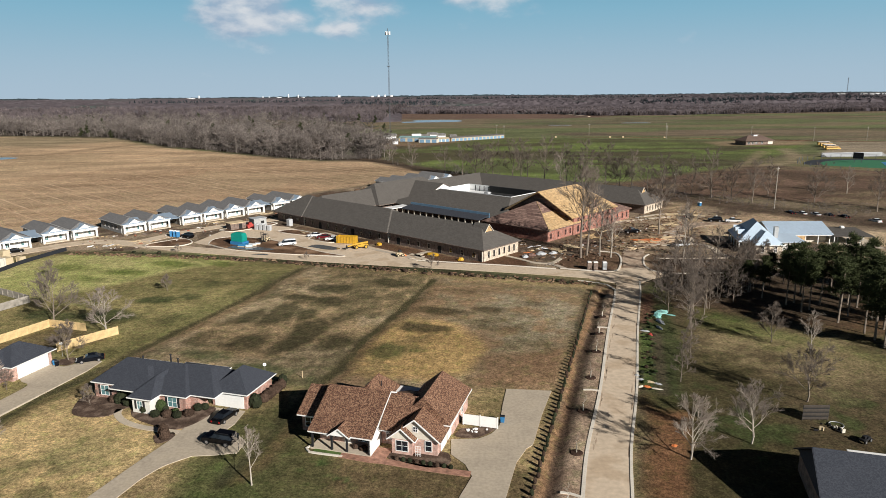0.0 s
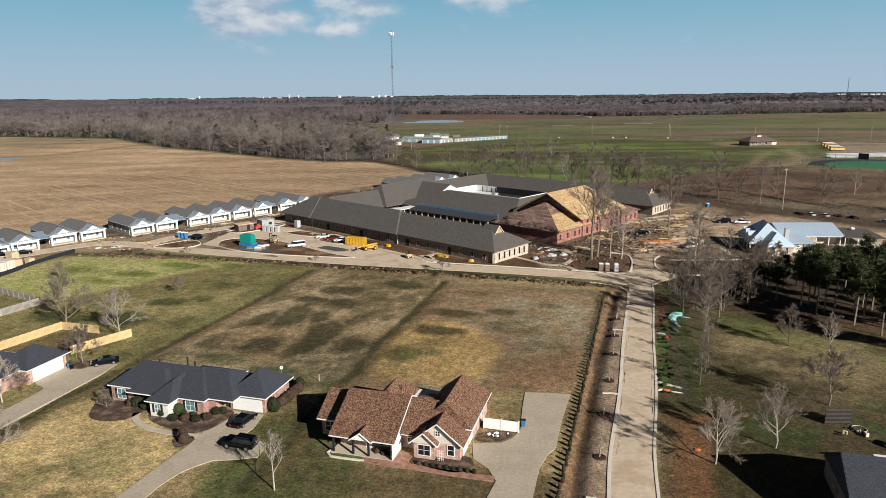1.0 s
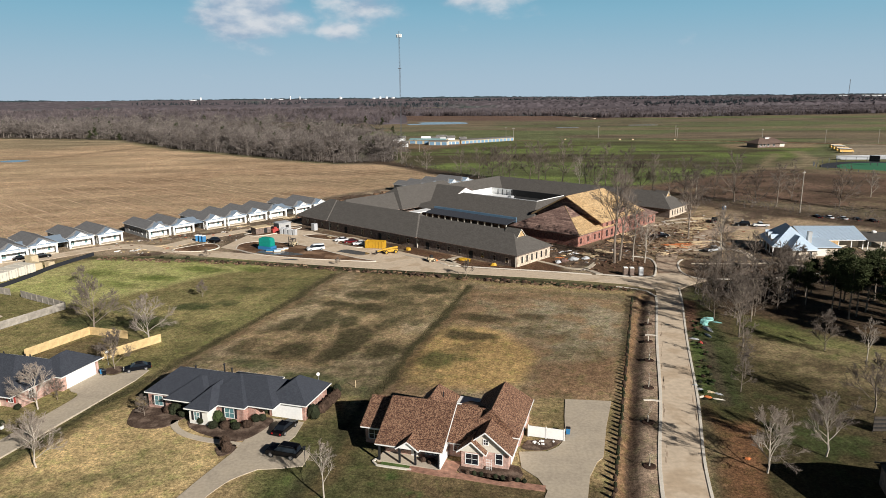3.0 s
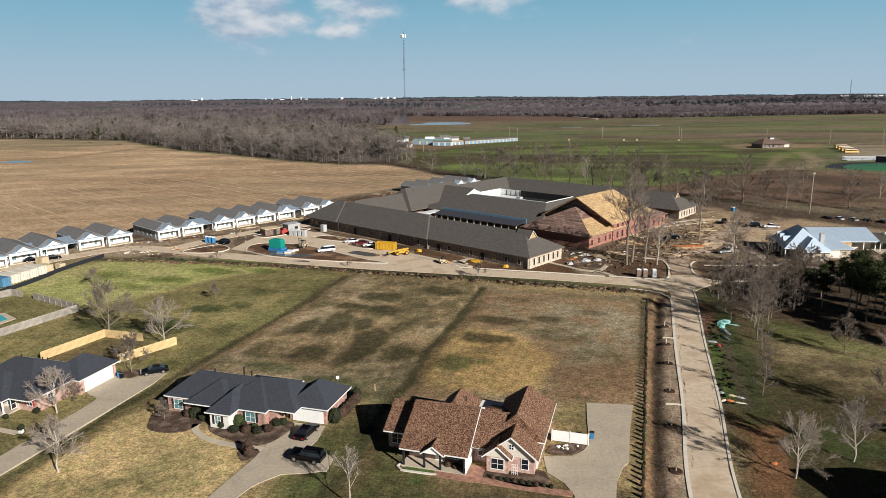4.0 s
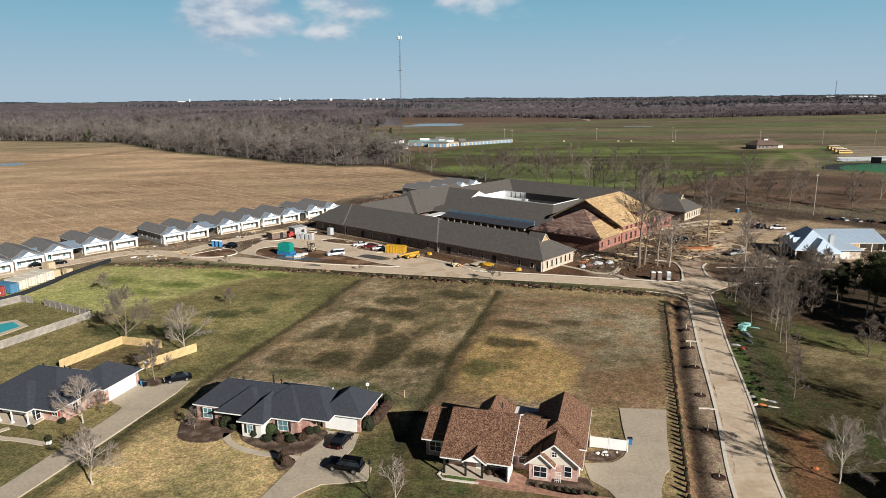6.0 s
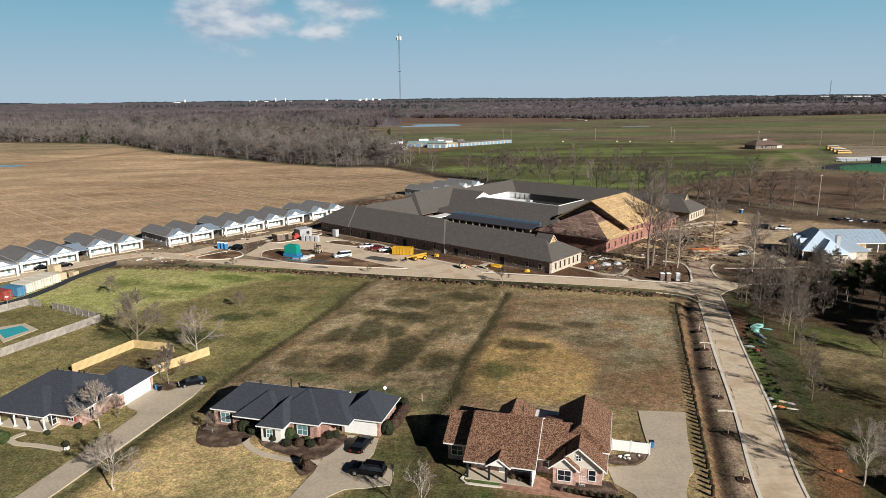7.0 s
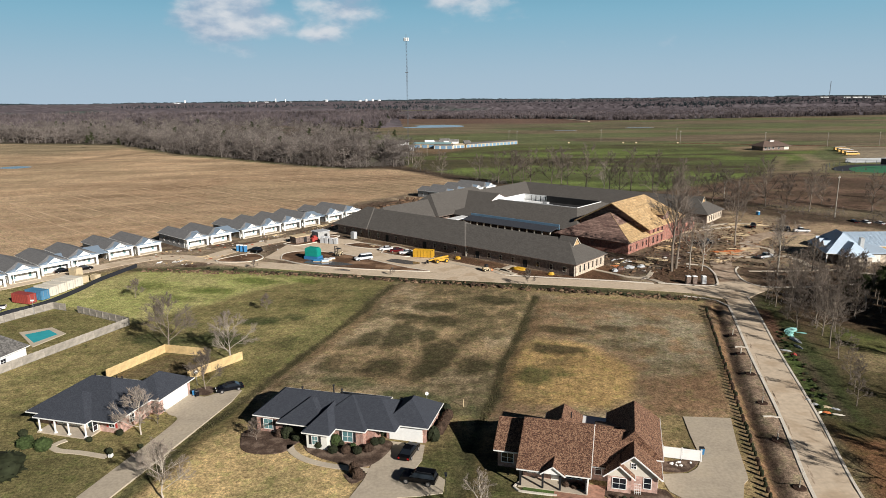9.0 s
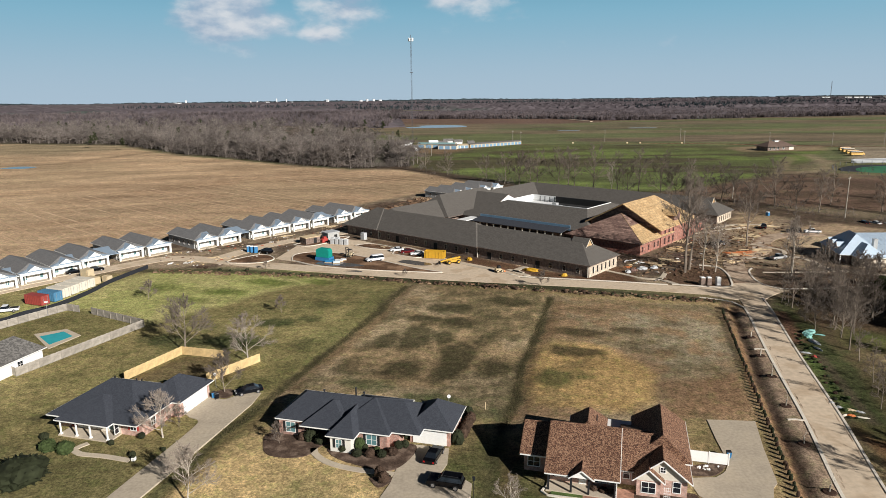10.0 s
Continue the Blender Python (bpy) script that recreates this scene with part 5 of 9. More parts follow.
# ---- care centre under construction ----
def care_centre():
    m = Matrix(((FP[0], FQ[0], 0, FO[0]), (FP[1], FQ[1], 0, FO[1]), (0, 0, 1, 0), (0, 0, 0, 1)))
    # the plan's p axis runs to the left, so work in x = -p
    m = m @ Matrix.Diagonal((-1, 1, 1, 1))
    h = thing("care_centre", m, "large single storey care centre with charcoal shingle roofs under construction", "building")
    S = "shingle_char"
    kw = dict(trim="brick_dark", t=0.25)
    # front wing in three lengths and rear wing
    walls(h, "brick_dark", -104, 0, 0, 17.6, 3.5)
    part("end_wall", solid(0.0, 0.12, 0.3, 17.3, -0.1, 3.5), "brick_tan", h, "tan brick end wall")
    roof(h, S, -52, 0.8, -0.7, 18.0, 3.65, 8.8, 0, 8.4, "x", **kw)
    roof(h, S, -94, -40, -1.2, 18.9, 3.7, 9.45, 0, 8.2, "x", **kw)
    roof(h, S, -105.5, -86.4, -1.6, 19.2, 3.75, 9.75, 9.2, 6.4, "x", **kw)
    # left wing running back, with its cross hips
    walls(h, "brick_dark", -101.5, -84, 10, 118, 3.5)
    roof(h, S, -102.4, -83.2, 4, 121.5, 3.7, 9.2, 9.5, 9.5, "y", **kw)
    roof(h, S, -104.6, -81.5, 33.5, 80, 3.8, 11.1, 8.0, 9.0, "y", **kw)
    roof(h, S, -96, -74.5, 49.5, 80.5, 3.9, 10.2, 0, 0, "x", wall="membrane", over=0.3, **kw)
    # rear wing
    walls(h, "brick_dark", -98, 0, 103.5, 120.5, 3.5)
    part("end_wall", solid(0.0, 0.12, 103.8, 120.2, -0.1, 3.5), "brick_tan", h, "tan brick end wall")
    roof(h, S, -101, 0.9, 102.6, 121.4, 3.7, 9.1, 9.4, 8.6, "x", **kw)
    # middle wing with a sunk flat roof for machinery
    walls(h, "brick_dark", -84, -28, 44, 96, 3.5)
    bm = bmesh.new()
    def ring(x0, x1, y0, y1, z):
        return [(x0, y0, z), (x1, y0, z), (x1, y1, z), (x0, y1, z)]
    o, i = ring(-86, -24, 42.5, 96, 3.7), ring(-70, -33, 58, 77, 9.0)
    shell(bm, [(o[k], o[(k + 1) % 4], i[(k + 1) % 4], i[k]) for k in range(4)], 0.25)
    part("roof", bm, S, h)
    part("flat_roof", solid(-69.8, -33.2, 58.2, 76.8, 6.4, 6.6), "membrane", h, "white membrane roof of the machinery well")
    # thin dark slab on the deck stands for the shaded recess
    part("well_pit", solid(-56, -33.6, 66.5, 76.6, 6.6, 6.75), "dark", h, "dark slab for the shaded part of the roof well")
    part("well_screen", solid(-58, -33.4, 76.0, 76.8, 6.7, 9.3), "dark", h, "dark screen of the roof well")
    for a in ((-70, -33, 57.9, 58.15), (-70, -33, 76.85, 77.1), (-70.1, -69.8, 58, 77), (-33.2, -32.9, 58, 77)):
        part("parapet", solid(a[0], a[1], a[2], a[3], 6.2, 9.15), "membrane", h, "white parapet")
    for a in ((-64, -60, 62, 64.5, 7.4), (-52, -48.5, 64, 66, 7.8), (-42, -39.5, 62, 64, 7.5), (-56, -54, 70, 72, 7.6)):
        part("roof_unit", solid(*a[:4], 6.6, a[4], 0.08), "grey_box", h, "grey rooftop machine")
    for k in range(14):
        part("well_frame", solid(-66 + k * 2.4, -65.8 + k * 2.4, 76.2, 76.5, 6.6, 8.9), "black", h)
    # courtyard walk with lean-to roof and columns
    bm = bmesh.new()
    shell(bm, [((-72, 36.2, 3.4), (-31, 36.2, 3.4), (-31, 42.6, 4.4), (-72, 42.6, 4.4))], 0.18)
    part("walk_roof", bm, "shingle_slate", h, "dark metal roof of the courtyard walk")
    for k in range(13):
        part("column", solid(-71.2 + k * 3.3, -70.8 + k * 3.3, 36.4, 36.8, 0, 3.3), "cream", h, "pale courtyard column")
    part("blue_wall", solid(-72, -31, 42.2, 42.4, 3.3, 5.2), "blue_wrap", h, "blue weather barrier")
    part("side_roof", solid(-76.5, -72, 19, 42, 3.5, 3.75), "membrane", h, "white flat walk roof")
    for k in range(5):
        part("column", solid(-72.6, -72.3, 22 + k * 4.2, 22.3 + k * 4.2, 0, 3.5), "cream", h, "pale courtyard column")
    # assembly hall: plywood roof over a red brick front
    walls(h, "brick_hall", -27, 0.0, 50, 80, 6.2)
    part("hall_gable", solid(-26.5, -0.4, 49.9, 50.1, 0, 6.2), "underlay", h)
    roof(h, "plywood", -27.8, 0.9, 47.2, 79.5, 6.5, 14.2, 0, 6.0, "y", wall="underlay", trim="plywood", t=0.35, over=2.0)
    # rust underlay stays on the slope towards the court
    bm = bmesh.new()
    shell(bm, [((-27.9, 47.1, 6.55), (-27.9, 79.5, 6.55), (-13.5, 73.5, 14.28), (-13.5, 47.1, 14.28))][:1], 0.05)
    part("underlay_sheet", bm, "underlay", h, "rust brown roofing underlay")
    # dormer frame on the hall roof
    roof(h, "plywood", -5.6, -0.2, 62.0, 67.6, 9.3, 11.3, 0.001, 0, "x", wall="underlay", trim="plywood", over=0.4)
    part("dormer_wall", solid(-5, -0.8, 62.4, 67.2, 7.0, 9.3), "underlay", h)
    # front and rear red brick pavilions with hipped roofs
    for a, b, ap in ((33.8, 50.5, 1), (78.5, 92, 0)):
        walls(h, "brick_hall", -26, -0.4, a + 0.8, b - 0.4, 3.8)
        f = roof_faces(-28, 0.6, a, b + 10 if ap else b, 4.0, 10.8 if ap else 8.0, 14, 14, "x")
        bm = bmesh.new()
        shell(bm, [f[k] for k in range(len(f)) if k != len(f) - 2 or not ap], 0.25)
        part("roof", bm, "underlay", h, "hipped roof in rust brown underlay")
    # plywood face of the front pavilion towards the sun
    bm = bmesh.new()
    shell(bm, [((0.65, 33.8, 4.06), (0.65, 60, 4.06), (-13.7, 47.1, 10.88))], 0.04)
    part("plywood_sheet", bm, "plywood", h, "bare plywood on the pavilion roof")
    part("band", solid(-0.05, 0.1, 34.8, 50, 3.5, 3.75), "cream", h)
    for y in (36.5, 41, 45.5, 48.5):
        window(h, -0.4, y, 1.7, 0.9, 1.8, "r", frame_mat="brick_hall")
    for y in (53, 56.5, 60, 70, 73.5, 77):
        window(h, 0.0, y, 1.8, 1.2, 2.2, "r", frame_mat="brick_hall")
        window(h, 0.0, y, 4.9, 1.2, 1.3, "r", frame_mat="brick_hall")
    for y in (82, 86, 89.5):
        window(h, -0.4, y, 1.8, 1.0, 2.0, "r", frame_mat="brick_hall")
    for k in range(6):
        for q0 in (0, 103.5):
            window(h, 0.12, q0 + 2.6 + k * 2.5, 1.75, 0.75, 2.0, "r", frame_mat="brick_tan", bars=(0, 0))
    xs = [-3.5 - k * 4.6 for k in range(22)]
    for k, x in enumerate(xs):
        if k in (3, 7, 12, 16):
            window(h, x, 0.0, 1.2, 1.6, 2.3, "f", glass="dark", frame_mat="brick_dark", bars=(0, 0))
        else:
            window(h, x, 0.0, 1.6, 0.95, 1.5, "f", frame_mat="brick_tan", bars=(0, 1))
    # pale corner boards and downpipes at the breaks of the front
    for x in (-40.4, -86.6, -0.15):
        part("downpipe", solid(x - 0.1, x + 0.1, -0.25, -0.02, 0, 3.5), "cream", h, "pale downpipe")
    # unfinished little gables at the hip ends
    for y in (8.7, 112.0):
        roof(h, S, -10.2, -4.6, y - 2.1, y + 2.1, 7.2, 9.5, 0.001, 0, "x", wall="plywood", trim="cream", t=0.15, over=0.2)
    return h


care_centre()


# ---- cottages ----
def cottage(m):
    """x across the front, y to the back, front porch at y = 0."""
    h = thing("cottage", m, "new white trimmed cottage with dark grey gable roof", "cottage", "row of new cottages")
    walls(h, "housewrap", -3.9, 3.9, 2.6, 20.5, 3.3)
    part("front_wall", solid(-3.85, 3.85, 2.5, 2.6, 0.1, 3.3), "white", h, "pale front wall")
    roof(h, "shingle_cottage", -4.4, 4.4, 1.2, 20.8, 3.5, 5.3, 3.0, 0, "y", wall="white", over=0.35, t=0.2)
    roof(h, "porch_metal", -4.35, 4.35, -0.3, 5.2, 3.45, 4.35, 2.3, 0.001, "y", t=0.12)
    roof(h, "porch_metal", -2.0, 2.0, -0.1, 4.2, 3.75, 5.1, 0, 0.001, "y", wall="white", over=0.2, t=0.12)
    part("porch_beam", solid(-4.1, 4.1, -0.05, 0.3, 2.6, 3.45), "white", h)
    part("porch_floor", solid(-4.1, 4.1, -0.2, 2.5, -0.1, 0.2), "concrete", h)
    for x in (-3.75, 3.75):
        part("porch_post", solid(x - 0.3, x + 0.3, -0.05, 0.45, 0.2, 2.6), "white", h, "white square porch post")
    window(h, 2.2, 2.5, 1.5, 0.8, 1.4, "f", glass="glass_teal", bars=(0, 1))
    window(h, -2.2, 2.5, 1.5, 1.1, 1.4, "f", glass="glass_teal", bars=(1, 1))
    part("door", solid(0.1, 1.0, 2.42, 2.5, 0.2, 2.25), "grey_box", h)
    for y in (6, 9.5, 13, 17):
        window(h, -3.9, y, 1.7, 0.8, 1.4, "l", bars=(0, 1))
    return h


def cottage_pose(x, y):
    # local x along +q, local y along +p
    return Matrix(((FQ[0], FP[0], 0, x), (FQ[1], FP[1], 0, y), (0, 0, 1, 0), (0, 0, 0, 1)))


first = cottage(cottage_pose(*pq(122.6, -48.3)))
for q in (-39.2, -26.2, -17.2, -7.6, 2.0, 14.6, 24.2, 91.3, 100.0, 112.0, 123.0):
    copy_thing(first, cottage_pose(*pq(122.6, q)))
for x, y in ((-152.2, 188.6), (-147.2, 196.8), (-142.6, 205.2), (-138.0, 213.5), (-131.6, 224.6), (-124.6, 230.6)):
    copy_thing(first, cottage_pose(x, y))


def link_roof(m):
    h = thing("breezeway", m, "low breezeway with pale blue metal roof between cottages", "breezeway", "breezeways between cottages")
    bm = bmesh.new()
    shell(bm, [((-2.6, 1.0, 2.9), (2.6, 1.0, 2.9), (2.6, 10, 3.9), (-2.6, 10, 3.9))], 0.15)
    part("roof", bm, "porch_metal", h)
    for x in (-2.3, 2.3):
        part("post", solid(x - 0.1, x + 0.1, 1.2, 1.4, 0, 2.85), "white", h)
    part("back_wall", solid(-2.6, 2.6, 9.6, 9.8, 0, 3.7), "housewrap", h)
    return h


lk = link_roof(cottage_pose(*pq(123, -32.7)))
for q in (-43.7, 8.3, 19.4, -12.4, 106.0):
    copy_thing(lk, cottage_pose(*pq(123, q)))
for x, y in ((-150, 192.6), (-134.8, 219), (-140.2, 209.4)):
    copy_thing(lk, cottage_pose(x, y))


# ---- clinic with metal roofs ----
def clinic():
    h = thing("clinic", pose(94.6, 198, 0, 0, 0, -3), "low stone faced building with pale standing seam metal roofs", "building")
    R = "metal_roof"
    # hipped front room with a stone face
    walls(h, "brick_tan", 0.7, 8.2, 0.7, 9, 2.9)
    roof(h, R, 0, 8.9, 0, 14, 3.0, 6.4, 4.2, 0.001, "y")
    for x in (2.6, 6.4):
        window(h, x, 0.7, 1.5, 0.8, 1.7, "f")
    # lobby block, turned a little against the rest, with three dormers over its porch
    before = set(h.children)
    walls(h, "brick_dark", 2.4, 12, 1.0, 17.5, 2.9)
    roof(h, R, 0, 12.4, 0, 18.4, 3.0, 8.4, 6.2, 6.2, "y")
    for y in (5.6, 9.2, 12.8):
        roof(h, R, 0.6, 4.8, y - 1.1, y + 1.1, 4.7, 5.9, 0, 0.001, "x", wall="white", over=0.2, t=0.12)
        part("dormer_cheek", solid(0.85, 3.0, y - 0.9, y + 0.9, 3.6, 4.75), "white", h)
    for y in (0.6, 4.8, 9.2, 13.4, 17.6):
        part("porch_post", solid(0.3, 0.6, y - 0.15, y + 0.15, 0, 2.95), "white", h)
    turn = pose(-3.2, 5.0, 0, 0, 0, -10)
    for o in set(h.children) - before:
        o.matrix_basis = turn @ o.matrix_basis
    # long low wing with a lean-to over the yard
    walls(h, "cream", 11.5, 29.6, 18.0, 31.4, 3.0)
    for x in (17.8, 21.8, 25.8, 29.4):
        part("porch_post", solid(x - 0.12, x + 0.12, 14.9, 15.15, 0, 3.1), "white", h)
    roof(h, R, 10.8, 30.4, 14.4, 32.0, 3.1, 6.0, 0, 0, "x", wall="cream")
    bm = bmesh.new()
    shell(bm, [((8.7, 4.4, 2.95), (17.4, 4.4, 2.95), (17.4, 15.6, 3.55), (8.7, 15.6, 3.55))], 0.16)
    part("lean_to_roof", bm, R, h)
    walls(h, "brick_tan", 9.2, 16.8, 5.2, 15.0, 2.7)
    part("roller_door", solid(10.4, 13.4, 5.1, 5.2, 0.1, 2.4), "siding", h)
    part("yard_wall", solid(17.5, 21.5, 14.5, 15.0, 0.1, 2.9), "plywood", h, "bare plywood wall under the eave")
    part("chimney", solid(9.5, 10.7, 9.6, 10.8, 3, 6.7), "housewrap", h, "grey square chimney")
    # standing seams up the slopes that face the yard
    for k in range(48):
        x = 11.0 + k * 0.41
        bm = bmesh.new()
        beam(bm, (x, 14.4, 3.14), (x, 23.2, 6.04), 0.04, 0.05)
        part("seam", bm, R, h)
    return h


clinic()
sh = thing("open_shed", pose(125.0, 209.6, 0, 0, 0, -10), "open shed with dark flat roof on thin posts", "shed")
part("roof", solid(0, 12, 0, 15.5, 2.9, 3.15), "shingle_char", sh)
for x in (0.3, 4.1, 7.9, 11.7):
    for y in (0.3, 7.7, 15.2):
        part("post", solid(x - 0.1, x + 0.1, y - 0.1, y + 0.1, 0, 2.9), "white", sh)
part("floor_slab", solid(-1, 14, -2.5, 16.5, -0.2, 0.12), "concrete", sh)
part("roof_tank", solid(6.2, 7.6, 12.2, 13.6, 3.15, 4.0, 0.3), "white", sh, "small white roof tank")


# ---- plants ----
def tree_arrays(seed, height, spread, trunk_r, limbs=7, forks=4, twigs=6, start=0.28, lean=0.55, twig_w=0.035, upright=0.35, deep=2, sides=4):
    """Bare broadleaf tree: tapered limbs as square tubes, and fine twigs as slivers. Returns wood and twig vertices and faces."""
    rnd = random.Random(seed)
    wv, wf, tv, tf = [], [], [], []

    def limb(a, b, r0, r1, n=4):
        d = (b - a).normalized()
        s = d.orthogonal().normalized()
        u = d.cross(s)
        k = len(wv)
        for p, r in ((a, r0), (b, r1)):
            for i in range(n):
                t = 2 * math.pi * i / n
                wv.append(p + (s * math.cos(t) + u * math.sin(t)) * r)
        for i in range(n):
            j = (i + 1) % n
            wf.append((k + i, k + j, k + n + j, k + n + i))

    def sliver(a, b, w):
        s = (b - a).cross(Vector((rnd.uniform(-1, 1), rnd.uniform(-1, 1), rnd.uniform(-1, 1)))).normalized() * w
        k = len(tv)
        tv.extend((a - s, a + s, b))
        tf.append((k, k + 1, k + 2))

    def away(d, angle):
        s = d.orthogonal().normalized()
        s.rotate(Matrix.Rotation(rnd.uniform(0, 2 * math.pi), 3, d))
        v = d * math.cos(angle) + s * math.sin(angle)
        v.z += upright * 0.3
        return v.normalized()

    def branch(p, d, length, r, depth):
        segs = 3 if depth == 0 else 2
        pts = [p]
        for i in range(segs):
            d = (d + Vector((rnd.uniform(-1, 1), rnd.uniform(-1, 1), rnd.uniform(-0.5, 0.9))) * 0.16).normalized()
            q = pts[-1] + d * (length / segs)
            limb(pts[-1], q, r * (1 - 0.55 * i / segs), r * (1 - 0.55 * (i + 1) / segs), sides)
            pts.append(q)
        if depth < deep:
            for k in range(forks):
                t = rnd.uniform(0.35, 1.0)
                i = min(int(t * segs), segs - 1)
                q = pts[i].lerp(pts[i + 1], t * segs - i)
                branch(q, away(d, rnd.uniform(0.35, 0.8)), length * rnd.uniform(0.42, 0.62), max(r * 0.45, 0.012), depth + 1)
        for k in range(twigs if depth else twigs // 2):
            t = rnd.uniform(0.3, 1.0)
            i = min(int(t * segs), segs - 1)
            q = pts[i].lerp(pts[i + 1], t * segs - i)
            e = away(d, rnd.uniform(0.2, 0.8))
            ln = length * rnd.uniform(0.25, 0.5)
            m = q + e * ln
            sliver(q, m, twig_w)
            for _ in range(2):
                w = q.lerp(m, rnd.uniform(0.3, 0.8))
                sliver(w, w + away(e, 0.6) * ln * 0.6, twig_w * 0.7)

    top = Vector((rnd.uniform(-0.3, 0.3), rnd.uniform(-0.3, 0.3), height * 0.92))
    mid = Vector((rnd.uniform(-0.2, 0.2), rnd.uniform(-0.2, 0.2), height * start))
    limb(Vector((0, 0, -0.2)), mid, trunk_r * 1.25, trunk_r, 6)
    m2 = mid.lerp(top, 0.5) + Vector((rnd.uniform(-0.4, 0.4), rnd.uniform(-0.4, 0.4), 0))
    limb(mid, m2, trunk_r, trunk_r * 0.55, 5)
    limb(m2, top, trunk_r * 0.55, trunk_r * 0.12, 4)
    for k in range(limbs):
        t = (k + rnd.random()) / limbs
        p = mid.lerp(m2, t * 2) if t < 0.5 else m2.lerp(top, t * 2 - 1)
        a = 2 * math.pi * (k * 0.382 + rnd.uniform(-0.1, 0.1))
        tilt = lean * (1.15 - 0.6 * t)
        d = Vector((math.cos(a) * math.sin(tilt * 1.5), math.sin(a) * math.sin(tilt * 1.5), math.cos(tilt * 1.5) + upright)).normalized()
        branch(p, d, spread * rnd.uniform(0.75, 1.1) * (1.1 - 0.65 * t), trunk_r * (0.5 - 0.3 * t), 0)
    return np.array(wv), np.array(wf), np.array(tv), np.array(tf)


TREES = {}


def bare_tree(x, y, height, kind, label, rot=0.0, group="", name="bare_tree"):
    """A leafless tree: trunk with limbs, and a crown of twigs. Kinds are grown once at a height of 10 m and reused."""
    if kind not in TREES:
        p = dict(round_a=(1, 10, 5.6, 0.18, 12, 5, 18, 0.14, 0.78, 0.015), round_b=(2, 10, 5.2, 0.16, 12, 5, 19, 0.14, 0.72, 0.015), tall_a=(3, 10, 3.3, 0.12, 11, 4, 11, 0.3, 0.5, 0.014), tall_b=(4, 10, 3.4, 0.12, 12, 4, 11, 0.22, 0.55, 0.014),
                 rail=(9, 10, 4.3, 0.15, 12, 4, 11, 0.10, 0.66, 0.020, 0.28, 2, 3), slim=(5, 10, 2.0, 0.09, 18, 4, 9, 0.12, 0.7, 0.015), bushy=(6, 10, 4.6, 0.14, 13, 5, 20, 0.08, 0.62, 0.019))[kind.replace("pale_", "")]
        wv, wf, tv, tf = tree_arrays(*p)
        bark = "bark_pale" if kind.startswith("pale_") else "bark"
        h = thing(name, pose(x, y, -0.05, 0, 0, rot), label, "tree", group)
        raw_mesh("trunk", wv, wf, bark, h)
        raw_mesh("crown", tv, tf, "twig_pale" if bark == "bark_pale" else "twig", h)
        TREES[kind] = h
        h.scale = (height / 10,) * 3
        return h
    o = copy_thing(TREES[kind], pose(x, y, -0.05, 0, 0, rot))
    o.scale = (height / 10,) * 3
    o.name = name
    return tagged(o, label, "tree", group or "bare trees")


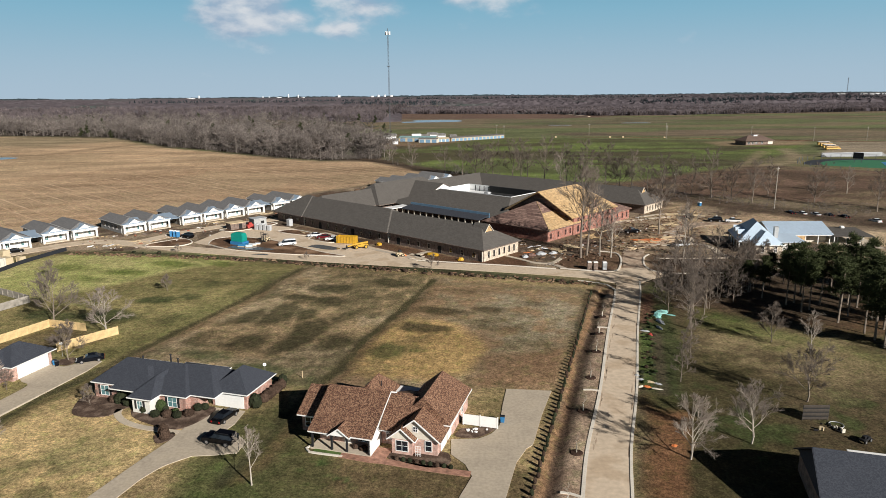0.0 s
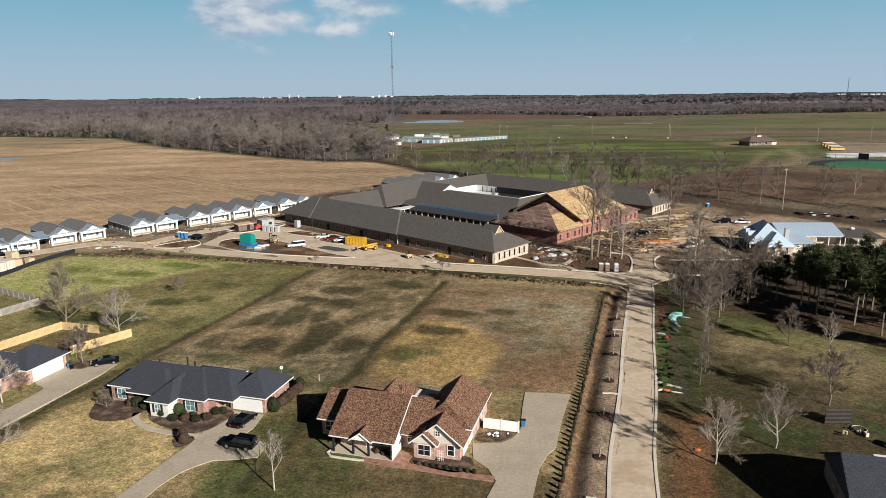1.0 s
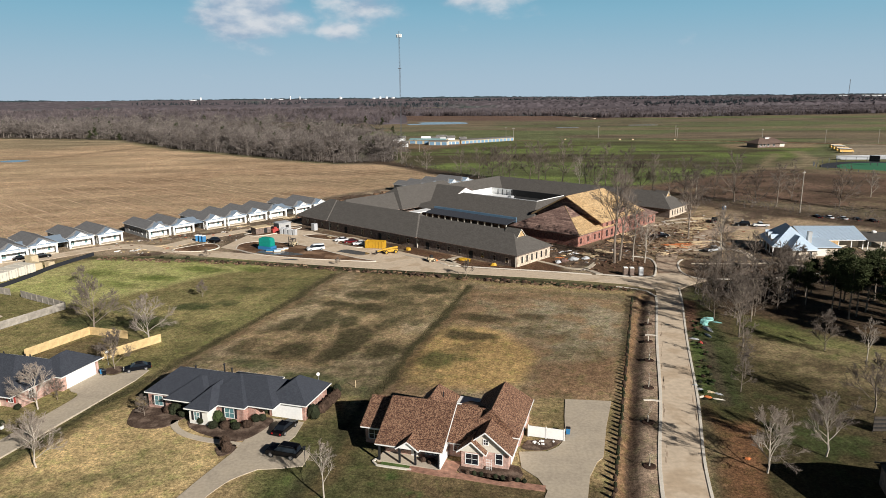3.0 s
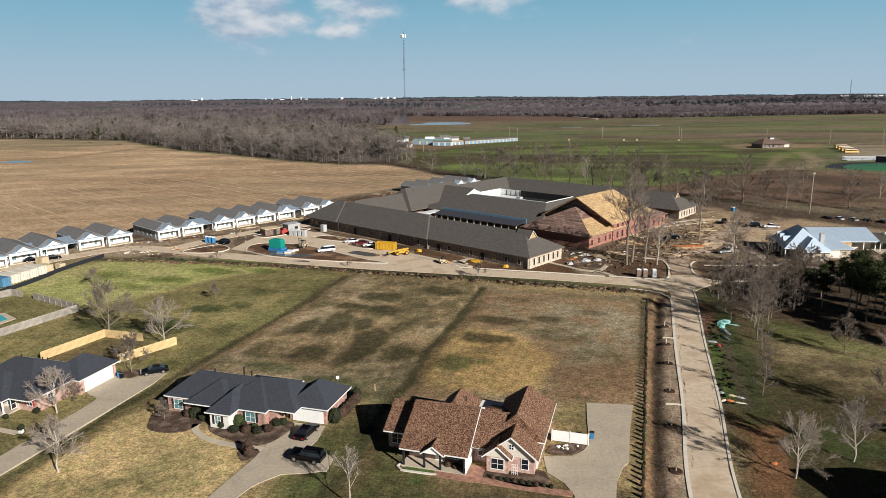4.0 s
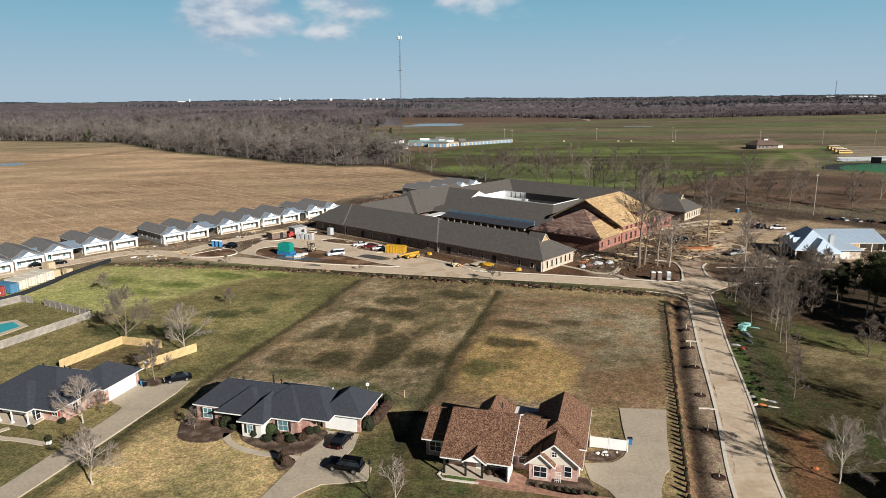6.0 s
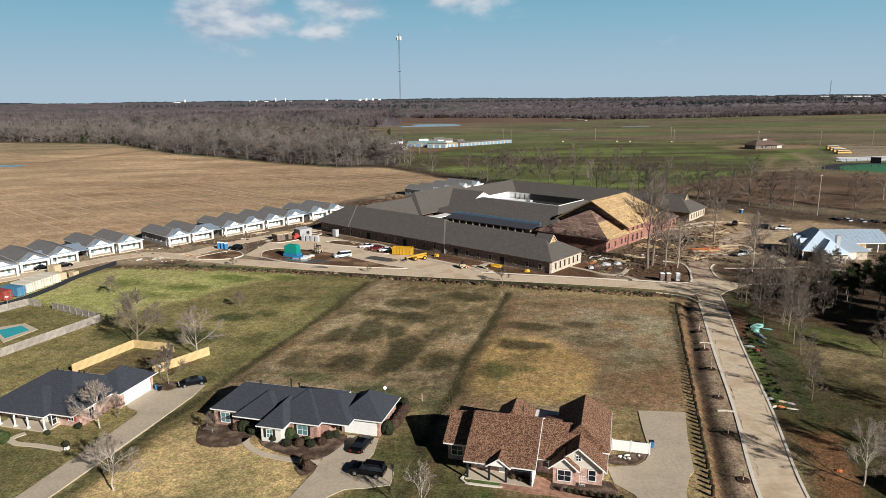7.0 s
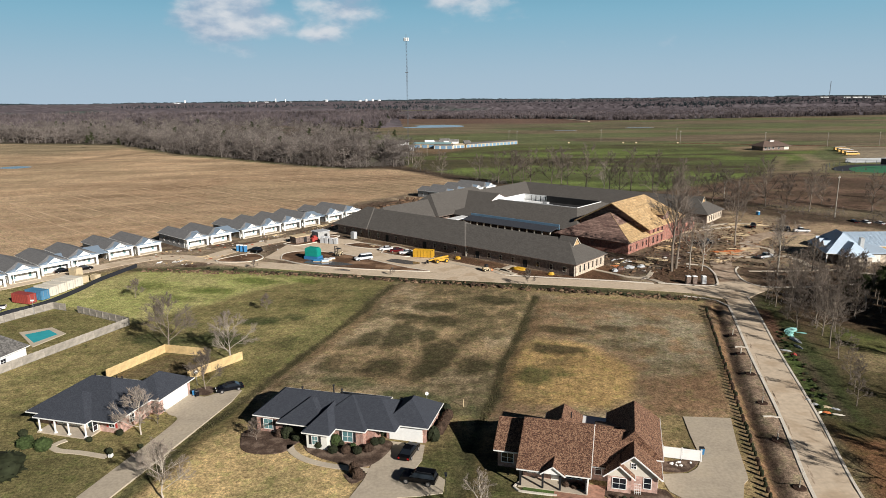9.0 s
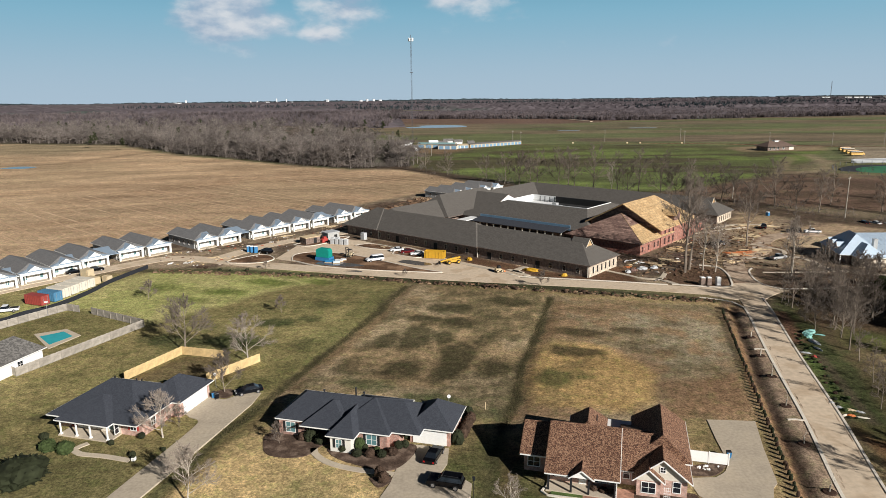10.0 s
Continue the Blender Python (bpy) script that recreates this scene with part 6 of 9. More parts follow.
LB = "leafless tree with grey brown twigs on winter grass"
for x, y, h, k, r, l in (
        (33.7, 82.5, 7.8, "pale_round_a", 20, "spreading leafless oak with pale grey limbs"), (43.8, 86.5, 8.2, "pale_round_b", 80, "dense leafless tree with pale twigs beside the patio"),
        (58.6, 99.5, 8.6, "round_b", 140, "wide leafless tree over dry park grass"), (70.0, 120, 8.0, "pale_tall_b", 0, "slender leafless tree with a pale trunk"),
        (65.4, 126, 7.0, "bushy", 30, "small leafless tree in front of the pines"), (41.0, 107.7, 9.0, "slim", 0, LB), (50.3, 128, 11, "slim", 60, LB), (46.5, 118, 8, "slim", 110, LB), (44.0, 113, 6, "slim", 10, LB),
        (52.0, 134, 12, "tall_a", 10, LB), (54.5, 141, 13, "slim", 200, LB), (57.5, 149, 13, "tall_b", 80, LB), (52.8, 152, 10, "slim", 33, LB), (56.5, 158, 12, "tall_a", 150, LB), (61.0, 165, 12, "tall_b", 20, LB),
        (54.5, 166, 10, "slim", 250, LB), (66.0, 172, 11, "tall_a", 300, LB), (62, 156, 11, "slim", 90, LB), (58.5, 143, 10, "tall_b", 190, LB), (51.0, 145, 9, "bushy", 60, LB),
        (-66.2, 85.6, 7.0, "pale_round_b", 10, "leafless tree with pale silvery twigs on the front lawn"), (-76.3, 103.4, 6.6, "pale_round_a", 200, "leafless ornamental tree before the brick house"),
        (-85.2, 140.2, 10.5, "round_b", 40, "tall leafless tree at the fence corner"), (-70.6, 133.2, 8.6, "pale_round_a", 120, "leafless tree with pale limbs inside the fence"), (-71.4, 119.8, 6.8, "bushy", 10, "twiggy reddish leafless tree beside the drive"),
        (-24.9, 77.2, 7.6, "pale_tall_a", 0, "slender young birch with pale bark"), (-108, 178.5, 4.6, "bushy", 0, "small leafless tree on green grass"), (-70.6, 165.5, 3.8, "bushy", 70, "small leafless tree on green grass"),
        (-57.6, 100.6, 3.2, "bushy", 130, "small bare shrub tree in the mulch bed"), (-75.0, 106.8, 3.4, "bushy", 200, "reddish bare shrub beside the lawn"),
        (41.6, 196.5, 27, "tall_a", 0, "very tall leafless pecan tree on the building site"), (44.0, 199.6, 25, "tall_b", 100, "very tall leafless tree on the building site"), (47.8, 198.6, 15, "pale_tall_a", 30, "thin leafless tree on the building site"),
        (50.6, 196.4, 14, "pale_tall_b", 60, "thin leafless tree on the building site"), (75.5, 229.5, 22, "tall_b", 210, "tall leafless tree in a soil island"), (73.5, 197, 17, "slim", 0, LB), (70.5, 191, 16, "pale_tall_a", 150, LB),
        (80, 190, 10, "tall_a", 20, LB), (66, 184, 10, "slim", 70, LB), (76, 180, 8, "tall_b", 10, LB), (86, 183, 7, "bushy", 110, LB), (93, 188, 6, "bushy", 30, LB), (71, 178, 8, "tall_a", 220, LB),
        (-3.0, 183.4, 4.2, "bushy", 0, "small bare tree at the roadside"), (-84, 208, 2.6, "bushy", 10, "small bare shrub at the roadside"), (-41, 197, 2.2, "bushy", 50, "small bare shrub at the roadside")):
    bare_tree(x, y, h, k, l, r)
rnd = random.Random(5)
for x, y, h, k in ((12, 402, 14, "bushy"), (20, 396, 15, "round_b"), (2, 410, 13, "bushy"), (26, 390, 14, "bushy"), (48, 378, 15, "bushy"), (70, 350, 14, "bushy"), (88, 332, 13, "round_b"), (108, 312, 13, "bushy"), (128, 294, 13, "bushy"), (-20, 452, 12, "bushy"), (-34, 470, 13, "bushy"), (44, 375, 19, "tall_b"), (40, 384, 17, "bushy"), (56, 366, 19, "tall_a"), (62, 352, 14, "pale_tall_b"), (74, 345, 20, "tall_b"), (82, 334, 18, "tall_a"),
                   (92, 326, 17, "tall_b"), (104, 316, 15, "tall_a"), (114, 306, 17, "slim"), (120, 298, 18, "tall_a"), (133, 286, 16, "tall_b"), (146, 300, 17, "slim"), (158, 282, 14, "tall_a"), (172, 262, 15, "tall_b"),
                   (190, 252, 15, "bushy"), (204, 240, 14, "tall_a"), (182, 300, 12, "pale_tall_a"), (214, 262, 13, "slim"), (30, 392, 16, "tall_a"), (66, 356, 18, "tall_b"), (98, 318, 14, "bushy")):
    bare_tree(x, y, h * 1.15, "rail" if k in ("bushy", "tall_a") else k, "leafless tree beside the railway bank", rnd.uniform(0, 360), "trees along the railway")

for k in range(22):
    t = rnd.random()
    bare_tree(53 + 34 * t + rnd.uniform(-4, 4), 150 + 24 * t + rnd.uniform(-12, 8), rnd.uniform(7, 11), rnd.choice(["rail", "rail", "slim", "tall_b"]), "leafless tree in the thicket by the junction", rnd.uniform(0, 360), "thicket trees")


def joined(name, base, places, mat, label, category):
    """Many copies of a shape in one mesh: places are x, y, z, scale, turn."""
    bv, bf = base
    P = np.array(places)
    c, s = np.cos(P[:, 4]), np.sin(P[:, 4])
    k = P[:, 3]
    V = np.empty((len(P), len(bv), 3), np.float32)
    V[:, :, 0] = P[:, 0:1] + k[:, None] * (c[:, None] * bv[None, :, 0] - s[:, None] * bv[None, :, 1])
    V[:, :, 1] = P[:, 1:2] + k[:, None] * (s[:, None] * bv[None, :, 0] + c[:, None] * bv[None, :, 1])
    V[:, :, 2] = P[:, 2:3] + k[:, None] * bv[None, :, 2]
    F = (bf[None] + (np.arange(len(P)) * len(bv))[:, None, None]).reshape(-1, bf.shape[1])
    return tagged(raw_mesh(name, V.reshape(-1, 3), F, mat), label, category, "", "stuff")


def island_material(name, colors, rough=0.95, patch=0.0):
    """Colour chosen at random for each separate piece of a mesh, with slow drifts of tone across a stand where patch (cycles per metre) is given."""
    m = bpy.data.materials.new(name)
    m.use_nodes = True
    N, L = m.node_tree.nodes, m.node_tree.links
    b = N["Principled BSDF"]
    b.inputs["Roughness"].default_value = rough
    b.inputs["Specular IOR Level"].default_value = 0.1
    g, r = N.new("ShaderNodeNewGeometry"), N.new("ShaderNodeValToRGB")
    e = r.color_ramp.elements
    e[0].color, e[1].color = (*colors[0], 1), (*colors[-1], 1)
    for i, c in enumerate(colors[1:-1]):
        e.new((i + 1) / (len(colors) - 1)).color = (*c, 1)
    L.new(g.outputs["Random Per Island"], r.inputs[0])
    if patch:
        n, v, k = N.new("ShaderNodeTexNoise"), N.new("ShaderNodeMapRange"), N.new("ShaderNodeVectorMath")
        n.inputs["Scale"].default_value, n.inputs["Detail"].default_value = patch, 3.0
        L.new(g.outputs["Position"], n.inputs["Vector"])
        v.inputs["From Min"].default_value, v.inputs["From Max"].default_value = 0.35, 0.65
        v.inputs["To Min"].default_value, v.inputs["To Max"].default_value = 0.55, 1.5
        L.new(n.outputs["Fac"], v.inputs["Value"])
        k.operation = "SCALE"
        L.new(r.outputs[0], k.inputs[0])
        L.new(v.outputs[0], k.inputs["Scale"])
        L.new(k.outputs[0], b.inputs["Base Color"])
    else:
        L.new(r.outputs[0], b.inputs["Base Color"])
    return m


WOODS = [(-529, 832), (-373, 780), (-259, 640), (-192, 586), (-134, 531), (-87, 496), (-50, 499), (-34, 540), (-60, 650), (-110, 800), (-90, 980), (-900, 1500), (-1500, 1200), (-900, 900)]


def round_crown(seed, n):
    """Fine outer twigs of a broad leafless crown, 10 m tall, gathered in a few rounded clumps."""
    r = np.random.RandomState(seed)
    clumps = [np.array((3.3 * math.cos(a) * k, 3.3 * math.sin(a) * k, z)) for a, k, z in zip(r.uniform(0, 6.283, 11), r.uniform(0.2, 1.0, 11), r.uniform(3.4, 8.6, 11))]
    V, F = [], []
    for i in range(n):
        d = r.randn(3)
        d /= np.linalg.norm(d)
        d[2] = abs(d[2]) * 0.8 + 0.1 * d[2]
        c = clumps[r.randint(11)] + d * r.uniform(0.2, 1.3)
        e = d * r.uniform(0.5, 1.2)
        w = np.cross(d, r.randn(3))
        w *= r.uniform(0.05, 0.11) / np.linalg.norm(w)
        k = len(V)
        V += [c - w, c + w, c + e]
        F.append((k, k + 1, k + 2))
    return np.array(V), np.array(F)


def woods():
    r = np.random.RandomState(3)
    M["wood_twigs"] = island_material("winter wood twigs", [(0.10, 0.083, 0.076), (0.155, 0.132, 0.119), (0.112, 0.093, 0.084), (0.235, 0.208, 0.188), (0.105, 0.086, 0.077)], patch=0.045)
    def pick(n, depth):
        out = []
        edge = WOODS[:7]
        seg = [np.hypot(b[0] - a[0], b[1] - a[1]) for a, b in zip(edge, edge[1:])]
        while len(out) < n:
            x, y = r.uniform(-1100, -30), r.uniform(490, 1250)
            if inside(WOODS, np.array([x]), np.array([y]), 0.1)[0] > 0.5:
                d = 1 - near_line(edge, np.array([x]), np.array([y]), 0, depth)[0]
                if r.rand() < max(0.12, 1 - d * 0.95):
                    out.append((x, y))
        return out
    for v in range(5):
        wv, wf, tv, tf = tree_arrays(40 + v, 10, 5.4 + 0.4 * v, 0.20, 9, 3, 5, 0.16, 0.9, 0.07, 0.12, 1, 3)
        cv, cf = round_crown(140 + v, 420)
        tf = np.concatenate([tf, cf + len(tv)])
        tv = np.concatenate([tv, cv])
        spots = pick(240, 150)
        pl = [(x, y, -0.2, r.uniform(0.8, 1.95), r.uniform(0, 6.28)) for x, y in spots]
        joined("winter_woods", (tv, tf), pl, "wood_twigs", "dense leafless woods of grey brown twigs", "woods")
        joined("woods_trunks", (wv, wf), pl, "wood_bark", "grey trunks of the leafless woods", "woods")
    # a few evergreens among them
    bv, bf = pine_clump(7, 90, 13)
    pl = [(-64, 540, 3, 1.0, 0), (-75, 548, 2, 1.1, 1), (-58, 560, 2, 0.9, 2), (-230, 690, 3, 1.2, 1), (-310, 780, 3, 1.2, 2), (-330, 775, 4, 1.1, 0), (-420, 850, 3, 1.2, 1), (-160, 620, 3, 1.0, 2), (-180, 640, 3, 0.9, 2), (-280, 760, 3, 1.1, 1)]
    pl += [(r.uniform(-700, -60), r.uniform(700, 1200), 2, r.uniform(0.7, 1.1), r.uniform(0, 6)) for _ in range(60)]
    joined("evergreen_trees", (bv, bf), pl, "pine", "dark evergreens scattered in the bare woods", "woods")
    # brush at the foot of the woods and along the railway
    bb = tree_arrays(60, 3.2, 1.7, 0.04, 9, 2, 5, 0.05, 0.8, 0.035, 0.35, 1, 3)
    pl = []
    for line, n, w in ((WOODS[:7], 620, 6), (RAIL[1:], 150, 4), ([(80, 345), (140, 390), (200, 430), (260, 370)], 40, 14), ([(60, 160), (80, 170), (110, 178), (150, 178)], 60, 7)):
        for _ in range(n):
            t = r.rand() * (len(line) - 1)
            i = int(t)
            a, b = line[i], line[i + 1]
            pl.append((a[0] + (b[0] - a[0]) * (t - i) + r.randn() * w, a[1] + (b[1] - a[1]) * (t - i) + r.randn() * w, 0, r.uniform(0.5, 1.9), r.uniform(0, 6.28)))
    pl = [p for p in pl if not (p[1] < 178 and p[0] < 51)]
    joined("brush", (bb[2], bb[3]), pl, "wood_twigs", "tangled leafless brush along banks and wood edge", "brush")


def pine_clump(seed, n, height, tufts=14, fine=1.0):
    """Crown of an evergreen: tufts of needle slivers gathered on flat boughs at uneven heights."""
    r = np.random.RandomState(seed)
    V, F = [], []
    lobes = [(r.uniform(0, 6.283), (i + r.uniform(0, 1)) / 16, r.uniform(0.45, 1.0), r.uniform(0.07, 0.13)) for i in range(16)]
    for i in range(n):
        la, lz, lo, lr = lobes[r.randint(16)]
        reach = height * 0.27 * (1.10 - lz) ** 0.5 * lo * r.uniform(0.25, 1.0)
        d = r.randn(3) * height * lr * 0.5
        c = np.array((reach * math.cos(la) + d[0], reach * math.sin(la) + d[1], height * (0.30 + 0.66 * lz) + d[2] * 0.4))
        size = height * r.uniform(0.04, 0.07) * fine
        for _ in range(tufts):
            d = r.randn(3)
            d[2] = abs(d[2]) * 0.6
            d /= np.linalg.norm(d)
            s = np.cross(d, r.randn(3))
            s *= 0.17 * size / np.linalg.norm(s)
            k = len(V)
            b = c + r.randn(3) * size * 0.5
            V += [b - s, b + s, b + d * size * 1.25]
            F.append((k, k + 1, k + 2))
    return np.array(V), np.array(F)


PINES = []
for v in range(3):
    h = thing("pine_tree", pose(80 + 5 * v, 140 - 4 * v, 0), "tall dark green pine with a bare lower trunk", "pine tree", "stand of pines")
    bv, bf = pine_clump(20 + v, 430, 12.0, 11, 0.72)
    bv[:, 2] += 3.0
    raw_mesh("crown", bv, bf, "pine", h)
    bm = bmesh.new()
    tube(bm, (0, 0, -0.2), (0.2, 0.1, 8), 0.24, 0.16, 6)
    tube(bm, (0.2, 0.1, 8), (0.1, 0, 15), 0.16, 0.03, 5)
    for k in range(7):
        z = 4.5 + k * 1.3
        a = k * 2.4
        tube(bm, (0.15, 0.05, z), (0.15 + 2.4 * math.cos(a) * (1 - k * 0.08), 2.4 * math.sin(a) * (1 - k * 0.08), z + 0.7), 0.06, 0.02, 4)
    part("trunk", bm, "bark", h)
    PINES.append(h)
r = np.random.RandomState(12)
spots = [(80.9, 144.3), (83.5, 145.8), (82.6, 150.9), (87.6, 149.0), (90.2, 145.6), (89.4, 140.9), (86.6, 130.3), (86.4, 126.5), (85.7, 122.4), (85.0, 137.0), (80.0, 149.5)]
while len(spots) < 74:
    x, y = r.uniform(78, 190), r.uniform(90, 182)
    if inside([(80, 149), (83, 140), (85, 128), (85, 121), (92, 112), (150, 92), (190, 140), (130, 176), (96, 164), (84, 157)], np.array([x]), np.array([y]), 0.1)[0] > 0.5 and all(np.hypot(x - a, y - b) > 3.4 for a, b in spots):
        spots.append((x, y))
for i, (x, y) in enumerate(spots):
    o = copy_thing(PINES[i % 3], pose(x, y, 0, 0, 0, r.uniform(0, 360)))
    k = r.uniform(0.78, 1.0)
    o.scale = (k * r.uniform(0.85, 1.05), k, k)
for x, y, k in ((73.2, 158, 0.52), (75.8, 160, 0.55), (78.5, 163, 0.5), (80.3, 161.6, 0.6), (70.4, 160, 0.45), (83, 164, 0.62), (88, 167, 0.6), (77.0, 155.2, 0.56)):
    o = copy_thing(PINES[int(x) % 3], pose(x, y, 0, 0, 0, r.uniform(0, 360)))
    o.scale = (k * 1.1, k * 1.1, k)
    tagged(o, "young dark green pine at the edge of the stand", "pine tree", "stand of pines")
for h, (x, y) in zip(PINES, ((93.5, 139.0), (92.0, 132.5), (95.0, 147.0))):
    h.location = (x, y, 0)
woods()


def woods_floor():
    """Undergrowth and low crowns that close the winter woods."""
    xs, ys = np.arange(-1300, -20, 7.0), np.arange(488, 1120, 6.0)
    X, Y = np.meshgrid(xs, ys)
    r = np.random.RandomState(48)
    x, y = X.ravel() + r.uniform(-2.5, 2.5, X.size), Y.ravel() + r.uniform(-2, 2, X.size)
    m = np.clip((inside(WOODS, x, y, 45) - 0.72) * 4.0, 0, 1)
    h = m * (3.5 + 4.5 * fbm(x, y, 30, 501) + r.uniform(-2.2, 2.6, x.shape)) - (1 - m) * 2.5
    nx, ny = len(xs), len(ys)
    i = (np.arange(ny - 1)[:, None] * nx + np.arange(nx - 1)[None, :]).ravel()
    q = np.stack([i, i + 1, i + nx + 1, i + nx], 1)
    q = q[(m[q] > 0.3).any(1)]
    used, inv = np.unique(q, return_inverse=True)
    M["undergrowth"] = material("woodland undergrowth", (0.085, 0.068, 0.056), 0.95, 0.45, 0.25, 0.02, 0.3, second=(0.045, 0.042, 0.032), amount=0.5, spec=0.05)
    o = raw_mesh("woodland_undergrowth", np.stack([x, y, h], 1)[used], inv.reshape(q.shape), "undergrowth")
    tagged(o, "dense brown undergrowth of the winter woods", "woods", "", "stuff")


woods_floor()


def forest_front(x):
    """Distance of the near edge of the far forest, which bends with the fields before it."""
    return np.interp(x, (-200, 0, 230, 300, 900, 2000), (1530, 1500, 1420, 1300, 1420, 1850)) + 40 * (fbm(x, x * 0, 160, 211) - 0.5)


def far_forest():
    """Canopy of the far woods: a rough sheet at treetop height over the wooded land."""
    xs, ys = np.arange(-4600, 4600, 11.0), np.concatenate([np.arange(880, 2000, 9.0), np.arange(2000, 4360, 22.0)])
    X, Y = np.meshgrid(xs, ys)
    x, y = X.ravel(), Y.ravel()
    r = np.random.RandomState(8)
    x = x + r.uniform(-4, 4, x.shape)
    west = np.clip((-x * 0.9 - 40 - (y - 900) * 0.05) / 30, 0, 1) * np.clip((y - 1050 - fbm(x, y, 120, 201) * 120) / 20, 0, 1)
    front = forest_front(x)
    east = np.clip((y - front) / 20, 0, 1)
    gap = np.clip((fbm(x * 0.25, y, 240, 221) - 0.60) * 14, 0, 1) * np.clip((y - 1750) / 100, 0, 1)
    strip = np.clip(1 - np.abs(y - 2250 - 0.05 * x) / 90, 0, 1) * np.clip((x + 300) / 200, 0, 1)
    m = np.maximum(west, east) * (1 - gap) * (1 - np.clip(strip * 3, 0, 1))
    h = m * (7 + 7 * fbm(x, y, 60, 231) + r.uniform(-3.2, 4.0, x.shape)) - (1 - m) * 3.0
    h = np.where((y < 1950) & (h > 0), h * 0.55, h)
    nx, ny = len(xs), len(ys)
    i = (np.arange(ny - 1)[:, None] * nx + np.arange(nx - 1)[None, :]).ravel()
    q = np.stack([i, i + 1, i + nx + 1, i + nx], 1)
    q = q[(m[q] > 0.02).any(1)]
    used, inv = np.unique(q, return_inverse=True)
    M["canopy"] = material("far winter canopy", (0.090, 0.076, 0.082), 0.95, 0.18, 0.06, 0.004, 0.3, second=(0.052, 0.06, 0.055), amount=0.2, spec=0.05)
    o = raw_mesh("far_forest", np.stack([x, y, h], 1)[used], inv.reshape(q.shape), "canopy")
    tagged(o, "far leafless forest reaching the horizon", "forest", "", "stuff")


far_forest()


def broom(seed, n):
    """Leafless crown of a far tree, 10 m tall: upright slivers fanning out of a short trunk."""
    r = np.random.RandomState(seed)
    V, F = [], []
    for i in range(n):
        a, out = r.uniform(0, 6.283), r.uniform(0.1, 1.0) ** 0.6
        base = np.array((0.5 * math.cos(a) * out, 0.5 * math.sin(a) * out, r.uniform(0.5, 5.0)))
        tip = np.array((3.4 * math.cos(a) * out, 3.4 * math.sin(a) * out, base[2] + (10 - base[2]) * r.uniform(0.45, 1.0) * (1.1 - 0.35 * out)))
        w = np.cross(tip - base, r.randn(3))
        w *= r.uniform(0.12, 0.3) / np.linalg.norm(w)
        k = len(V)
        V += [base - w, base + w, tip]
        F.append((k, k + 1, k + 2))
    return np.array(V), np.array(F)


def forest_edge():
    """Leafless trees along the near edge of the far forest and over the western woods."""
    r = np.random.RandomState(28)
    M["far_twigs"] = island_material("far winter trees", [(0.085, 0.068, 0.070), (0.118, 0.096, 0.096), (0.09, 0.074, 0.076), (0.145, 0.122, 0.122)], patch=0.008)
    for v in range(2):
        x = r.uniform(-260, 1700, 3000)
        y = forest_front(x) + r.rand(len(x)) ** 1.6 * 420 - 12
        pl = np.stack([x, y, x * 0 - 0.5, r.uniform(0.9, 1.35, x.shape), r.uniform(0, 6.28, x.shape)], 1)
        joined("forest_edge", broom(70 + v, 44), pl, "far_twigs", "leafless trees at the edge of the far forest", "forest")
        x, y = r.uniform(-1900, -90, 3000), 1080 + 1000 * r.rand(3000) ** 1.4
        ok = x < -40 - (y - 900) * 0.05
        pl = np.stack([x, y, x * 0 + 2.0, r.uniform(0.9, 1.6, x.shape), r.uniform(0, 6.28, x.shape)], 1)[ok]
        joined("western_forest", broom(80 + v, 40), pl, "far_twigs", "leafless forest behind the stubble field", "forest")
    # dark evergreen plantations in the far forest
    bv, bf = pine_clump(9, 26, 15)
    pl = []
    for cx, cy, a, b, n in ((450, 3150, 620, 130, 420), (1000, 2250, 160, 60, 120), (700, 1980, 150, 50, 110), (-700, 2700, 500, 90, 200), (1500, 2500, 350, 70, 160), (-150, 2150, 160, 50, 80)):
        pl += [(cx + r.uniform(-a, a), cy + r.uniform(-b, b), 0, r.uniform(0.9, 1.6), r.uniform(0, 6)) for _ in range(n)]
    joined("evergreen_belt", (bv, bf), pl, "evergreen_line", "dark evergreen plantation in the far forest", "forest")


def horizon_woods():
    """Low dark line of evergreens along the horizon."""
    r = np.random.RandomState(18)
    xs = np.arange(-4300, 4300, 14.0)
    rows = [4380, 4480, 4600, 4740]
    V, F = [], []
    for k, y0 in enumerate(rows):
        h = (8 + 2.6 * k) * np.clip(0.55 + fbm(xs, xs * 0 + y0, 420, 301 + k) * 0.9, 0.5, 1.3) + r.uniform(-2.5, 2.5, xs.shape)
        h *= np.clip((fbm(xs, xs * 0 + y0, 700, 341 + k) - 0.3) * 8, 0.15, 1)
        b = len(V)
        for x, z in zip(xs, h):
            V += [(x, y0, -1.0), (x, y0 + 12, z), (x, y0 + 60, z * 0.9)]
        for i in range(len(xs) - 1):
            a = b + 3 * i
            F += [(a, a + 3, a + 4, a + 1), (a + 1, a + 4, a + 5, a + 2)]
    tagged(raw_mesh("horizon_woods", V, F, "evergreen_line"), "dark line of far evergreens on the horizon", "forest", "", "stuff")


# evergreen colour leaning blue, with some distance haze mixed into it
M["evergreen_line"] = material("far evergreens", (0.034, 0.046, 0.052), 0.95, 0.3, 0.05, 0.003, 0.0, spec=0.05)
forest_edge()
horizon_woods()


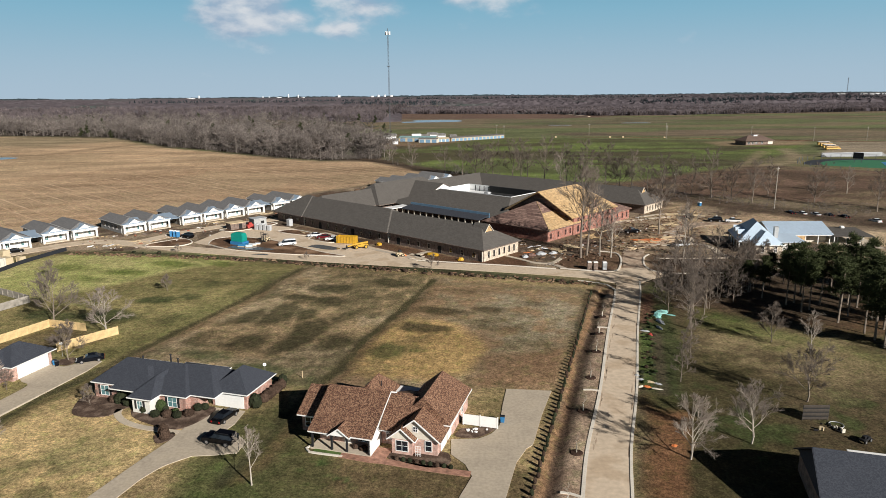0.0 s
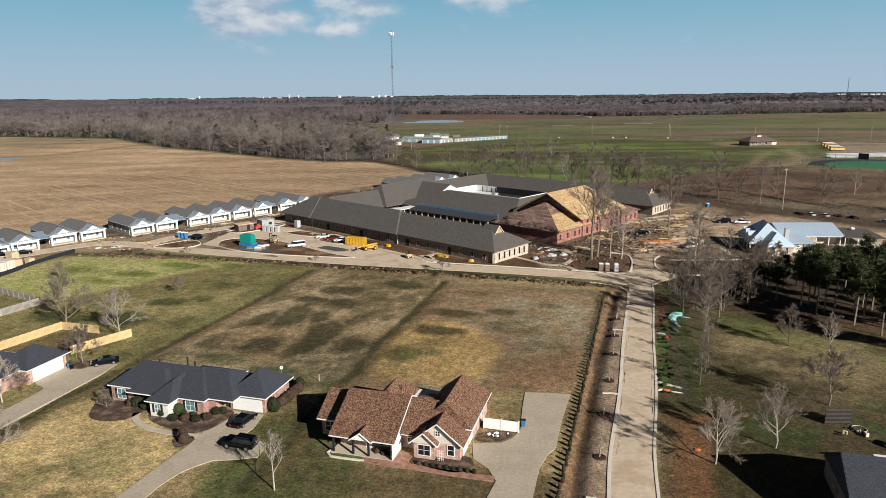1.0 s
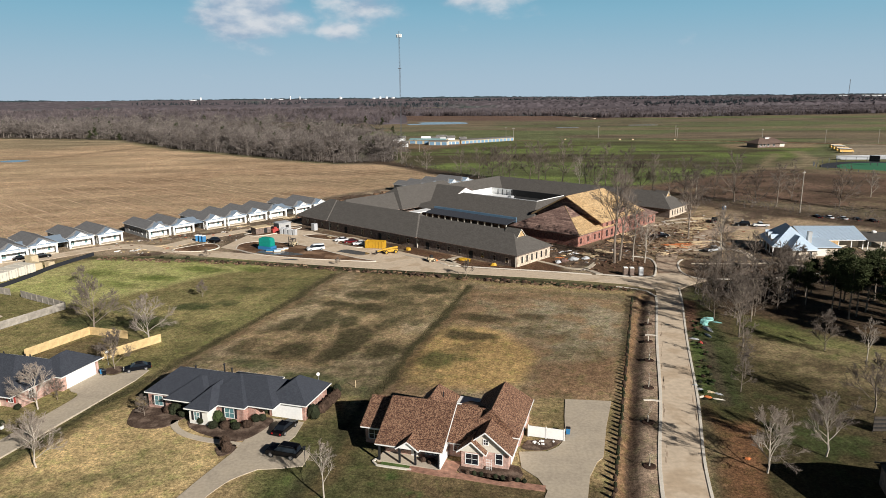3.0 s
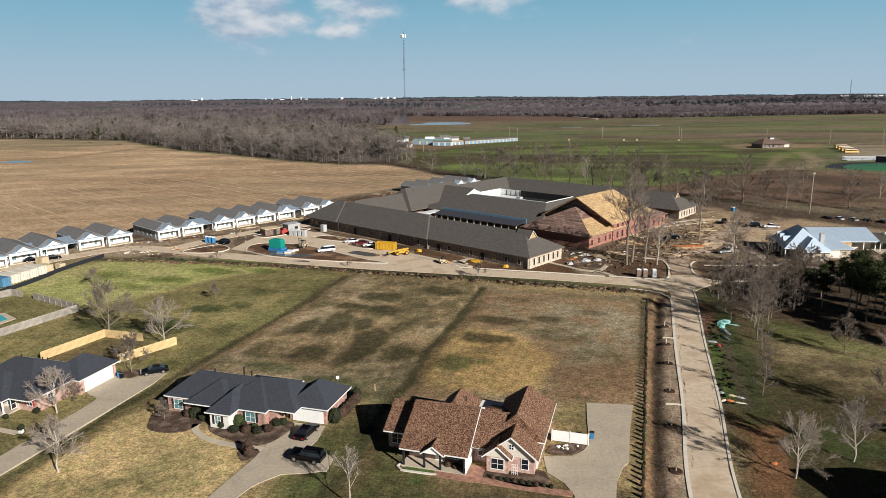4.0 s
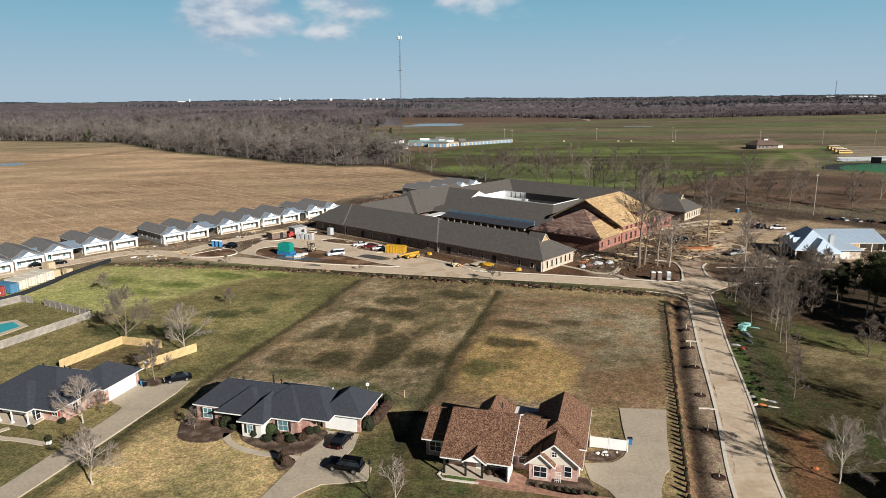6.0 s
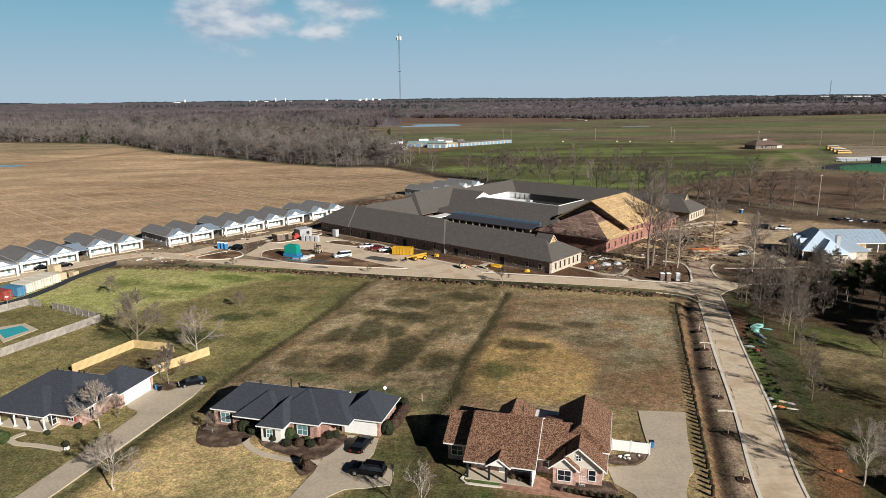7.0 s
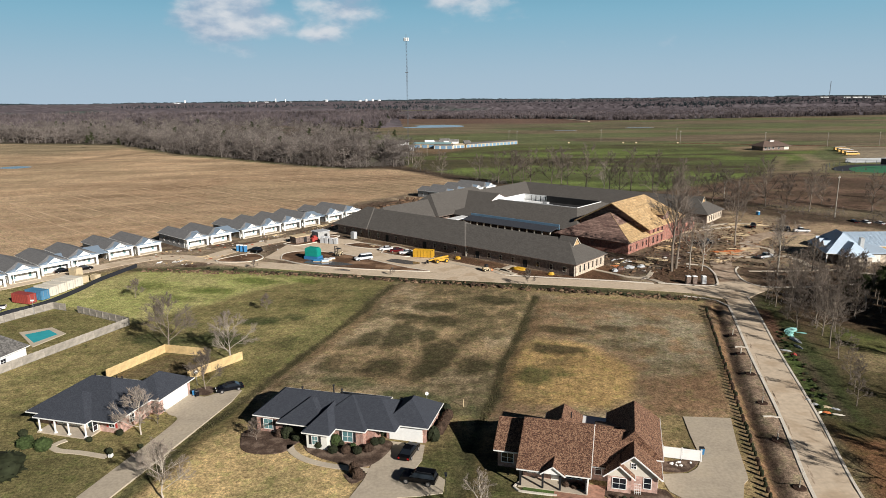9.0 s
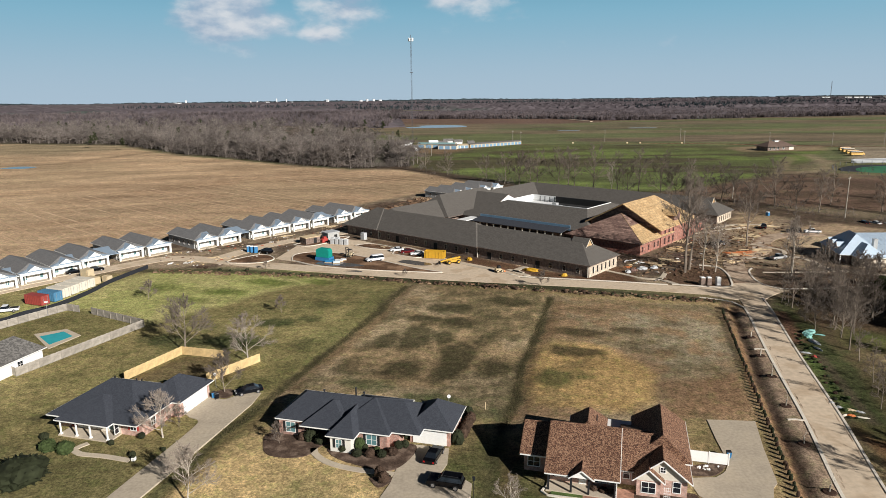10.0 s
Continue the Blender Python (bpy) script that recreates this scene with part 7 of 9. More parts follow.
def shrub_mesh(seed, mat):
    bm = bmesh.new()
    bmesh.ops.create_icosphere(bm, subdivisions=3, radius=1.0)
    for v in bm.verts:
        k = 1 + 0.22 * noise.noise(v.co * 2.2 + Vector((seed, 0, 0))) + 0.16 * noise.noise(v.co * 6 + Vector((0, seed, 0)))
        v.co = Vector((v.co.x * k, v.co.y * k, max(v.co.z * k, -0.75) * 0.9 + 0.7))
    rn = random.Random(seed)
    skin = list(bm.verts)
    bm.verts.ensure_lookup_table()
    for _ in range(160):
        v = skin[rn.randrange(len(skin))]
        d = (v.co - Vector((0, 0, 0.7))).normalized()
        s = d.orthogonal().normalized() * 0.07
        s.rotate(Matrix.Rotation(rn.uniform(0, 6.28), 3, d))
        a, b, c = bm.verts.new(v.co - s), bm.verts.new(v.co + s), bm.verts.new(v.co + d * 0.17)
        bm.faces.new((a, b, c))
    me = bpy.data.meshes.new("foliage")
    bm.to_mesh(me)
    bm.free()
    me.materials.append(M[mat])
    return me


SHRUBS = {m: [shrub_mesh(i * 3 + k, m) for i in range(2)] for k, m in enumerate(("shrub", "shrub_light", "shrub_brown"))}


def shrub(x, y, w, h, mat="shrub", label="clipped evergreen shrub in a mulch bed", group="foundation shrubs", name="shrub"):
    o = new(name, SHRUBS[mat][int(abs(x * 7 + y * 3)) % 2])
    o.matrix_world = Matrix.LocRotScale((x, y, 0.0), Euler((0, 0, x * 5 + y)), (w / 2, w / 2, h / 1.6))
    return tagged(o, label, "shrub", group)


for x, y, w, h, m in ((-47.4, 98.0, 1.7, 1.5, "shrub"), (-45.0, 98.3, 1.5, 1.9, "shrub_light"), (-45.2, 96.4, 1.4, 1.1, "shrub"), (-43.3, 96.2, 1.4, 1.2, "shrub_brown"), (-41.6, 96.0, 1.4, 1.1, "shrub"), (-40.0, 96.6, 1.5, 1.1, "shrub_brown"),
                      (-39.2, 98.4, 1.3, 1.2, "shrub"), (-38.2, 98.8, 1.2, 1.0, "shrub"), (-38.2, 101.6, 1.9, 2.4, "shrub"), (-53.0, 101.4, 1.9, 1.7, "shrub"), (-51.2, 100.4, 1.8, 1.5, "shrub"), (-54.2, 101.6, 1.4, 1.2, "shrub_brown"),
                      (-41.5, 90.4, 1.5, 1.8, "shrub_brown"), (-40.9, 89.3, 1.4, 1.6, "shrub_brown"), (-30.2, 99.2, 1.8, 2.4, "shrub"), (-28.0, 108.4, 1.6, 1.6, "shrub"), (-44.2, 98.0, 1.0, 1.0, "shrub"), (-42.4, 97.4, 1.0, 0.9, "shrub_light")):
    shrub(x, y, w, h, m)
for k in range(6):
    shrub(-29.3 + k * 0.32, 101.2 + k * 1.05, 1.5, 1.6, "shrub_brown", "reddish brown hedge shrub against the garage wall")
for x, y, w, h, m, l in ((-92.2, 100.0, 2.3, 1.8, "shrub_light", "round green shrub on the lawn"), (-89.3, 99.4, 2.4, 1.8, "shrub_light", "round green shrub on the lawn"), (-94.6, 103.5, 1.3, 1.2, "shrub", "green shrub at the porch corner"),
                         (-83.4, 101.4, 0.9, 0.8, "shrub", "low shrub at the porch"), (-79.6, 103.4, 1.1, 0.9, "shrub", "low shrub at the house wall"), (-78.6, 97.6, 1.0, 0.9, "shrub", "low shrub at the end of the walk"),
                         (-74.6, 99.2, 0.7, 0.6, "shrub", "low shrub beside the drive")):
    shrub(x, y, w, h, m, l)
for k in range(9):
    shrub(-6.6 + k * 0.93, 82.9 - k * 0.29, 0.62, 0.6, "shrub_brown" if k % 3 == 0 else "shrub", "low shrub in the front bed", "front bed shrubs")
for x, y, w, h in ((-11.4, 85.6, 1.6, 0.8), (-12.6, 86.0, 1.1, 0.9), (-10.4, 85.2, 1.2, 0.8)):
    shrub(x, y, w * 0.8, h * 0.8, "shrub_brown", "loose shrub before the porch", "porch shrubs")
big = shrub(-91.2, 91.4, 6.6, 3.6, "shrub", "broad olive green evergreen on the lawn", "")
r = random.Random(4)
for k in range(72):
    t = k / 71
    x, y = 8.6 + 27.9 * t + r.uniform(-0.12, 0.12), 66.5 + 92.5 * t
    shrub(x, y, r.uniform(0.42, 0.6), r.uniform(0.6, 1.0), r.choice(["shrub", "shrub_brown"]), "small dark evergreen in a planted row", "hedge row along the ditch", "hedge_shrub")
for k in range(46):
    x = r.uniform(0, 1)
    y = 104 + 42 * x
    shrub(33.3 + 13.0 * x + r.uniform(-0.3, 2.2), y, r.uniform(0.4, 1.0), r.uniform(0.15, 0.45), r.choice(["shrub_light", "shrub_light", "shrub", "shrub_brown"]), "low green weeds beside the street kerb", "street weeds", "weed_clump")
for k in range(70):
    t = r.random()
    x = -110 + 148 * t
    y = 213.5 - 0.299 * (x + 110) - 1.4 + r.uniform(-0.9, 0.9)
    shrub(x, y, r.uniform(0.5, 1.3), r.uniform(0.35, 0.8), r.choice(["shrub_brown", "shrub_brown", "shrub"]), "rough weeds along the site road", "roadside weeds", "weed_clump")

# mulch beds
for pts, l in (([(-60.4, 102.6), (-59.2, 98.0), (-56.2, 96.4), (-52.8, 96.8), (-51.2, 99.4), (-49.8, 101.2), (-58.6, 104.2)], "round mulch bed with bare shrubs"), ([(-49.0, 96.6), (-46, 94.4), (-40.0, 92.2), (-36.6, 97.2), (-38.2, 99.8), (-49.2, 99.4)], "mulch bed with clipped shrubs"),
               ([(-43, 90.2), (-40.4, 91.2), (-39.9, 89.4), (-41.6, 88.0)], "small mulch bed beside the walk"), ([(-7.6, 83.2), (-2, 80.8), (0.6, 81.8), (0.8, 83.4), (-0.4, 85), (-8, 85.4)], "mulch bed before the front gable"),
               ([(2.6, 91.6), (1.6, 89.4), (4.6, 88.8), (6.8, 90.4), (7.6, 92.0)], "mulch bed with white stones"), ([(-72.6, 118.0), (-73.6, 119.4), (-71, 121), (-69.4, 119.2), (-70.4, 117.2)], "mulch ring under the tree"),
               ([(-13.2, 84.6), (-9.6, 83.6), (-9.0, 85.6), (-12.6, 86.6)], "planted bed at the porch")):
    slab("mulch_bed", smooth_line(pts + pts[:1], 0.6)[:-1], -0.2, 0.05, "mulch", l, category="planting bed")
slab("lawn_patch", [(-18.6, 85.4), (-14.2, 84.2), (-13.6, 85.6), (-17.9, 86.9)], -0.2, 0.045, material("bright lawn", (0.075, 0.12, 0.03), 0.95, 0.4, 5, 0.8, 0.4), "small green lawn inside a stone edge", category="lawn")
ribbon("stone_edge", [(-17.8, 88.0), (-19.6, 86.2), (-19.0, 85.2), (-14.2, 83.9)], 0.3, -0.1, 0.15, "kerb", "pale stone edging", 0.6, category="edging")

# young street trees in mulch rings
for x, y in ((14.9, 72.2), (18.4, 84.3), (21.9, 96.8), (25.8, 109.4), (29.5, 121.5), (35.4, 142.1), (32.3, 131.5)):
    h = thing("street_sapling", pose(x, y, 0.05), "young tree with a white trunk guard in dark mulch", "sapling", "saplings along the street")
    bm = bmesh.new()
    bmesh.ops.create_cone(bm, cap_ends=True, segments=18, radius1=0.95, radius2=0.8, depth=0.1, matrix=Matrix.Translation((0, 0, 0.05)))
    part("mulch_ring", bm, "mulch_fresh", h, "ring of fresh dark mulch")
    wv, wf, tv, tf = tree_arrays(int(x * 7), 3.0, 0.5, 0.035, 5, 2, 3, 0.4, 0.5, 0.012)
    raw_mesh("trunk", wv, wf, "bark_pale", h)
    raw_mesh("crown", tv, tf, "bark_pale", h)
    part("trunk_guard", solid(-0.07, 0.07, -0.07, 0.07, 0.05, 1.15, 0.02), "cream", h, "pale trunk guard")


def swale_grass():
    """Dark rank grass growing in the drainage lines between the plots."""
    r = np.random.RandomState(33)
    M["rank_grass"] = island_material("rank swale grass", [(0.045, 0.042, 0.02), (0.075, 0.07, 0.032), (0.055, 0.046, 0.027), (0.11, 0.09, 0.048)])
    V, F = [], []
    for s in SWALE[:2]:
        pts = smooth_line(s, 0.5)
        for x, y in pts:
            if y < 104:
                continue
            wide = 0.4 + 1.0 * fbm(np.array([x]), np.array([y]), 7, 401)[0]
            for _ in range(int(26 * wide)):
                c = np.array((x + r.randn() * wide * 0.7, y + r.uniform(-0.4, 0.4), -0.25))
                d = np.array((r.randn() * 0.12, r.randn() * 0.12, r.uniform(0.16, 0.36)))
                a = r.uniform(0, 3.14)
                w = np.array((math.cos(a), math.sin(a), 0)) * r.uniform(0.05, 0.12)
                k = len(V)
                V += [c - w, c + w, c + d * (0.75, 0.75, 0.75)]
                F.append((k, k + 1, k + 2))
    tagged(raw_mesh("swale_grass", np.array(V), np.array(F), "rank_grass"), "dark rank grass along the drainage lines", "grass", "", "stuff")


swale_grass()


def tramlines():
    """Pale wheel tracks and darker furrows across the stubble field."""
    r = np.random.RandomState(52)
    M["wheel_track"] = island_material("wheel tracks in stubble", [(0.58, 0.41, 0.265), (0.45, 0.30, 0.185), (0.55, 0.385, 0.245), (0.47, 0.315, 0.20), (0.64, 0.47, 0.315)])
    V, F = [], []
    for s in np.arange(40, 300, 9.0):
        s = s + r.uniform(-3.5, 3.5)
        w = r.uniform(0.25, 0.6)
        t = np.arange(-420, 60, 8.0)
        x, y = s * 0.69 - t * -0.72, s * 0.72 + t * -0.69
        ok = inside(FIELD, x, y, 0.1) > 0.5
        far = np.clip((np.hypot(x, y) - 300) / 800, 0, 1)
        z = far * (fbm(x, y, 300, 161) - 0.5) * 1.5 + 0.03
        sway = 0.8 * (fbm(x, y, 60, 511) - 0.5)
        for i in range(len(t) - 1):
            if not (ok[i] and ok[i + 1]):
                continue
            k = len(V)
            for j in (i, i + 1):
                for e in (-w, w):
                    V.append((x[j] + 0.69 * (e + sway[j]), y[j] + 0.72 * (e + sway[j]), z[j]))
            F.append((k, k + 1, k + 3, k + 2))
    tagged(raw_mesh("tramlines", np.array(V), np.array(F), "wheel_track"), "wheel tracks across the pale stubble field", "field tracks", "", "stuff")


tramlines()


# ---- vehicles ----
def profile_body(pts, w, taper=0.0, bevel=0.05):
    """A body from its side outline (x, z), w wide, drawn in towards the top by taper."""
    bm = bmesh.new()
    zs = [z for _, z in pts]
    z0, z1 = min(zs), max(zs)
    def half(z):
        return w / 2 - taper * (z - z0) / max(z1 - z0, 1e-6)
    a = [bm.verts.new((x, -half(z), z)) for x, z in pts]
    b = [bm.verts.new((x, half(z), z)) for x, z in pts]
    bm.faces.new(a)
    bm.faces.new(b[::-1])
    n = len(pts)
    for i in range(n):
        j = (i + 1) % n
        bm.faces.new((a[i], b[i], b[j], a[j]))
    if bevel:
        bmesh.ops.bevel(bm, geom=[e for e in bm.edges], offset=bevel, segments=2, affect="EDGES", clamp_overlap=True)
    return bm


def wheel(parent, x, y, r=0.34, w=0.22, rim="rim"):
    bm = bmesh.new()
    tube(bm, (0, -w / 2, 0), (0, w / 2, 0), r, r, 16)
    t = part("wheel", bm, "tyre", parent)
    t.location = (x, y, r)
    bm = bmesh.new()
    tube(bm, (0, -w / 2 - 0.012, 0), (0, w / 2 + 0.012, 0), r * 0.62, r * 0.62, 10)
    part("rim", bm, rim, t)
    return t


CARS = {
    "sedan": (4.8, 1.82, [(-2.4, 0.3), (-2.4, 0.8), (-1.9, 0.95), (1.0, 0.92), (2.2, 0.78), (2.4, 0.55), (2.35, 0.28)], [(-1.85, 0.9), (-1.05, 1.38), (0.35, 1.42), (1.15, 0.9)], [(-1.0, 1.37), (-0.95, 1.45), (0.3, 1.47), (0.4, 1.38)], 1.45, 0.33),
    "suv": (5.1, 1.98, [(-2.5, 0.4), (-2.55, 1.0), (-2.45, 1.12), (1.1, 1.12), (2.35, 1.02), (2.55, 0.75), (2.5, 0.35)], [(-2.42, 1.08), (-2.15, 1.72), (0.35, 1.76), (1.15, 1.08)], [(-2.3, 1.66), (-2.2, 1.82), (0.3, 1.86), (0.52, 1.70)], 1.55, 0.39),
    "van": (5.8, 2.0, [(-2.9, 0.4), (-2.9, 1.15), (1.6, 1.15), (2.6, 1.0), (2.9, 0.75), (2.85, 0.4)], [(-2.85, 1.1), (-2.7, 1.9), (0.9, 1.95), (1.75, 1.1)], [(-2.75, 1.85), (-2.65, 2.1), (0.75, 2.12), (1.05, 1.9)], 1.75, 0.38),
    "pickup": (5.7, 2.0, [(-2.85, 0.45), (-2.85, 1.05), (-0.6, 1.08), (1.3, 1.12), (2.6, 1.05), (2.85, 0.75), (2.8, 0.42)], [(-0.65, 1.05), (-0.45, 1.76), (0.75, 1.8), (1.4, 1.08)], [(-0.5, 1.74), (-0.4, 1.86), (0.65, 1.88), (0.85, 1.75)], 1.75, 0.4),
}


def car(kind, paint, x, y, head, label, z=0.035):
    """A road vehicle whose front points along its heading in degrees."""
    L, W, low, glass, top, wb, wr = CARS[kind]
    h = thing(kind if kind != "suv" else "sport_utility_car", pose(x, y, z, 0, 0, head), label, "car" if kind in ("sedan", "suv") else kind)
    body = part("body", profile_body(low, W), paint, h)
    part("cabin_glass", profile_body(glass, W - 0.12, 0.2, 0.03), "glass", h, "dark car windows")
    part("roof_panel", profile_body(top, W - 0.38, 0.06, 0.03), paint, h)
    for sx in (-wb, wb):
        for sy in (-W / 2 + 0.06, W / 2 - 0.06):
            wheel(h, sx, sy, wr)
    xf, xr = low[-2][0], low[0][0]
    zl = low[1][1] - 0.2
    for sy in (-1, 1):
        part("headlight", solid(xf - 0.12, xf + 0.02, sy * (W / 2 - 0.3) - 0.18, sy * (W / 2 - 0.3) + 0.18, 0.55, 0.72), "car_silver", h)
        part("tail_light", solid(xr - 0.02, xr + 0.1, sy * (W / 2 - 0.2) - 0.13, sy * (W / 2 - 0.2) + 0.13, zl - 0.1, zl + 0.15), "tail", h)
        part("wing_mirror", solid(0.85, 1.0, sy * (W / 2 + 0.08) - 0.1, sy * (W / 2 + 0.08) + 0.1, 1.0, 1.14), paint, h)
    if kind == "pickup":
        part("load_bed", solid(-2.7, -0.75, -W / 2 + 0.15, W / 2 - 0.15, 1.0, 1.095), "dark", h)
        part("hood", solid(1.45, 2.5, -W / 2 + 0.2, W / 2 - 0.2, 1.04, 1.125, 0.02), paint, h)
    if kind == "suv":
        for sy in (-0.62, 0.62):
            part("roof_rail", solid(-1.9, 0.1, sy - 0.03, sy + 0.03, 1.84, 1.9), "black", h)
        part("hood", solid(1.3, 2.3, -0.8, 0.8, 1.03, 1.09, 0.02), paint, h)
    return h


car("suv", "car_black", -32.4, 88.0, 163, "black sport utility car with roof rails parked on the drive")
car("sedan", "car_black", -33.9, 95.3, 70, "dark red black sedan parked before the garage")
car("sedan", "car_navy", -66.8, 119.1, 205, "black sedan parked at the end of the drive")
car("suv", "car_black", -89.0, 230.0, 150, "small black car beside the site road")
car("van", "car_white", -51.2, 216.6, 205, "white passenger van on the muddy court")
car("sedan", "car_white", -44.6, 230.2, 190, "white car parked by the care centre")
car("sedan", "maroon", -41.0, 227.2, 190, "maroon car parked by the care centre")
car("sedan", "car_white", -37.6, 224.2, 190, "white car parked by the care centre")
car("pickup", "car_black", 66.5, 231.8, 10, "dark pickup on the building site")
car("pickup", "car_silver", 76.5, 210.2, 20, "grey pickup on the muddy drive")
car("pickup", "car_black", 96.0, 259.0, 60, "black pickup among lumber")
car("pickup", "car_white", 109.5, 249.0, 170, "white pickup beside the clinic")
car("suv", "car_black", 103.5, 251.0, 170, "black car beside the clinic")
for i, (x, y, p) in enumerate(((139, 265, "car_navy"), (143, 263.5, "car_white"), (147, 261, "car_silver"), (151, 259, "car_navy"), (155, 255.5, "car_black"), (162, 247, "car_white"))):
    car("sedan", p, x, y, 100, "car parked behind the clinic")
car("pickup", "car_white", -139.6, 169.4, 200, "white pickup beside the storage containers")
car("sedan", "car_black", -136.4, 209.6, 35, "dark car before a cottage")
car("sedan", "car_black", -141.5, 218.8 - 12, 40, "dark car before a cottage")


# ---- site plant and stores ----
def telehandler(m):
    h = thing("telehandler", m, "yellow telehandler with lowered boom", "telehandler")
    part("chassis", profile_body([(-2.4, 0.6), (-2.4, 1.3), (-1.2, 1.5), (1.8, 1.2), (2.2, 0.9), (2.2, 0.6)], 1.6), "yellow", h)
    part("cab", profile_body([(-0.6, 1.2), (-0.6, 2.4), (0.5, 2.4), (0.8, 1.3)], 0.9, 0.08), "glass", h, "dark glazed cab")
    bm = bmesh.new()
    beam(bm, (-2.3, 0.55, 2.0), (2.6, 0.55, 1.5), 0.4, 0.5)
    beam(bm, (2.4, 0.55, 1.5), (4.6, 0.55, 1.0), 0.3, 0.36)
    part("boom", bm, "yellow", h)
    part("fork_carriage", solid(4.5, 4.7, -0.3, 1.3, 0.4, 1.3), "black", h)
    for y in (0.0, 0.9):
        part("fork", solid(4.7, 5.8, y, y + 0.12, 0.42, 0.5), "black", h)
    for x in (-1.6, 1.5):
        for y in (-0.95, 0.95):
            wheel(h, x, y, 0.6, 0.42, "yellow")
    return h


telehandler(pose(-26.4, 211.6, 0.03, 0, 0, 200))
fk = thing("forklift", pose(-60.0, 223.0, 0.03, 0, 0, 250), "rough terrain forklift with dark mast and cage", "forklift")
part("chassis", profile_body([(-1.6, 0.5), (-1.7, 1.3), (-0.2, 1.2), (1.4, 1.0), (1.4, 0.4)], 1.5), "tan_box", fk)
for y in (-0.45, 0.45):
    part("mast_rail", solid(1.5, 1.66, y - 0.08, y + 0.08, 0.2, 3.6), "black", fk)
for z in (0.6, 1.8, 3.4):
    part("mast_bar", solid(1.52, 1.64, -0.4, 0.4, z, z + 0.14), "black", fk)
for x in (-0.9, 0.7):
    for y in (-0.6, 0.6):
        part("cage_post", solid(x - 0.05, x + 0.05, y - 0.05, y + 0.05, 1.1, 2.4), "black", fk)
part("cage_roof", solid(-1.0, 0.8, -0.7, 0.7, 2.4, 2.5), "black", fk)
part("counterweight", solid(-2.0, -1.6, -0.7, 0.7, 0.5, 1.2, 0.08), "grey_box", fk)
for x in (-1.1, 1.0):
    for y in (-0.85, 0.85):
        wheel(fk, x, y, 0.5, 0.35, "tan_box")
for k, (x, y) in enumerate(((1.7, -0.3), (1.7, 0.2))):
    part("fork", solid(x, x + 1.2, y, y + 0.12, 0.15, 0.22), "black", fk)
sk = thing("skid_loader", pose(-13.0, 200.2, 0.03, 0, 0, 20), "small tan skid loader with trencher", "loader")
part("chassis", profile_body([(-1.2, 0.4), (-1.2, 1.3), (0.2, 1.2), (1.1, 0.7), (1.1, 0.4)], 1.2), "tan_box", sk)
part("cab", solid(-0.5, 0.4, -0.5, 0.5, 1.2, 2.0, 0.06), "black", sk)
part("bucket", profile_body([(1.3, 0.1), (1.3, 0.7), (1.5, 0.7), (2.0, 0.1)], 1.5, 0, 0), "orange", sk)
bm = bmesh.new()
beam(bm, (-0.9, 0.7, 1.3), (1.4, 0.7, 0.5), 0.12, 0.2)
beam(bm, (-0.9, -0.7, 1.3), (1.4, -0.7, 0.5), 0.12, 0.2)
part("lift_arms", bm, "tan_box", sk)
for x in (-0.75, 0.65):
    for y in (-0.75, 0.75):
        wheel(sk, x, y, 0.42, 0.3, "tan_box")


def open_box(name, m, L, W, H, mat, label, category, ribs=6):
    h = thing(name, m, label, category)
    t = 0.08
    part("floor_panel", solid(-L / 2, L / 2, -W / 2, W / 2, 0.1, 0.2), mat, h)
    for a in ((-L / 2, L / 2, -W / 2, -W / 2 + t), (-L / 2, L / 2, W / 2 - t, W / 2), (-L / 2, -L / 2 + t, -W / 2 + t, W / 2 - t), (L / 2 - t, L / 2, -W / 2 + t, W / 2 - t)):
        part("side_panel", solid(*a, 0.2, H), mat, h)
    for k in range(ribs):
        x = -L / 2 + L * (k + 0.5) / ribs
        for y in (-W / 2 - 0.06, W / 2 + 0.06):
            part("rib", solid(x - 0.06, x + 0.06, y - 0.05, y + 0.05, 0.15, H), mat, h)
    return h


open_box("dumpster", pose(-31.8, 219.5, 0.03, 0, 0, 165), 6.6, 2.5, 2.4, "yellow", "open yellow roll-off dumpster", "dumpster")


def container(m, L, mat, label):
    h = thing("shipping_container", m, label, "container", "storage containers beside the site road")
    part("shell", solid(-L / 2, L / 2, -1.2, 1.2, 0.15, 2.6, 0.03), mat, h)
    n = int(L / 0.6)
    for k in range(n):
        x = -L / 2 + L * (k + 0.5) / n
        for y in (-1.22, 1.22):
            part("rib", solid(x - 0.08, x + 0.08, y - 0.03, y + 0.03, 0.25, 2.5), mat, h)
    for y in (-0.6, 0.6):
        part("door_leaf", solid(L / 2, L / 2 + 0.04, y - 0.55, y + 0.55, 0.2, 2.5), mat, h)
        part("lock_bar", solid(L / 2 + 0.04, L / 2 + 0.08, y - 0.05, y + 0.02, 0.2, 2.5), "steel", h)
    return h


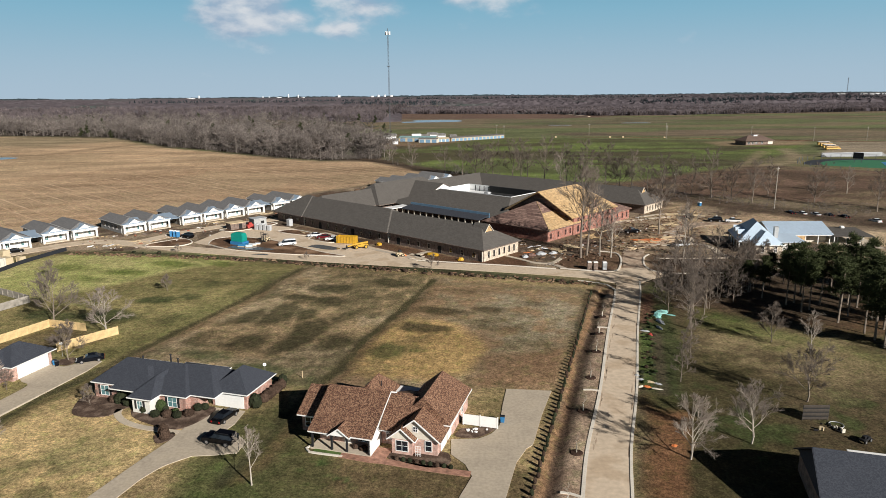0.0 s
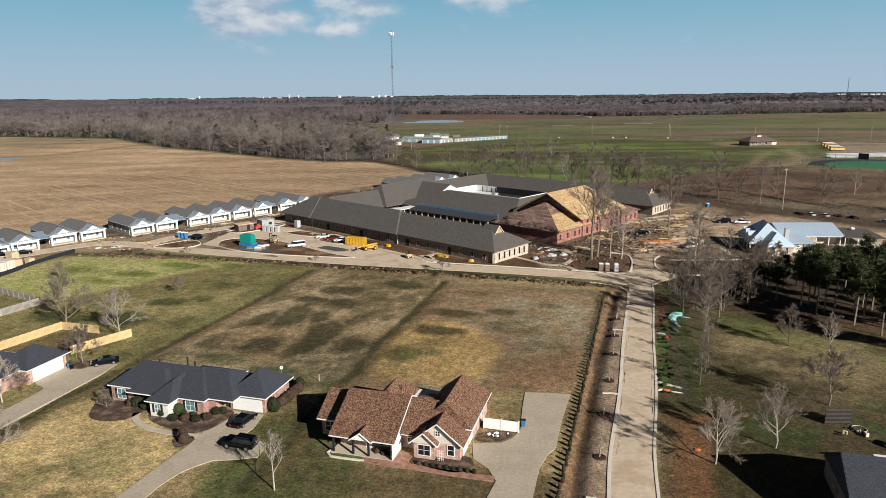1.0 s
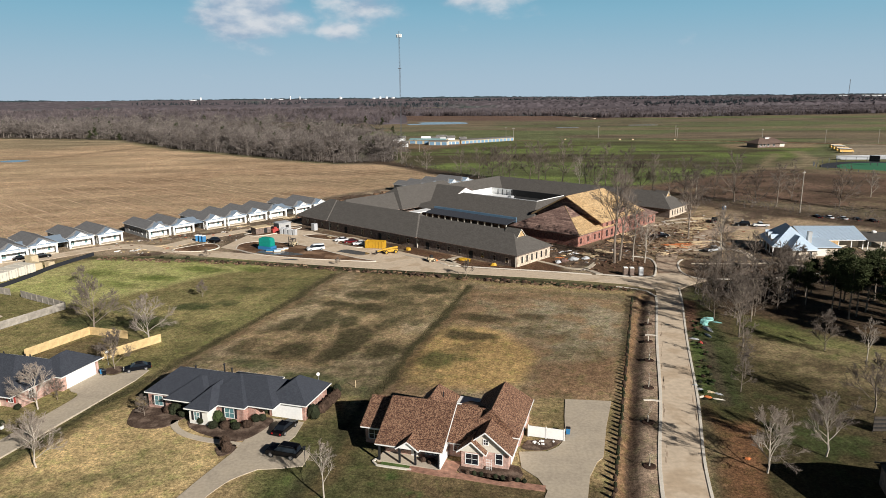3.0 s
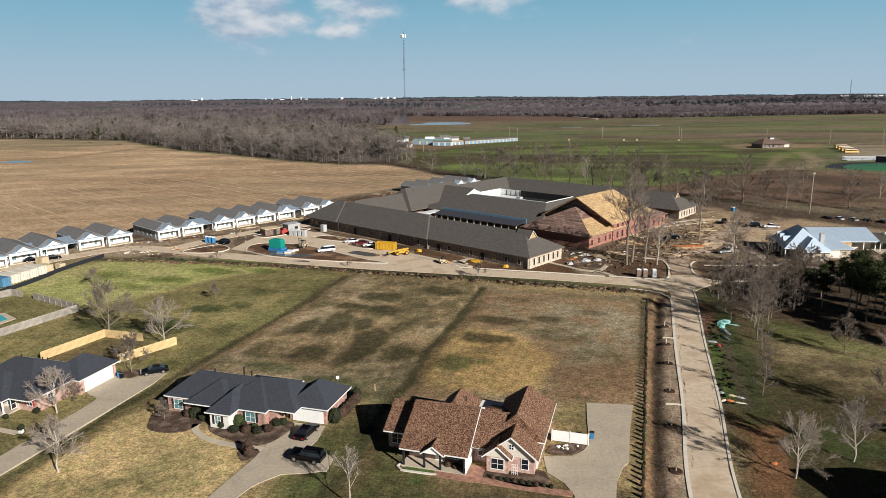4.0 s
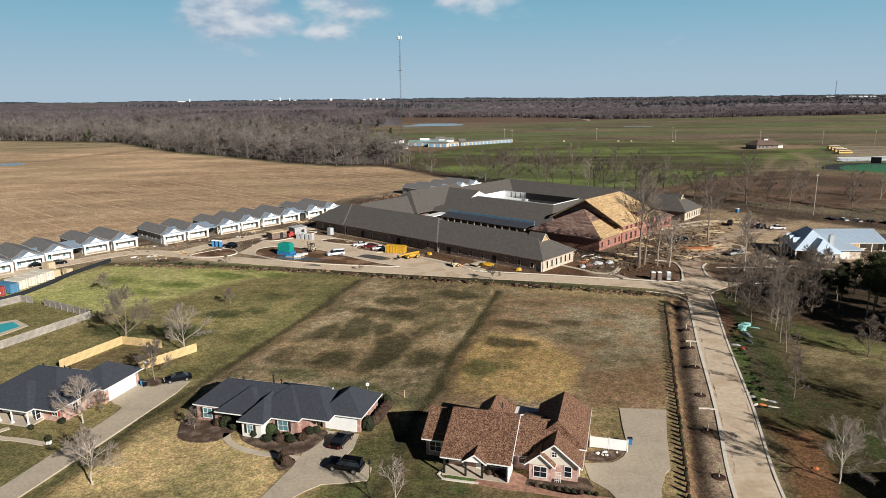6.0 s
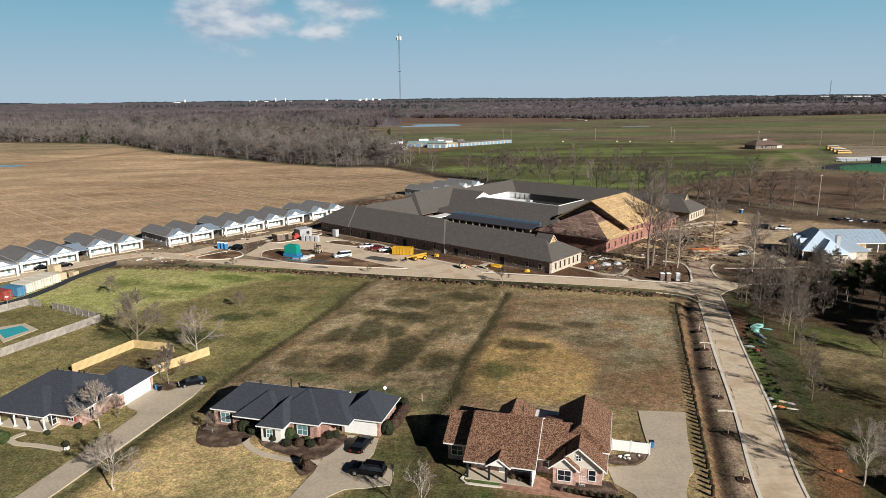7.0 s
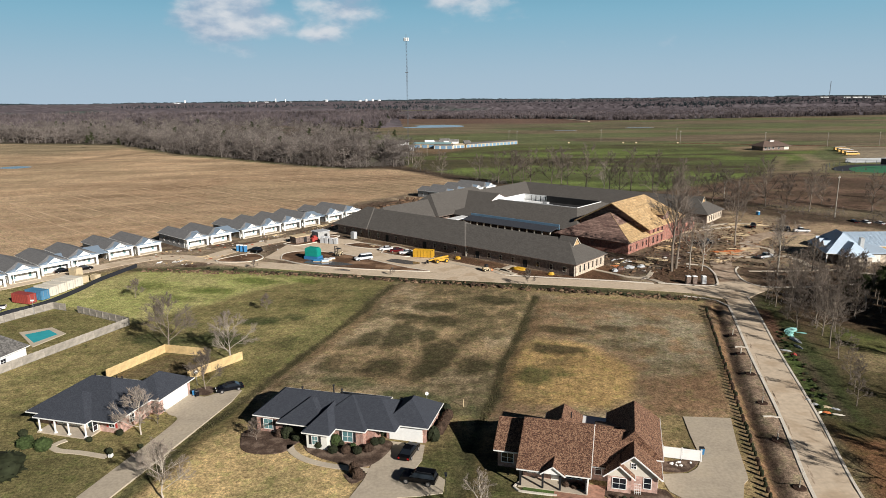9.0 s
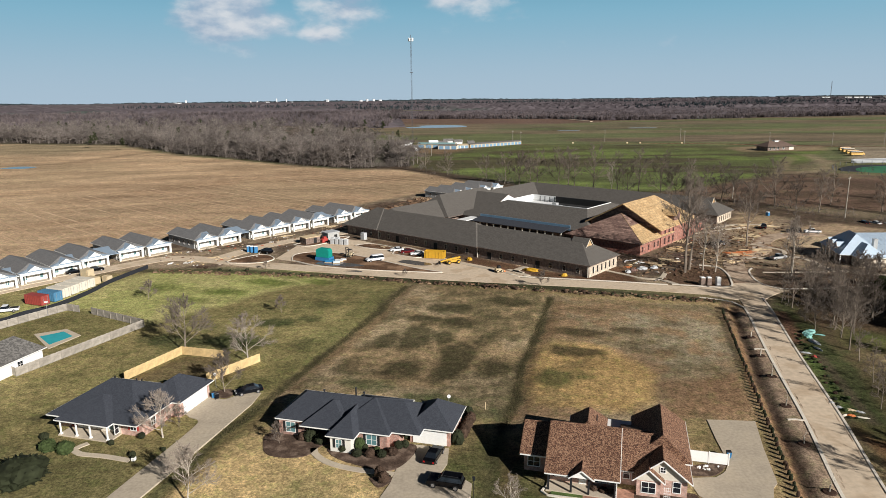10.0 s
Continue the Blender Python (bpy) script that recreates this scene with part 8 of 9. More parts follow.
container(pose(-135.6, 176.0, 0, 0, 0, -22), 6.0, "container_red", "rust red steel shipping container")
container(pose(-134.0, 179.3, 0, 0, 0, -22), 6.0, "container_blue", "faded blue shipping container")
for k in range(4):
    container(pose(-133.6 + k * 0.75, 182.8 + k * 3.0, 0, 0, 0, -22), 6.0, "cream", "plain cream shipping container")
for x, y, a, b, c in ((-130.6, 195.4, 4.0, 2.2, 1.9), (-134.8, 201.2, 3.2, 2.2, 2.8), (-127.4, 197.6, 2.2, 1.8, 1.6)):
    h = thing("wooden_crate", pose(x, y, 0, 0, 0, -25), "large tan plywood crate", "crate", "crates beside the site road")
    part("box", solid(-a / 2, a / 2, -b / 2, b / 2, 0, c, 0.03), "tan_box", h)
    for s in (-1, 1):
        part("batten", solid(s * a * 0.35 - 0.06, s * a * 0.35 + 0.06, -b / 2 - 0.04, b / 2 + 0.04, 0, c + 0.03), "lumber", h)


def toilet(x, y, mat, label, z=0.0, rot=0):
    h = thing("portable_toilet", pose(x, y, z, 0, 0, rot), label, "portable toilet", "portable toilets")
    part("cabin", solid(-0.6, 0.6, -0.6, 0.6, 0.05, 2.15, 0.05), mat, h)
    part("roof_dome", profile_body([(-0.64, 2.12), (-0.5, 2.32), (0.5, 2.32), (0.64, 2.12)], 1.28, 0.1, 0.02), "white", h)
    part("door", solid(-0.42, 0.42, -0.64, -0.6, 0.15, 2.0), mat, h)
    part("vent_pipe", solid(0.4, 0.5, 0.4, 0.5, 2.2, 2.6), "black", h)


for x, y in ((-95.4, 232.4), (-94.0, 231.8), (-92.6, 231.2)):
    toilet(x, y, "blue", "blue portable toilet on the site", 0, 20)
toilet(41.2, 182.8, "brick_dark", "brown portable toilet by the entry", 0, 0)
toilet(42.9, 182.6, "brick_dark", "brown portable toilet by the entry", 0, 0)
toilet(45.4, 182.4, "grey_box", "grey portable toilet by the entry", 0, 0)
toilet(109.4, 282.7, "blue", "blue portable toilet at the back of the site", 0, 30)
# teal tarpaulin stack and blue pallets
h = thing("tarp_stack", pose(-67.6, 219.0, 0.1, 0, 0, -25), "tall stack of material under a teal tarpaulin", "material stack")
part("tarp", profile_body([(-2.4, 1.0), (-2.5, 3.4), (-1.6, 3.9), (1.9, 3.8), (2.4, 3.2), (2.3, 1.0)], 2.6, 0.2, 0.12), "teal", h)
part("pallet_load", solid(-2.6, 2.6, -1.5, 1.5, 0, 1.05), "blue", h, "bright blue wrapped pallets")
for k, (x, y, s) in enumerate(((-64.6, 217.4, 1.5), (-62.6, 216.6, 1.3), (-65.6, 215.2, 1.4), (-61.4, 218.2, 1.0), (-63.2, 214.6, 1.2))):
    h = thing("pallet", pose(x, y, 0.1, 0, 0, -25 + 9 * k), "blue and white wrapped pallet of material", "pallet", "pallets in the soil island")
    part("deck", solid(-s, s, -0.6, 0.6, 0, 0.15), "lumber", h)
    part("load", solid(-s + 0.1, s - 0.1, -0.55, 0.55, 0.15, 0.5 + 0.15 * (k % 3), 0.05), ("blue", "car_white", "blue", "car_white", "metal_roof")[k], h)
# small masonry stores and machines beside the lane
for x, y, a, b, c, m, l in ((-76.6, 245.8, 6.0, 4.0, 2.3, "brick_dark", "unfinished brown masonry bin store"), (-70.0, 251.6, 5.0, 4.2, 2.8, "housewrap", "grey block service building")):
    h = thing("service_building", pose(x, y, 0, 0, 0, 42), l, "service building")
    walls(h, m, -a / 2, a / 2, -b / 2, b / 2, c)
    part("roof", solid(-a / 2 - 0.2, a / 2 + 0.2, -b / 2 - 0.2, b / 2 + 0.2, c, c + 0.2), "lumber" if m == "brick_dark" else "grey_box", h)
    part("door", solid(0.2, 1.5, -b / 2 - 0.06, -b / 2, 0.1, 2.0), "dark", h)
h = thing("compactor", pose(-71.6, 246.4, 0, 0, 0, 40), "red machine beside the bin store", "machine")
part("housing", profile_body([(-1.2, 0.1), (-1.2, 1.2), (0.2, 1.9), (1.2, 1.4), (1.2, 0.1)], 1.4), "red", h)
part("hopper", solid(-0.5, 0.7, -0.5, 0.5, 1.6, 2.1, 0.05), "red", h)
for k in range(6):
    h = thing("transformer_cabinet", pose(-68.2 + (k % 4) * 1.7, 243.2 + (k // 4) * 2.0 - (k % 4) * 0.7, 0, 0, 0, -22), "grey steel equipment cabinet", "equipment cabinet", "equipment cabinets")
    part("cabinet", solid(-0.65, 0.65, -0.6, 0.6, 0.1, 2.0, 0.05), "grey_box", h)
    part("lid", solid(-0.7, 0.7, -0.65, 0.65, 2.0, 2.1), "car_white", h)
    part("plinth", solid(-0.75, 0.75, -0.7, 0.7, 0, 0.1), "concrete", h)
h = thing("equipment_cabinet", pose(-57.6, 250.0, 0, 0, 0, -40), "tall pale equipment cabinet by the building", "equipment cabinet")
part("cabinet", solid(-0.9, 0.9, -0.8, 0.8, 0.1, 2.6, 0.06), "grey_box", h)
part("plinth", solid(-1, 1, -0.9, 0.9, 0, 0.1), "concrete", h)


def lumber_pile(x, y, rot, n, L, mat, label, spread=1.6, seed=0):
    r = random.Random(seed)
    h = thing("lumber_pile", pose(x, y, 0, 0, 0, rot), label, "lumber pile")
    for k in range(n):
        w = r.uniform(0.15, 0.5)
        l = L * r.uniform(0.5, 1)
        o = part("board", solid(-l / 2, l / 2, -w / 2, w / 2, 0, 0.1), mat if r.random() < 0.8 else "lumber", h)
        o.matrix_basis = pose(r.uniform(-L / 3, L / 3), r.uniform(-spread, spread), 0.02 + 0.1 * (k // 4) + r.uniform(0, 0.05), 0, r.uniform(-2, 2), r.uniform(-22, 22))
    return h


for i, (x, y, rot, n, L, m, l, s) in enumerate((
        (67.0, 217.5, -20, 26, 6, "orange", "heap of red brown form boards", 2.6), (71.5, 219.6, 10, 14, 5, "orange", "heap of red brown form boards", 2.0), (76, 222, -5, 10, 8, "lumber", "pale boards laid on the soil", 2.0),
        (98, 262, 20, 18, 7, "lumber", "stack of pale sawn lumber on bearers", 2.2), (93, 266, -10, 14, 6, "lumber", "stack of pale sawn lumber", 2.0), (103, 270, 30, 12, 6, "plywood", "stack of plywood sheets", 2.0), (59.8, 209, 30, 12, 5, "lumber", "scattered boards on the mud", 2.6),
        (36, 206, -30, 16, 5, "lumber", "scattered boards on the mud", 3.0), (30.5, 209.5, 40, 12, 4, "car_white", "scraps of white sheathing on the mud", 2.6), (50, 226, 20, 18, 6, "plywood", "scattered plywood offcuts on churned mud", 3.4), (56, 238, 60, 16, 6, "lumber", "scattered boards before the hall", 3.2),
        (62, 244, 30, 14, 5, "underlay", "heap of brown offcuts before the hall", 3.2), (27.6, 202.6, 10, 9, 3, "orange", "heap of brown tarpaulin and boards", 1.2), (48, 216, -10, 14, 5, "underlay", "brown boards in the mud", 3.0), (42, 211, 15, 14, 4, "lumber", "scattered boards on the mud", 3.0),
        (-104, 224, 20, 8, 4, "lumber", "stack of loose pale boards by the road", 2.0), (-111, 219, 70, 6, 4, "car_white", "stack of loose white pipes by the road", 2.0), (-95, 262, 40, 8, 4, "lumber", "sawn lumber before the cottages", 1.4), (-88, 258.5, 48, 9, 6, "lumber", "sawn lumber before the cottages", 1.4),
        (-73, 276, 48, 9, 6, "lumber", "sawn lumber before the cottages", 1.6), (84, 246, 10, 12, 6, "lumber", "pale boards beside the drive", 2.5), (70, 252, 50, 12, 5, "underlay", "brown boards in the mud", 3.0), (-50, 237.4, -40, 6, 3, "lumber", "stack of loose boards by the wall", 1.0), (79, 240, -30, 14, 6, "lumber", "pale boards in the mud", 3.0))):
    lumber_pile(x, y, rot, max(5, int(n * 0.65)), L, m, l, s, i)


def rubble(name, pts, n, size, mat, label, seed, zmax=0.35):
    """Small loose lumps thrown over a stretch of ground."""
    r = np.random.RandomState(seed)
    xs, ys = [p[0] for p in pts], [p[1] for p in pts]
    base = np.array([(-1, -1, 0), (1, -0.8, 0), (0.9, 1, 0), (-0.8, 0.9, 0), (-0.6, -0.6, 1), (0.7, -0.5, 0.8), (0.5, 0.6, 1.1), (-0.5, 0.5, 0.7)], float)
    F = np.array([(0, 1, 5, 4), (1, 2, 6, 5), (2, 3, 7, 6), (3, 0, 4, 7), (4, 5, 6, 7)])
    V, FF = [], []
    c = 0
    while c < n:
        x, y = r.uniform(min(xs), max(xs)), r.uniform(min(ys), max(ys))
        if inside(pts, np.array([x]), np.array([y]), 0.1)[0] < 0.5:
            continue
        s = size * r.uniform(0.25, 1.0) ** 2
        a = r.uniform(0, 6.28)
        b = base * (s * r.uniform(0.5, 2.0), s * r.uniform(0.4, 0.9), min(s, zmax) * r.uniform(0.4, 1.0))
        V.append(np.stack([x + b[:, 0] * math.cos(a) - b[:, 1] * math.sin(a), y + b[:, 0] * math.sin(a) + b[:, 1] * math.cos(a), b[:, 2] + 0.0], 1))
        FF.append(F + 8 * c)
        c += 1
    return tagged(raw_mesh(name, np.concatenate(V), np.concatenate(FF), mat), label, "debris", "", "stuff")


MESSY = [pq(2, 19), pq(26, 19), pq(26, 32), pq(0, 33), pq(-2, 60), pq(-2, 95), pq(-14, 100), pq(-30, 60), pq(-26, 20), pq(-14, 6), pq(-4, 18)]
M["scrap"] = island_material("mixed site scrap", [(0.35, 0.26, 0.17), (0.09, 0.055, 0.04), (0.5, 0.48, 0.44), (0.16, 0.09, 0.055), (0.55, 0.40, 0.22), (0.10, 0.07, 0.05), (0.30, 0.10, 0.06), (0.14, 0.085, 0.055), (0.62, 0.6, 0.57), (0.2, 0.13, 0.08)])
M["clods"] = island_material("clods of earth", [(0.10, 0.06, 0.04), (0.17, 0.105, 0.065), (0.07, 0.045, 0.03), (0.24, 0.165, 0.105)])
rubble("scattered_scrap", MESSY, 150, 0.6, "scrap", "offcuts and scrap scattered over churned mud", 1)
rubble("clods", MESSY, 800, 0.7, "clods", "clods of churned brown earth", 2)
rubble("scattered_scrap", [(60, 200), (100, 240), (120, 262), (100, 290), (78, 262), (62, 240), (56, 214)], 110, 0.6, "scrap", "offcuts scattered along the site drive", 3)
rubble("clods", [(60, 196), (98, 205), (90, 240), (120, 270), (100, 300), (78, 270), (58, 214)], 450, 0.7, "clods", "clods of churned earth", 4)
rubble("scattered_scrap", [(-120, 214), (-96, 214), (-84, 226), (-70, 262), (-60, 290), (-98, 250), (-124, 230)], 260, 0.6, "scrap", "scraps strewn before the cottages", 5)
rubble("clods", [pq(112, 34), pq(140, 34), pq(142, 84), pq(110, 84)], 700, 1.6, "clods", "spoil heaped in clods", 6, 1.2)
rubble("clods", [(-118, 206), (-60, 196), (38, 166), (40, 170), (-60, 200), (-118, 210)], 700, 0.6, "clods", "rough earth along the site road", 7)
for x, y, a, b, rot, m, l in ((-3.2, 201.4, 2.6, 1.2, -35, "yellow", "crumpled yellow tarpaulin"), (5.4, 194.6, 0.9, 0.6, 0, "yellow", "small yellow bundle"), (27.0, 199.4, 1.5, 1.2, 20, "underlay", "brown tarpaulin over material"), (30.2, 201.0, 1.6, 1.3, 10, "grey_box", "pallet of wrapped blocks"),
                              (25.0, 197.6, 1.2, 0.9, 60, "grey_box", "pale grey plastic sheet on soil"), (34.0, 201.6, 1.3, 1.0, 0, "grey_box", "pale grey wrapped bundle"), (-20.8, 216.0, 0.9, 0.9, 0, "yellow", "yellow machine at the wall")):
    bm = bmesh.new()
    bmesh.ops.create_icosphere(bm, subdivisions=3, radius=1)
    for v in bm.verts:
        k = 1 + 0.35 * noise.noise(v.co * 2.0 + Vector((x, y, 0)))
        v.co = Vector((v.co.x * a * k, v.co.y * b * k, max(0, v.co.z) * 0.8 * k))
    o = part("tarpaulin", bm, m, None)
    o.matrix_world = pose(x, y, 0.0, 0, 0, rot)
    tagged(o, l + " on the soil", "tarpaulin")
for pts in ([(-70, 213.5), (-60, 209.6), (-54, 210.5), (-60, 214.5), (-68, 217)], [(-44, 214.5), (-36, 209.5), (-33, 211.5), (-41, 217)], [(-100, 218), (-92, 222), (-96, 224)], [(-60, 204.2), (-54, 203.0), (-56, 205.0)]):
    slab("puddle", smooth_line(pts + pts[:1], 0.8)[:-1], -0.1, 0.105 if pts[0][0] != -60 and pts[0][0] > -71 and pts[0][0] < -43 else 0.05, "puddle", "brown puddle on the muddy court", category="puddle")

# ---- fences ----
def wood_fence(pts, mat, label, h=1.83, name="fence"):
    f = thing(name, pose(0, 0, 0), label, "fence")
    for (xa, ya), (xb, yb) in zip(pts, pts[1:]):
        L = math.hypot(xb - xa, yb - ya)
        n = max(1, round(L / 2.44))
        a = math.degrees(math.atan2(yb - ya, xb - xa))
        step = L / n
        for k in range(n):
            x, y = xa + (xb - xa) * k / n, ya + (yb - ya) * k / n
            m = pose(x, y, 0, 0, 0, a)
            bm = bmesh.new()
            b = 0.0
            while b < step - 0.02:
                box(bm, b + 0.005, min(b + 0.145, step), -0.012, 0.012, 0.04, h + 0.03 * math.sin(37 * (x + b)))
                b += 0.15
            o = part("panel", bm, mat, f)
            o.matrix_basis = m
            tagged(o, "", "", "", "stuff")
            o = part("post", solid(-0.06, 0.06, 0.02, 0.13, 0, h - 0.05), mat, f)
            o.matrix_basis = m
            for z in (0.4, 1.5):
                o = part("rail", solid(0, step, 0.015, 0.06, z, z + 0.09), mat, f)
                o.matrix_basis = m
    return f


wood_fence([(-91.6, 125.6), (-85.4, 138.4), (-76.0, 135.6)], "wood_new", "new yellow pine privacy fence round the back lawn")
wood_fence([(-75.8, 124.0), (-68.2, 133.6)], "wood_new", "new yellow pine privacy fence round the back lawn")
wood_fence([(-117.0, 131.0), (-113.5, 128.6), (-100.3, 156.4), (-117.3, 166.6)], "wood_grey", "weathered grey board fence round the pool yard")
wood_fence([(-121.0, 168.3), (-125.0, 170.0), (-140, 146.0)], "wood_grey", "weathered grey board fence round the pool yard")
vf = thing("vinyl_fence", lot_pose(2.9, 92.9), "white vinyl privacy fence beside the drive", "fence")
for k in range(2):
    part("panel", solid(0.1 + k * 2.65, 2.65 + k * 2.65, -0.04, 0.04, 0.08, 1.75), "white", vf)
for k in range(3):
    part("post", solid(-0.08 + k * 2.65, 0.08 + k * 2.65, -0.08, 0.08, 0, 1.9), "white", vf)
r = random.Random(9)
for k in range(11):
    bm = bmesh.new()
    bmesh.ops.create_icosphere(bm, subdivisions=1, radius=r.uniform(0.12, 0.24))
    o = part("stone", bm, "white", None, "white garden stone in the mulch bed")
    o.location = (3.4 + r.uniform(0, 3.2), 90.2 + r.uniform(0, 1.4), 0.12)
    tagged(o, "", "stone", "garden stones")
sf = ribbon("silt_fence", [(-143, 152), (-136, 160.5), (-134, 166), (-129.2, 172.6), (-126.4, 185), (-125.4, 196), (-121.4, 212)], 0.05, -0.05, 1.15, "track", "sagging black silt fence along the site edge", 1.5, "thing", "silt fence")


# ---- small things about the houses ----
def wheelie_bin(x, y, rot, mat="blue", label="blue wheeled bin beside the drive"):
    h = thing("wheeled_bin", pose(x, y, 0.03, 0, 0, rot), label, "bin", "wheeled bins")
    part("tub", profile_body([(-0.26, 0.08), (-0.34, 1.0), (0.34, 1.0), (0.28, 0.08)], 0.58, -0.06, 0.02), mat, h)
    part("lid", profile_body([(-0.38, 0.99), (-0.3, 1.09), (0.3, 1.1), (0.38, 0.99)], 0.68, 0.05, 0.01), "black", h)
    for y2 in (-0.25, 0.25):
        wheel(h, -0.28, y2, 0.11, 0.05, "black")


wheelie_bin(8.9, 93.4, -10)
wheelie_bin(-72.6, 117.4, 20)
wheelie_bin(-71.9, 116.9, 30, "car_navy", "dark wheeled bin beside the garage")


def dish(x, y, z, label):
    h = thing("satellite_dish", pose(x, y, 0), label, "satellite dish", "satellite dishes")
    bm = bmesh.new()
    tube(bm, (0, 0, 0), (0, 0, z), 0.035, 0.035, 6)
    part("mast", bm, "steel", h)
    bm = bmesh.new()
    bmesh.ops.create_cone(bm, cap_ends=False, segments=16, radius1=0.08, radius2=0.3, depth=0.1, matrix=pose(0, -0.1, z + 0.1, 60, 0, 20))
    bmesh.ops.solidify(bm, geom=bm.faces[:], thickness=0.02)
    part("bowl", bm, "white", h)


dish(-31.2, 109.4, 3.0, "white satellite dish on a post behind the garage")
dish(-73.4, 121.5, 2.6, "white satellite dish on a post behind the garage")
for x, y, z in ((-28.8, 85.0, 2.6),):
    h = thing("lamp_post", pose(x, y, 0), "dark garden lamp post at the end of the drive", "lamp post")
    bm = bmesh.new()
    tube(bm, (0, 0, 0), (0, 0, z), 0.05, 0.04, 8)
    part("pole", bm, "black", h)
    part("lantern", solid(-0.16, 0.16, -0.16, 0.16, z, z + 0.4, 0.04), "glass", h)
    part("cap", solid(-0.2, 0.2, -0.2, 0.2, z + 0.4, z + 0.46), "black", h)
h = thing("mailbox", pose(-78.0, 96.6, 0), "small white planter and dark box at the walk's end", "planter")
part("tub", solid(-0.3, 0.3, -0.3, 0.3, 0, 0.5, 0.06), "white", h)
part("plant", solid(-0.25, 0.25, -0.25, 0.25, 0.5, 0.8, 0.1), "shrub", h)
h = thing("marker_post", pose(-25.0, 110.6, 0), "short pale marker post in the grass", "post")
part("post", solid(-0.06, 0.06, -0.06, 0.06, 0, 1.3), "lumber", h)
# pool
slab("pool_deck", [(-123.6, 152.6), (-117.8, 155.7), (-112.4, 151.3), (-115.3, 143.1)], -0.2, 0.06, "concrete", "pale concrete pool deck", category="deck")
slab("pool_water", [(-121.4, 150.9), (-117.6, 154.0), (-114.0, 150.8), (-116.4, 145.6)], -0.1, 0.075, "pool", "turquoise swimming pool water", category="water")
h = thing("pole_light", pose(-127.5, 165.8, 0), "tall pole light by the grey fence", "lamp post")
bm = bmesh.new()
tube(bm, (0, 0, 0), (0, 0, 3.4), 0.05, 0.04, 6)
part("pole", bm, "steel", h)
part("lamp_head", solid(-0.35, 0.35, -0.25, 0.25, 3.4, 3.75, 0.04), "white", h)
h = thing("garden_screen", pose(56.5, 93.2, 0, 0, 0, -1), "weathered dark grey boarded screen in the park", "screen")
for x in (-1.95, -0.65, 0.65, 1.9):
    part("post", solid(x - 0.05, x + 0.05, 0.03, 0.12, -0.2, 2.5), "wood_dark", h)
for k in range(11):
    part("board", solid(-2.0, 1.95, 0.0, 0.03, 0.12 + k * 0.218, 0.31 + k * 0.218, 0.004), "dark" if k % 3 == 2 else "wood_dark", h)
# garden cast-offs before the screen
r = random.Random(15)
bm = bmesh.new()
ring = [(58.8 + 1.0 * math.cos(u), 91.6 + 1.0 * math.sin(u), 0.055) for u in [k * math.pi / 10 for k in range(21)]]
for a, b in zip(ring, ring[1:]):
    tube(bm, a, b, 0.06, 0.06, 6)
tagged(part("trampoline_hoop", bm, "grey_box", None), "pale padded hoop lying on the grass", "hoop")
for k in range(12):
    x, y, big = r.uniform(54.8, 58.6), r.uniform(89.2, 92.2), r.uniform(0.12, 0.32)
    bm = solid(-big, big, -big * r.uniform(0.3, 0.9), big * 0.5, 0, r.uniform(0.2, 0.6), 0.03)
    o = part("garden_box", bm, r.choice(["cream", "black", "tan_box", "black", "wood_dark"]), None)
    o.matrix_world = pose(x, y, 0.0, 0, 0, r.uniform(0, 180))
    tagged(o, "old box among garden cast-offs by the screen", "box", "garden cast-offs")
h = thing("ride_on_mower", pose(60.0, 86.6, 0.02, 0, 0, 30), "dark ride-on mower on dry grass", "mower")
part("body", profile_body([(-0.9, 0.3), (-0.9, 0.6), (0.0, 0.6), (0.2, 0.8), (0.9, 0.7), (0.9, 0.3)], 0.8), "black", h)
part("seat", solid(-0.5, -0.1, -0.25, 0.25, 0.6, 1.0, 0.05), "black", h)
for x in (-0.6, 0.65):
    for y in (-0.45, 0.45):
        wheel(h, x, y, 0.28, 0.2)
# dried mud washed along the gutters of the street
r = random.Random(77)
for k in range(44):
    t, side = r.random(), r.choice((-1, -1, 1))
    x, y = 22.0 + 23.0 * t + side * r.uniform(2.3, 2.6), 80.3 + 76.0 * t
    n = 12
    a, b = r.uniform(0.06, 0.15), r.uniform(0.5, 1.9)
    pts = []
    for i in range(n):
        u = 2 * math.pi * i / n
        q = r.uniform(0.55, 1.15)
        p, d = a * q * math.cos(u), b * q * math.sin(u)
        pts.append((x + p * 0.957 + d * 0.29, y - p * 0.29 + d * 0.957))
    slab("dried_mud", pts, 0.02, 0.041, "mud_track", "thin crust of dried mud in the street gutter", category="mud")
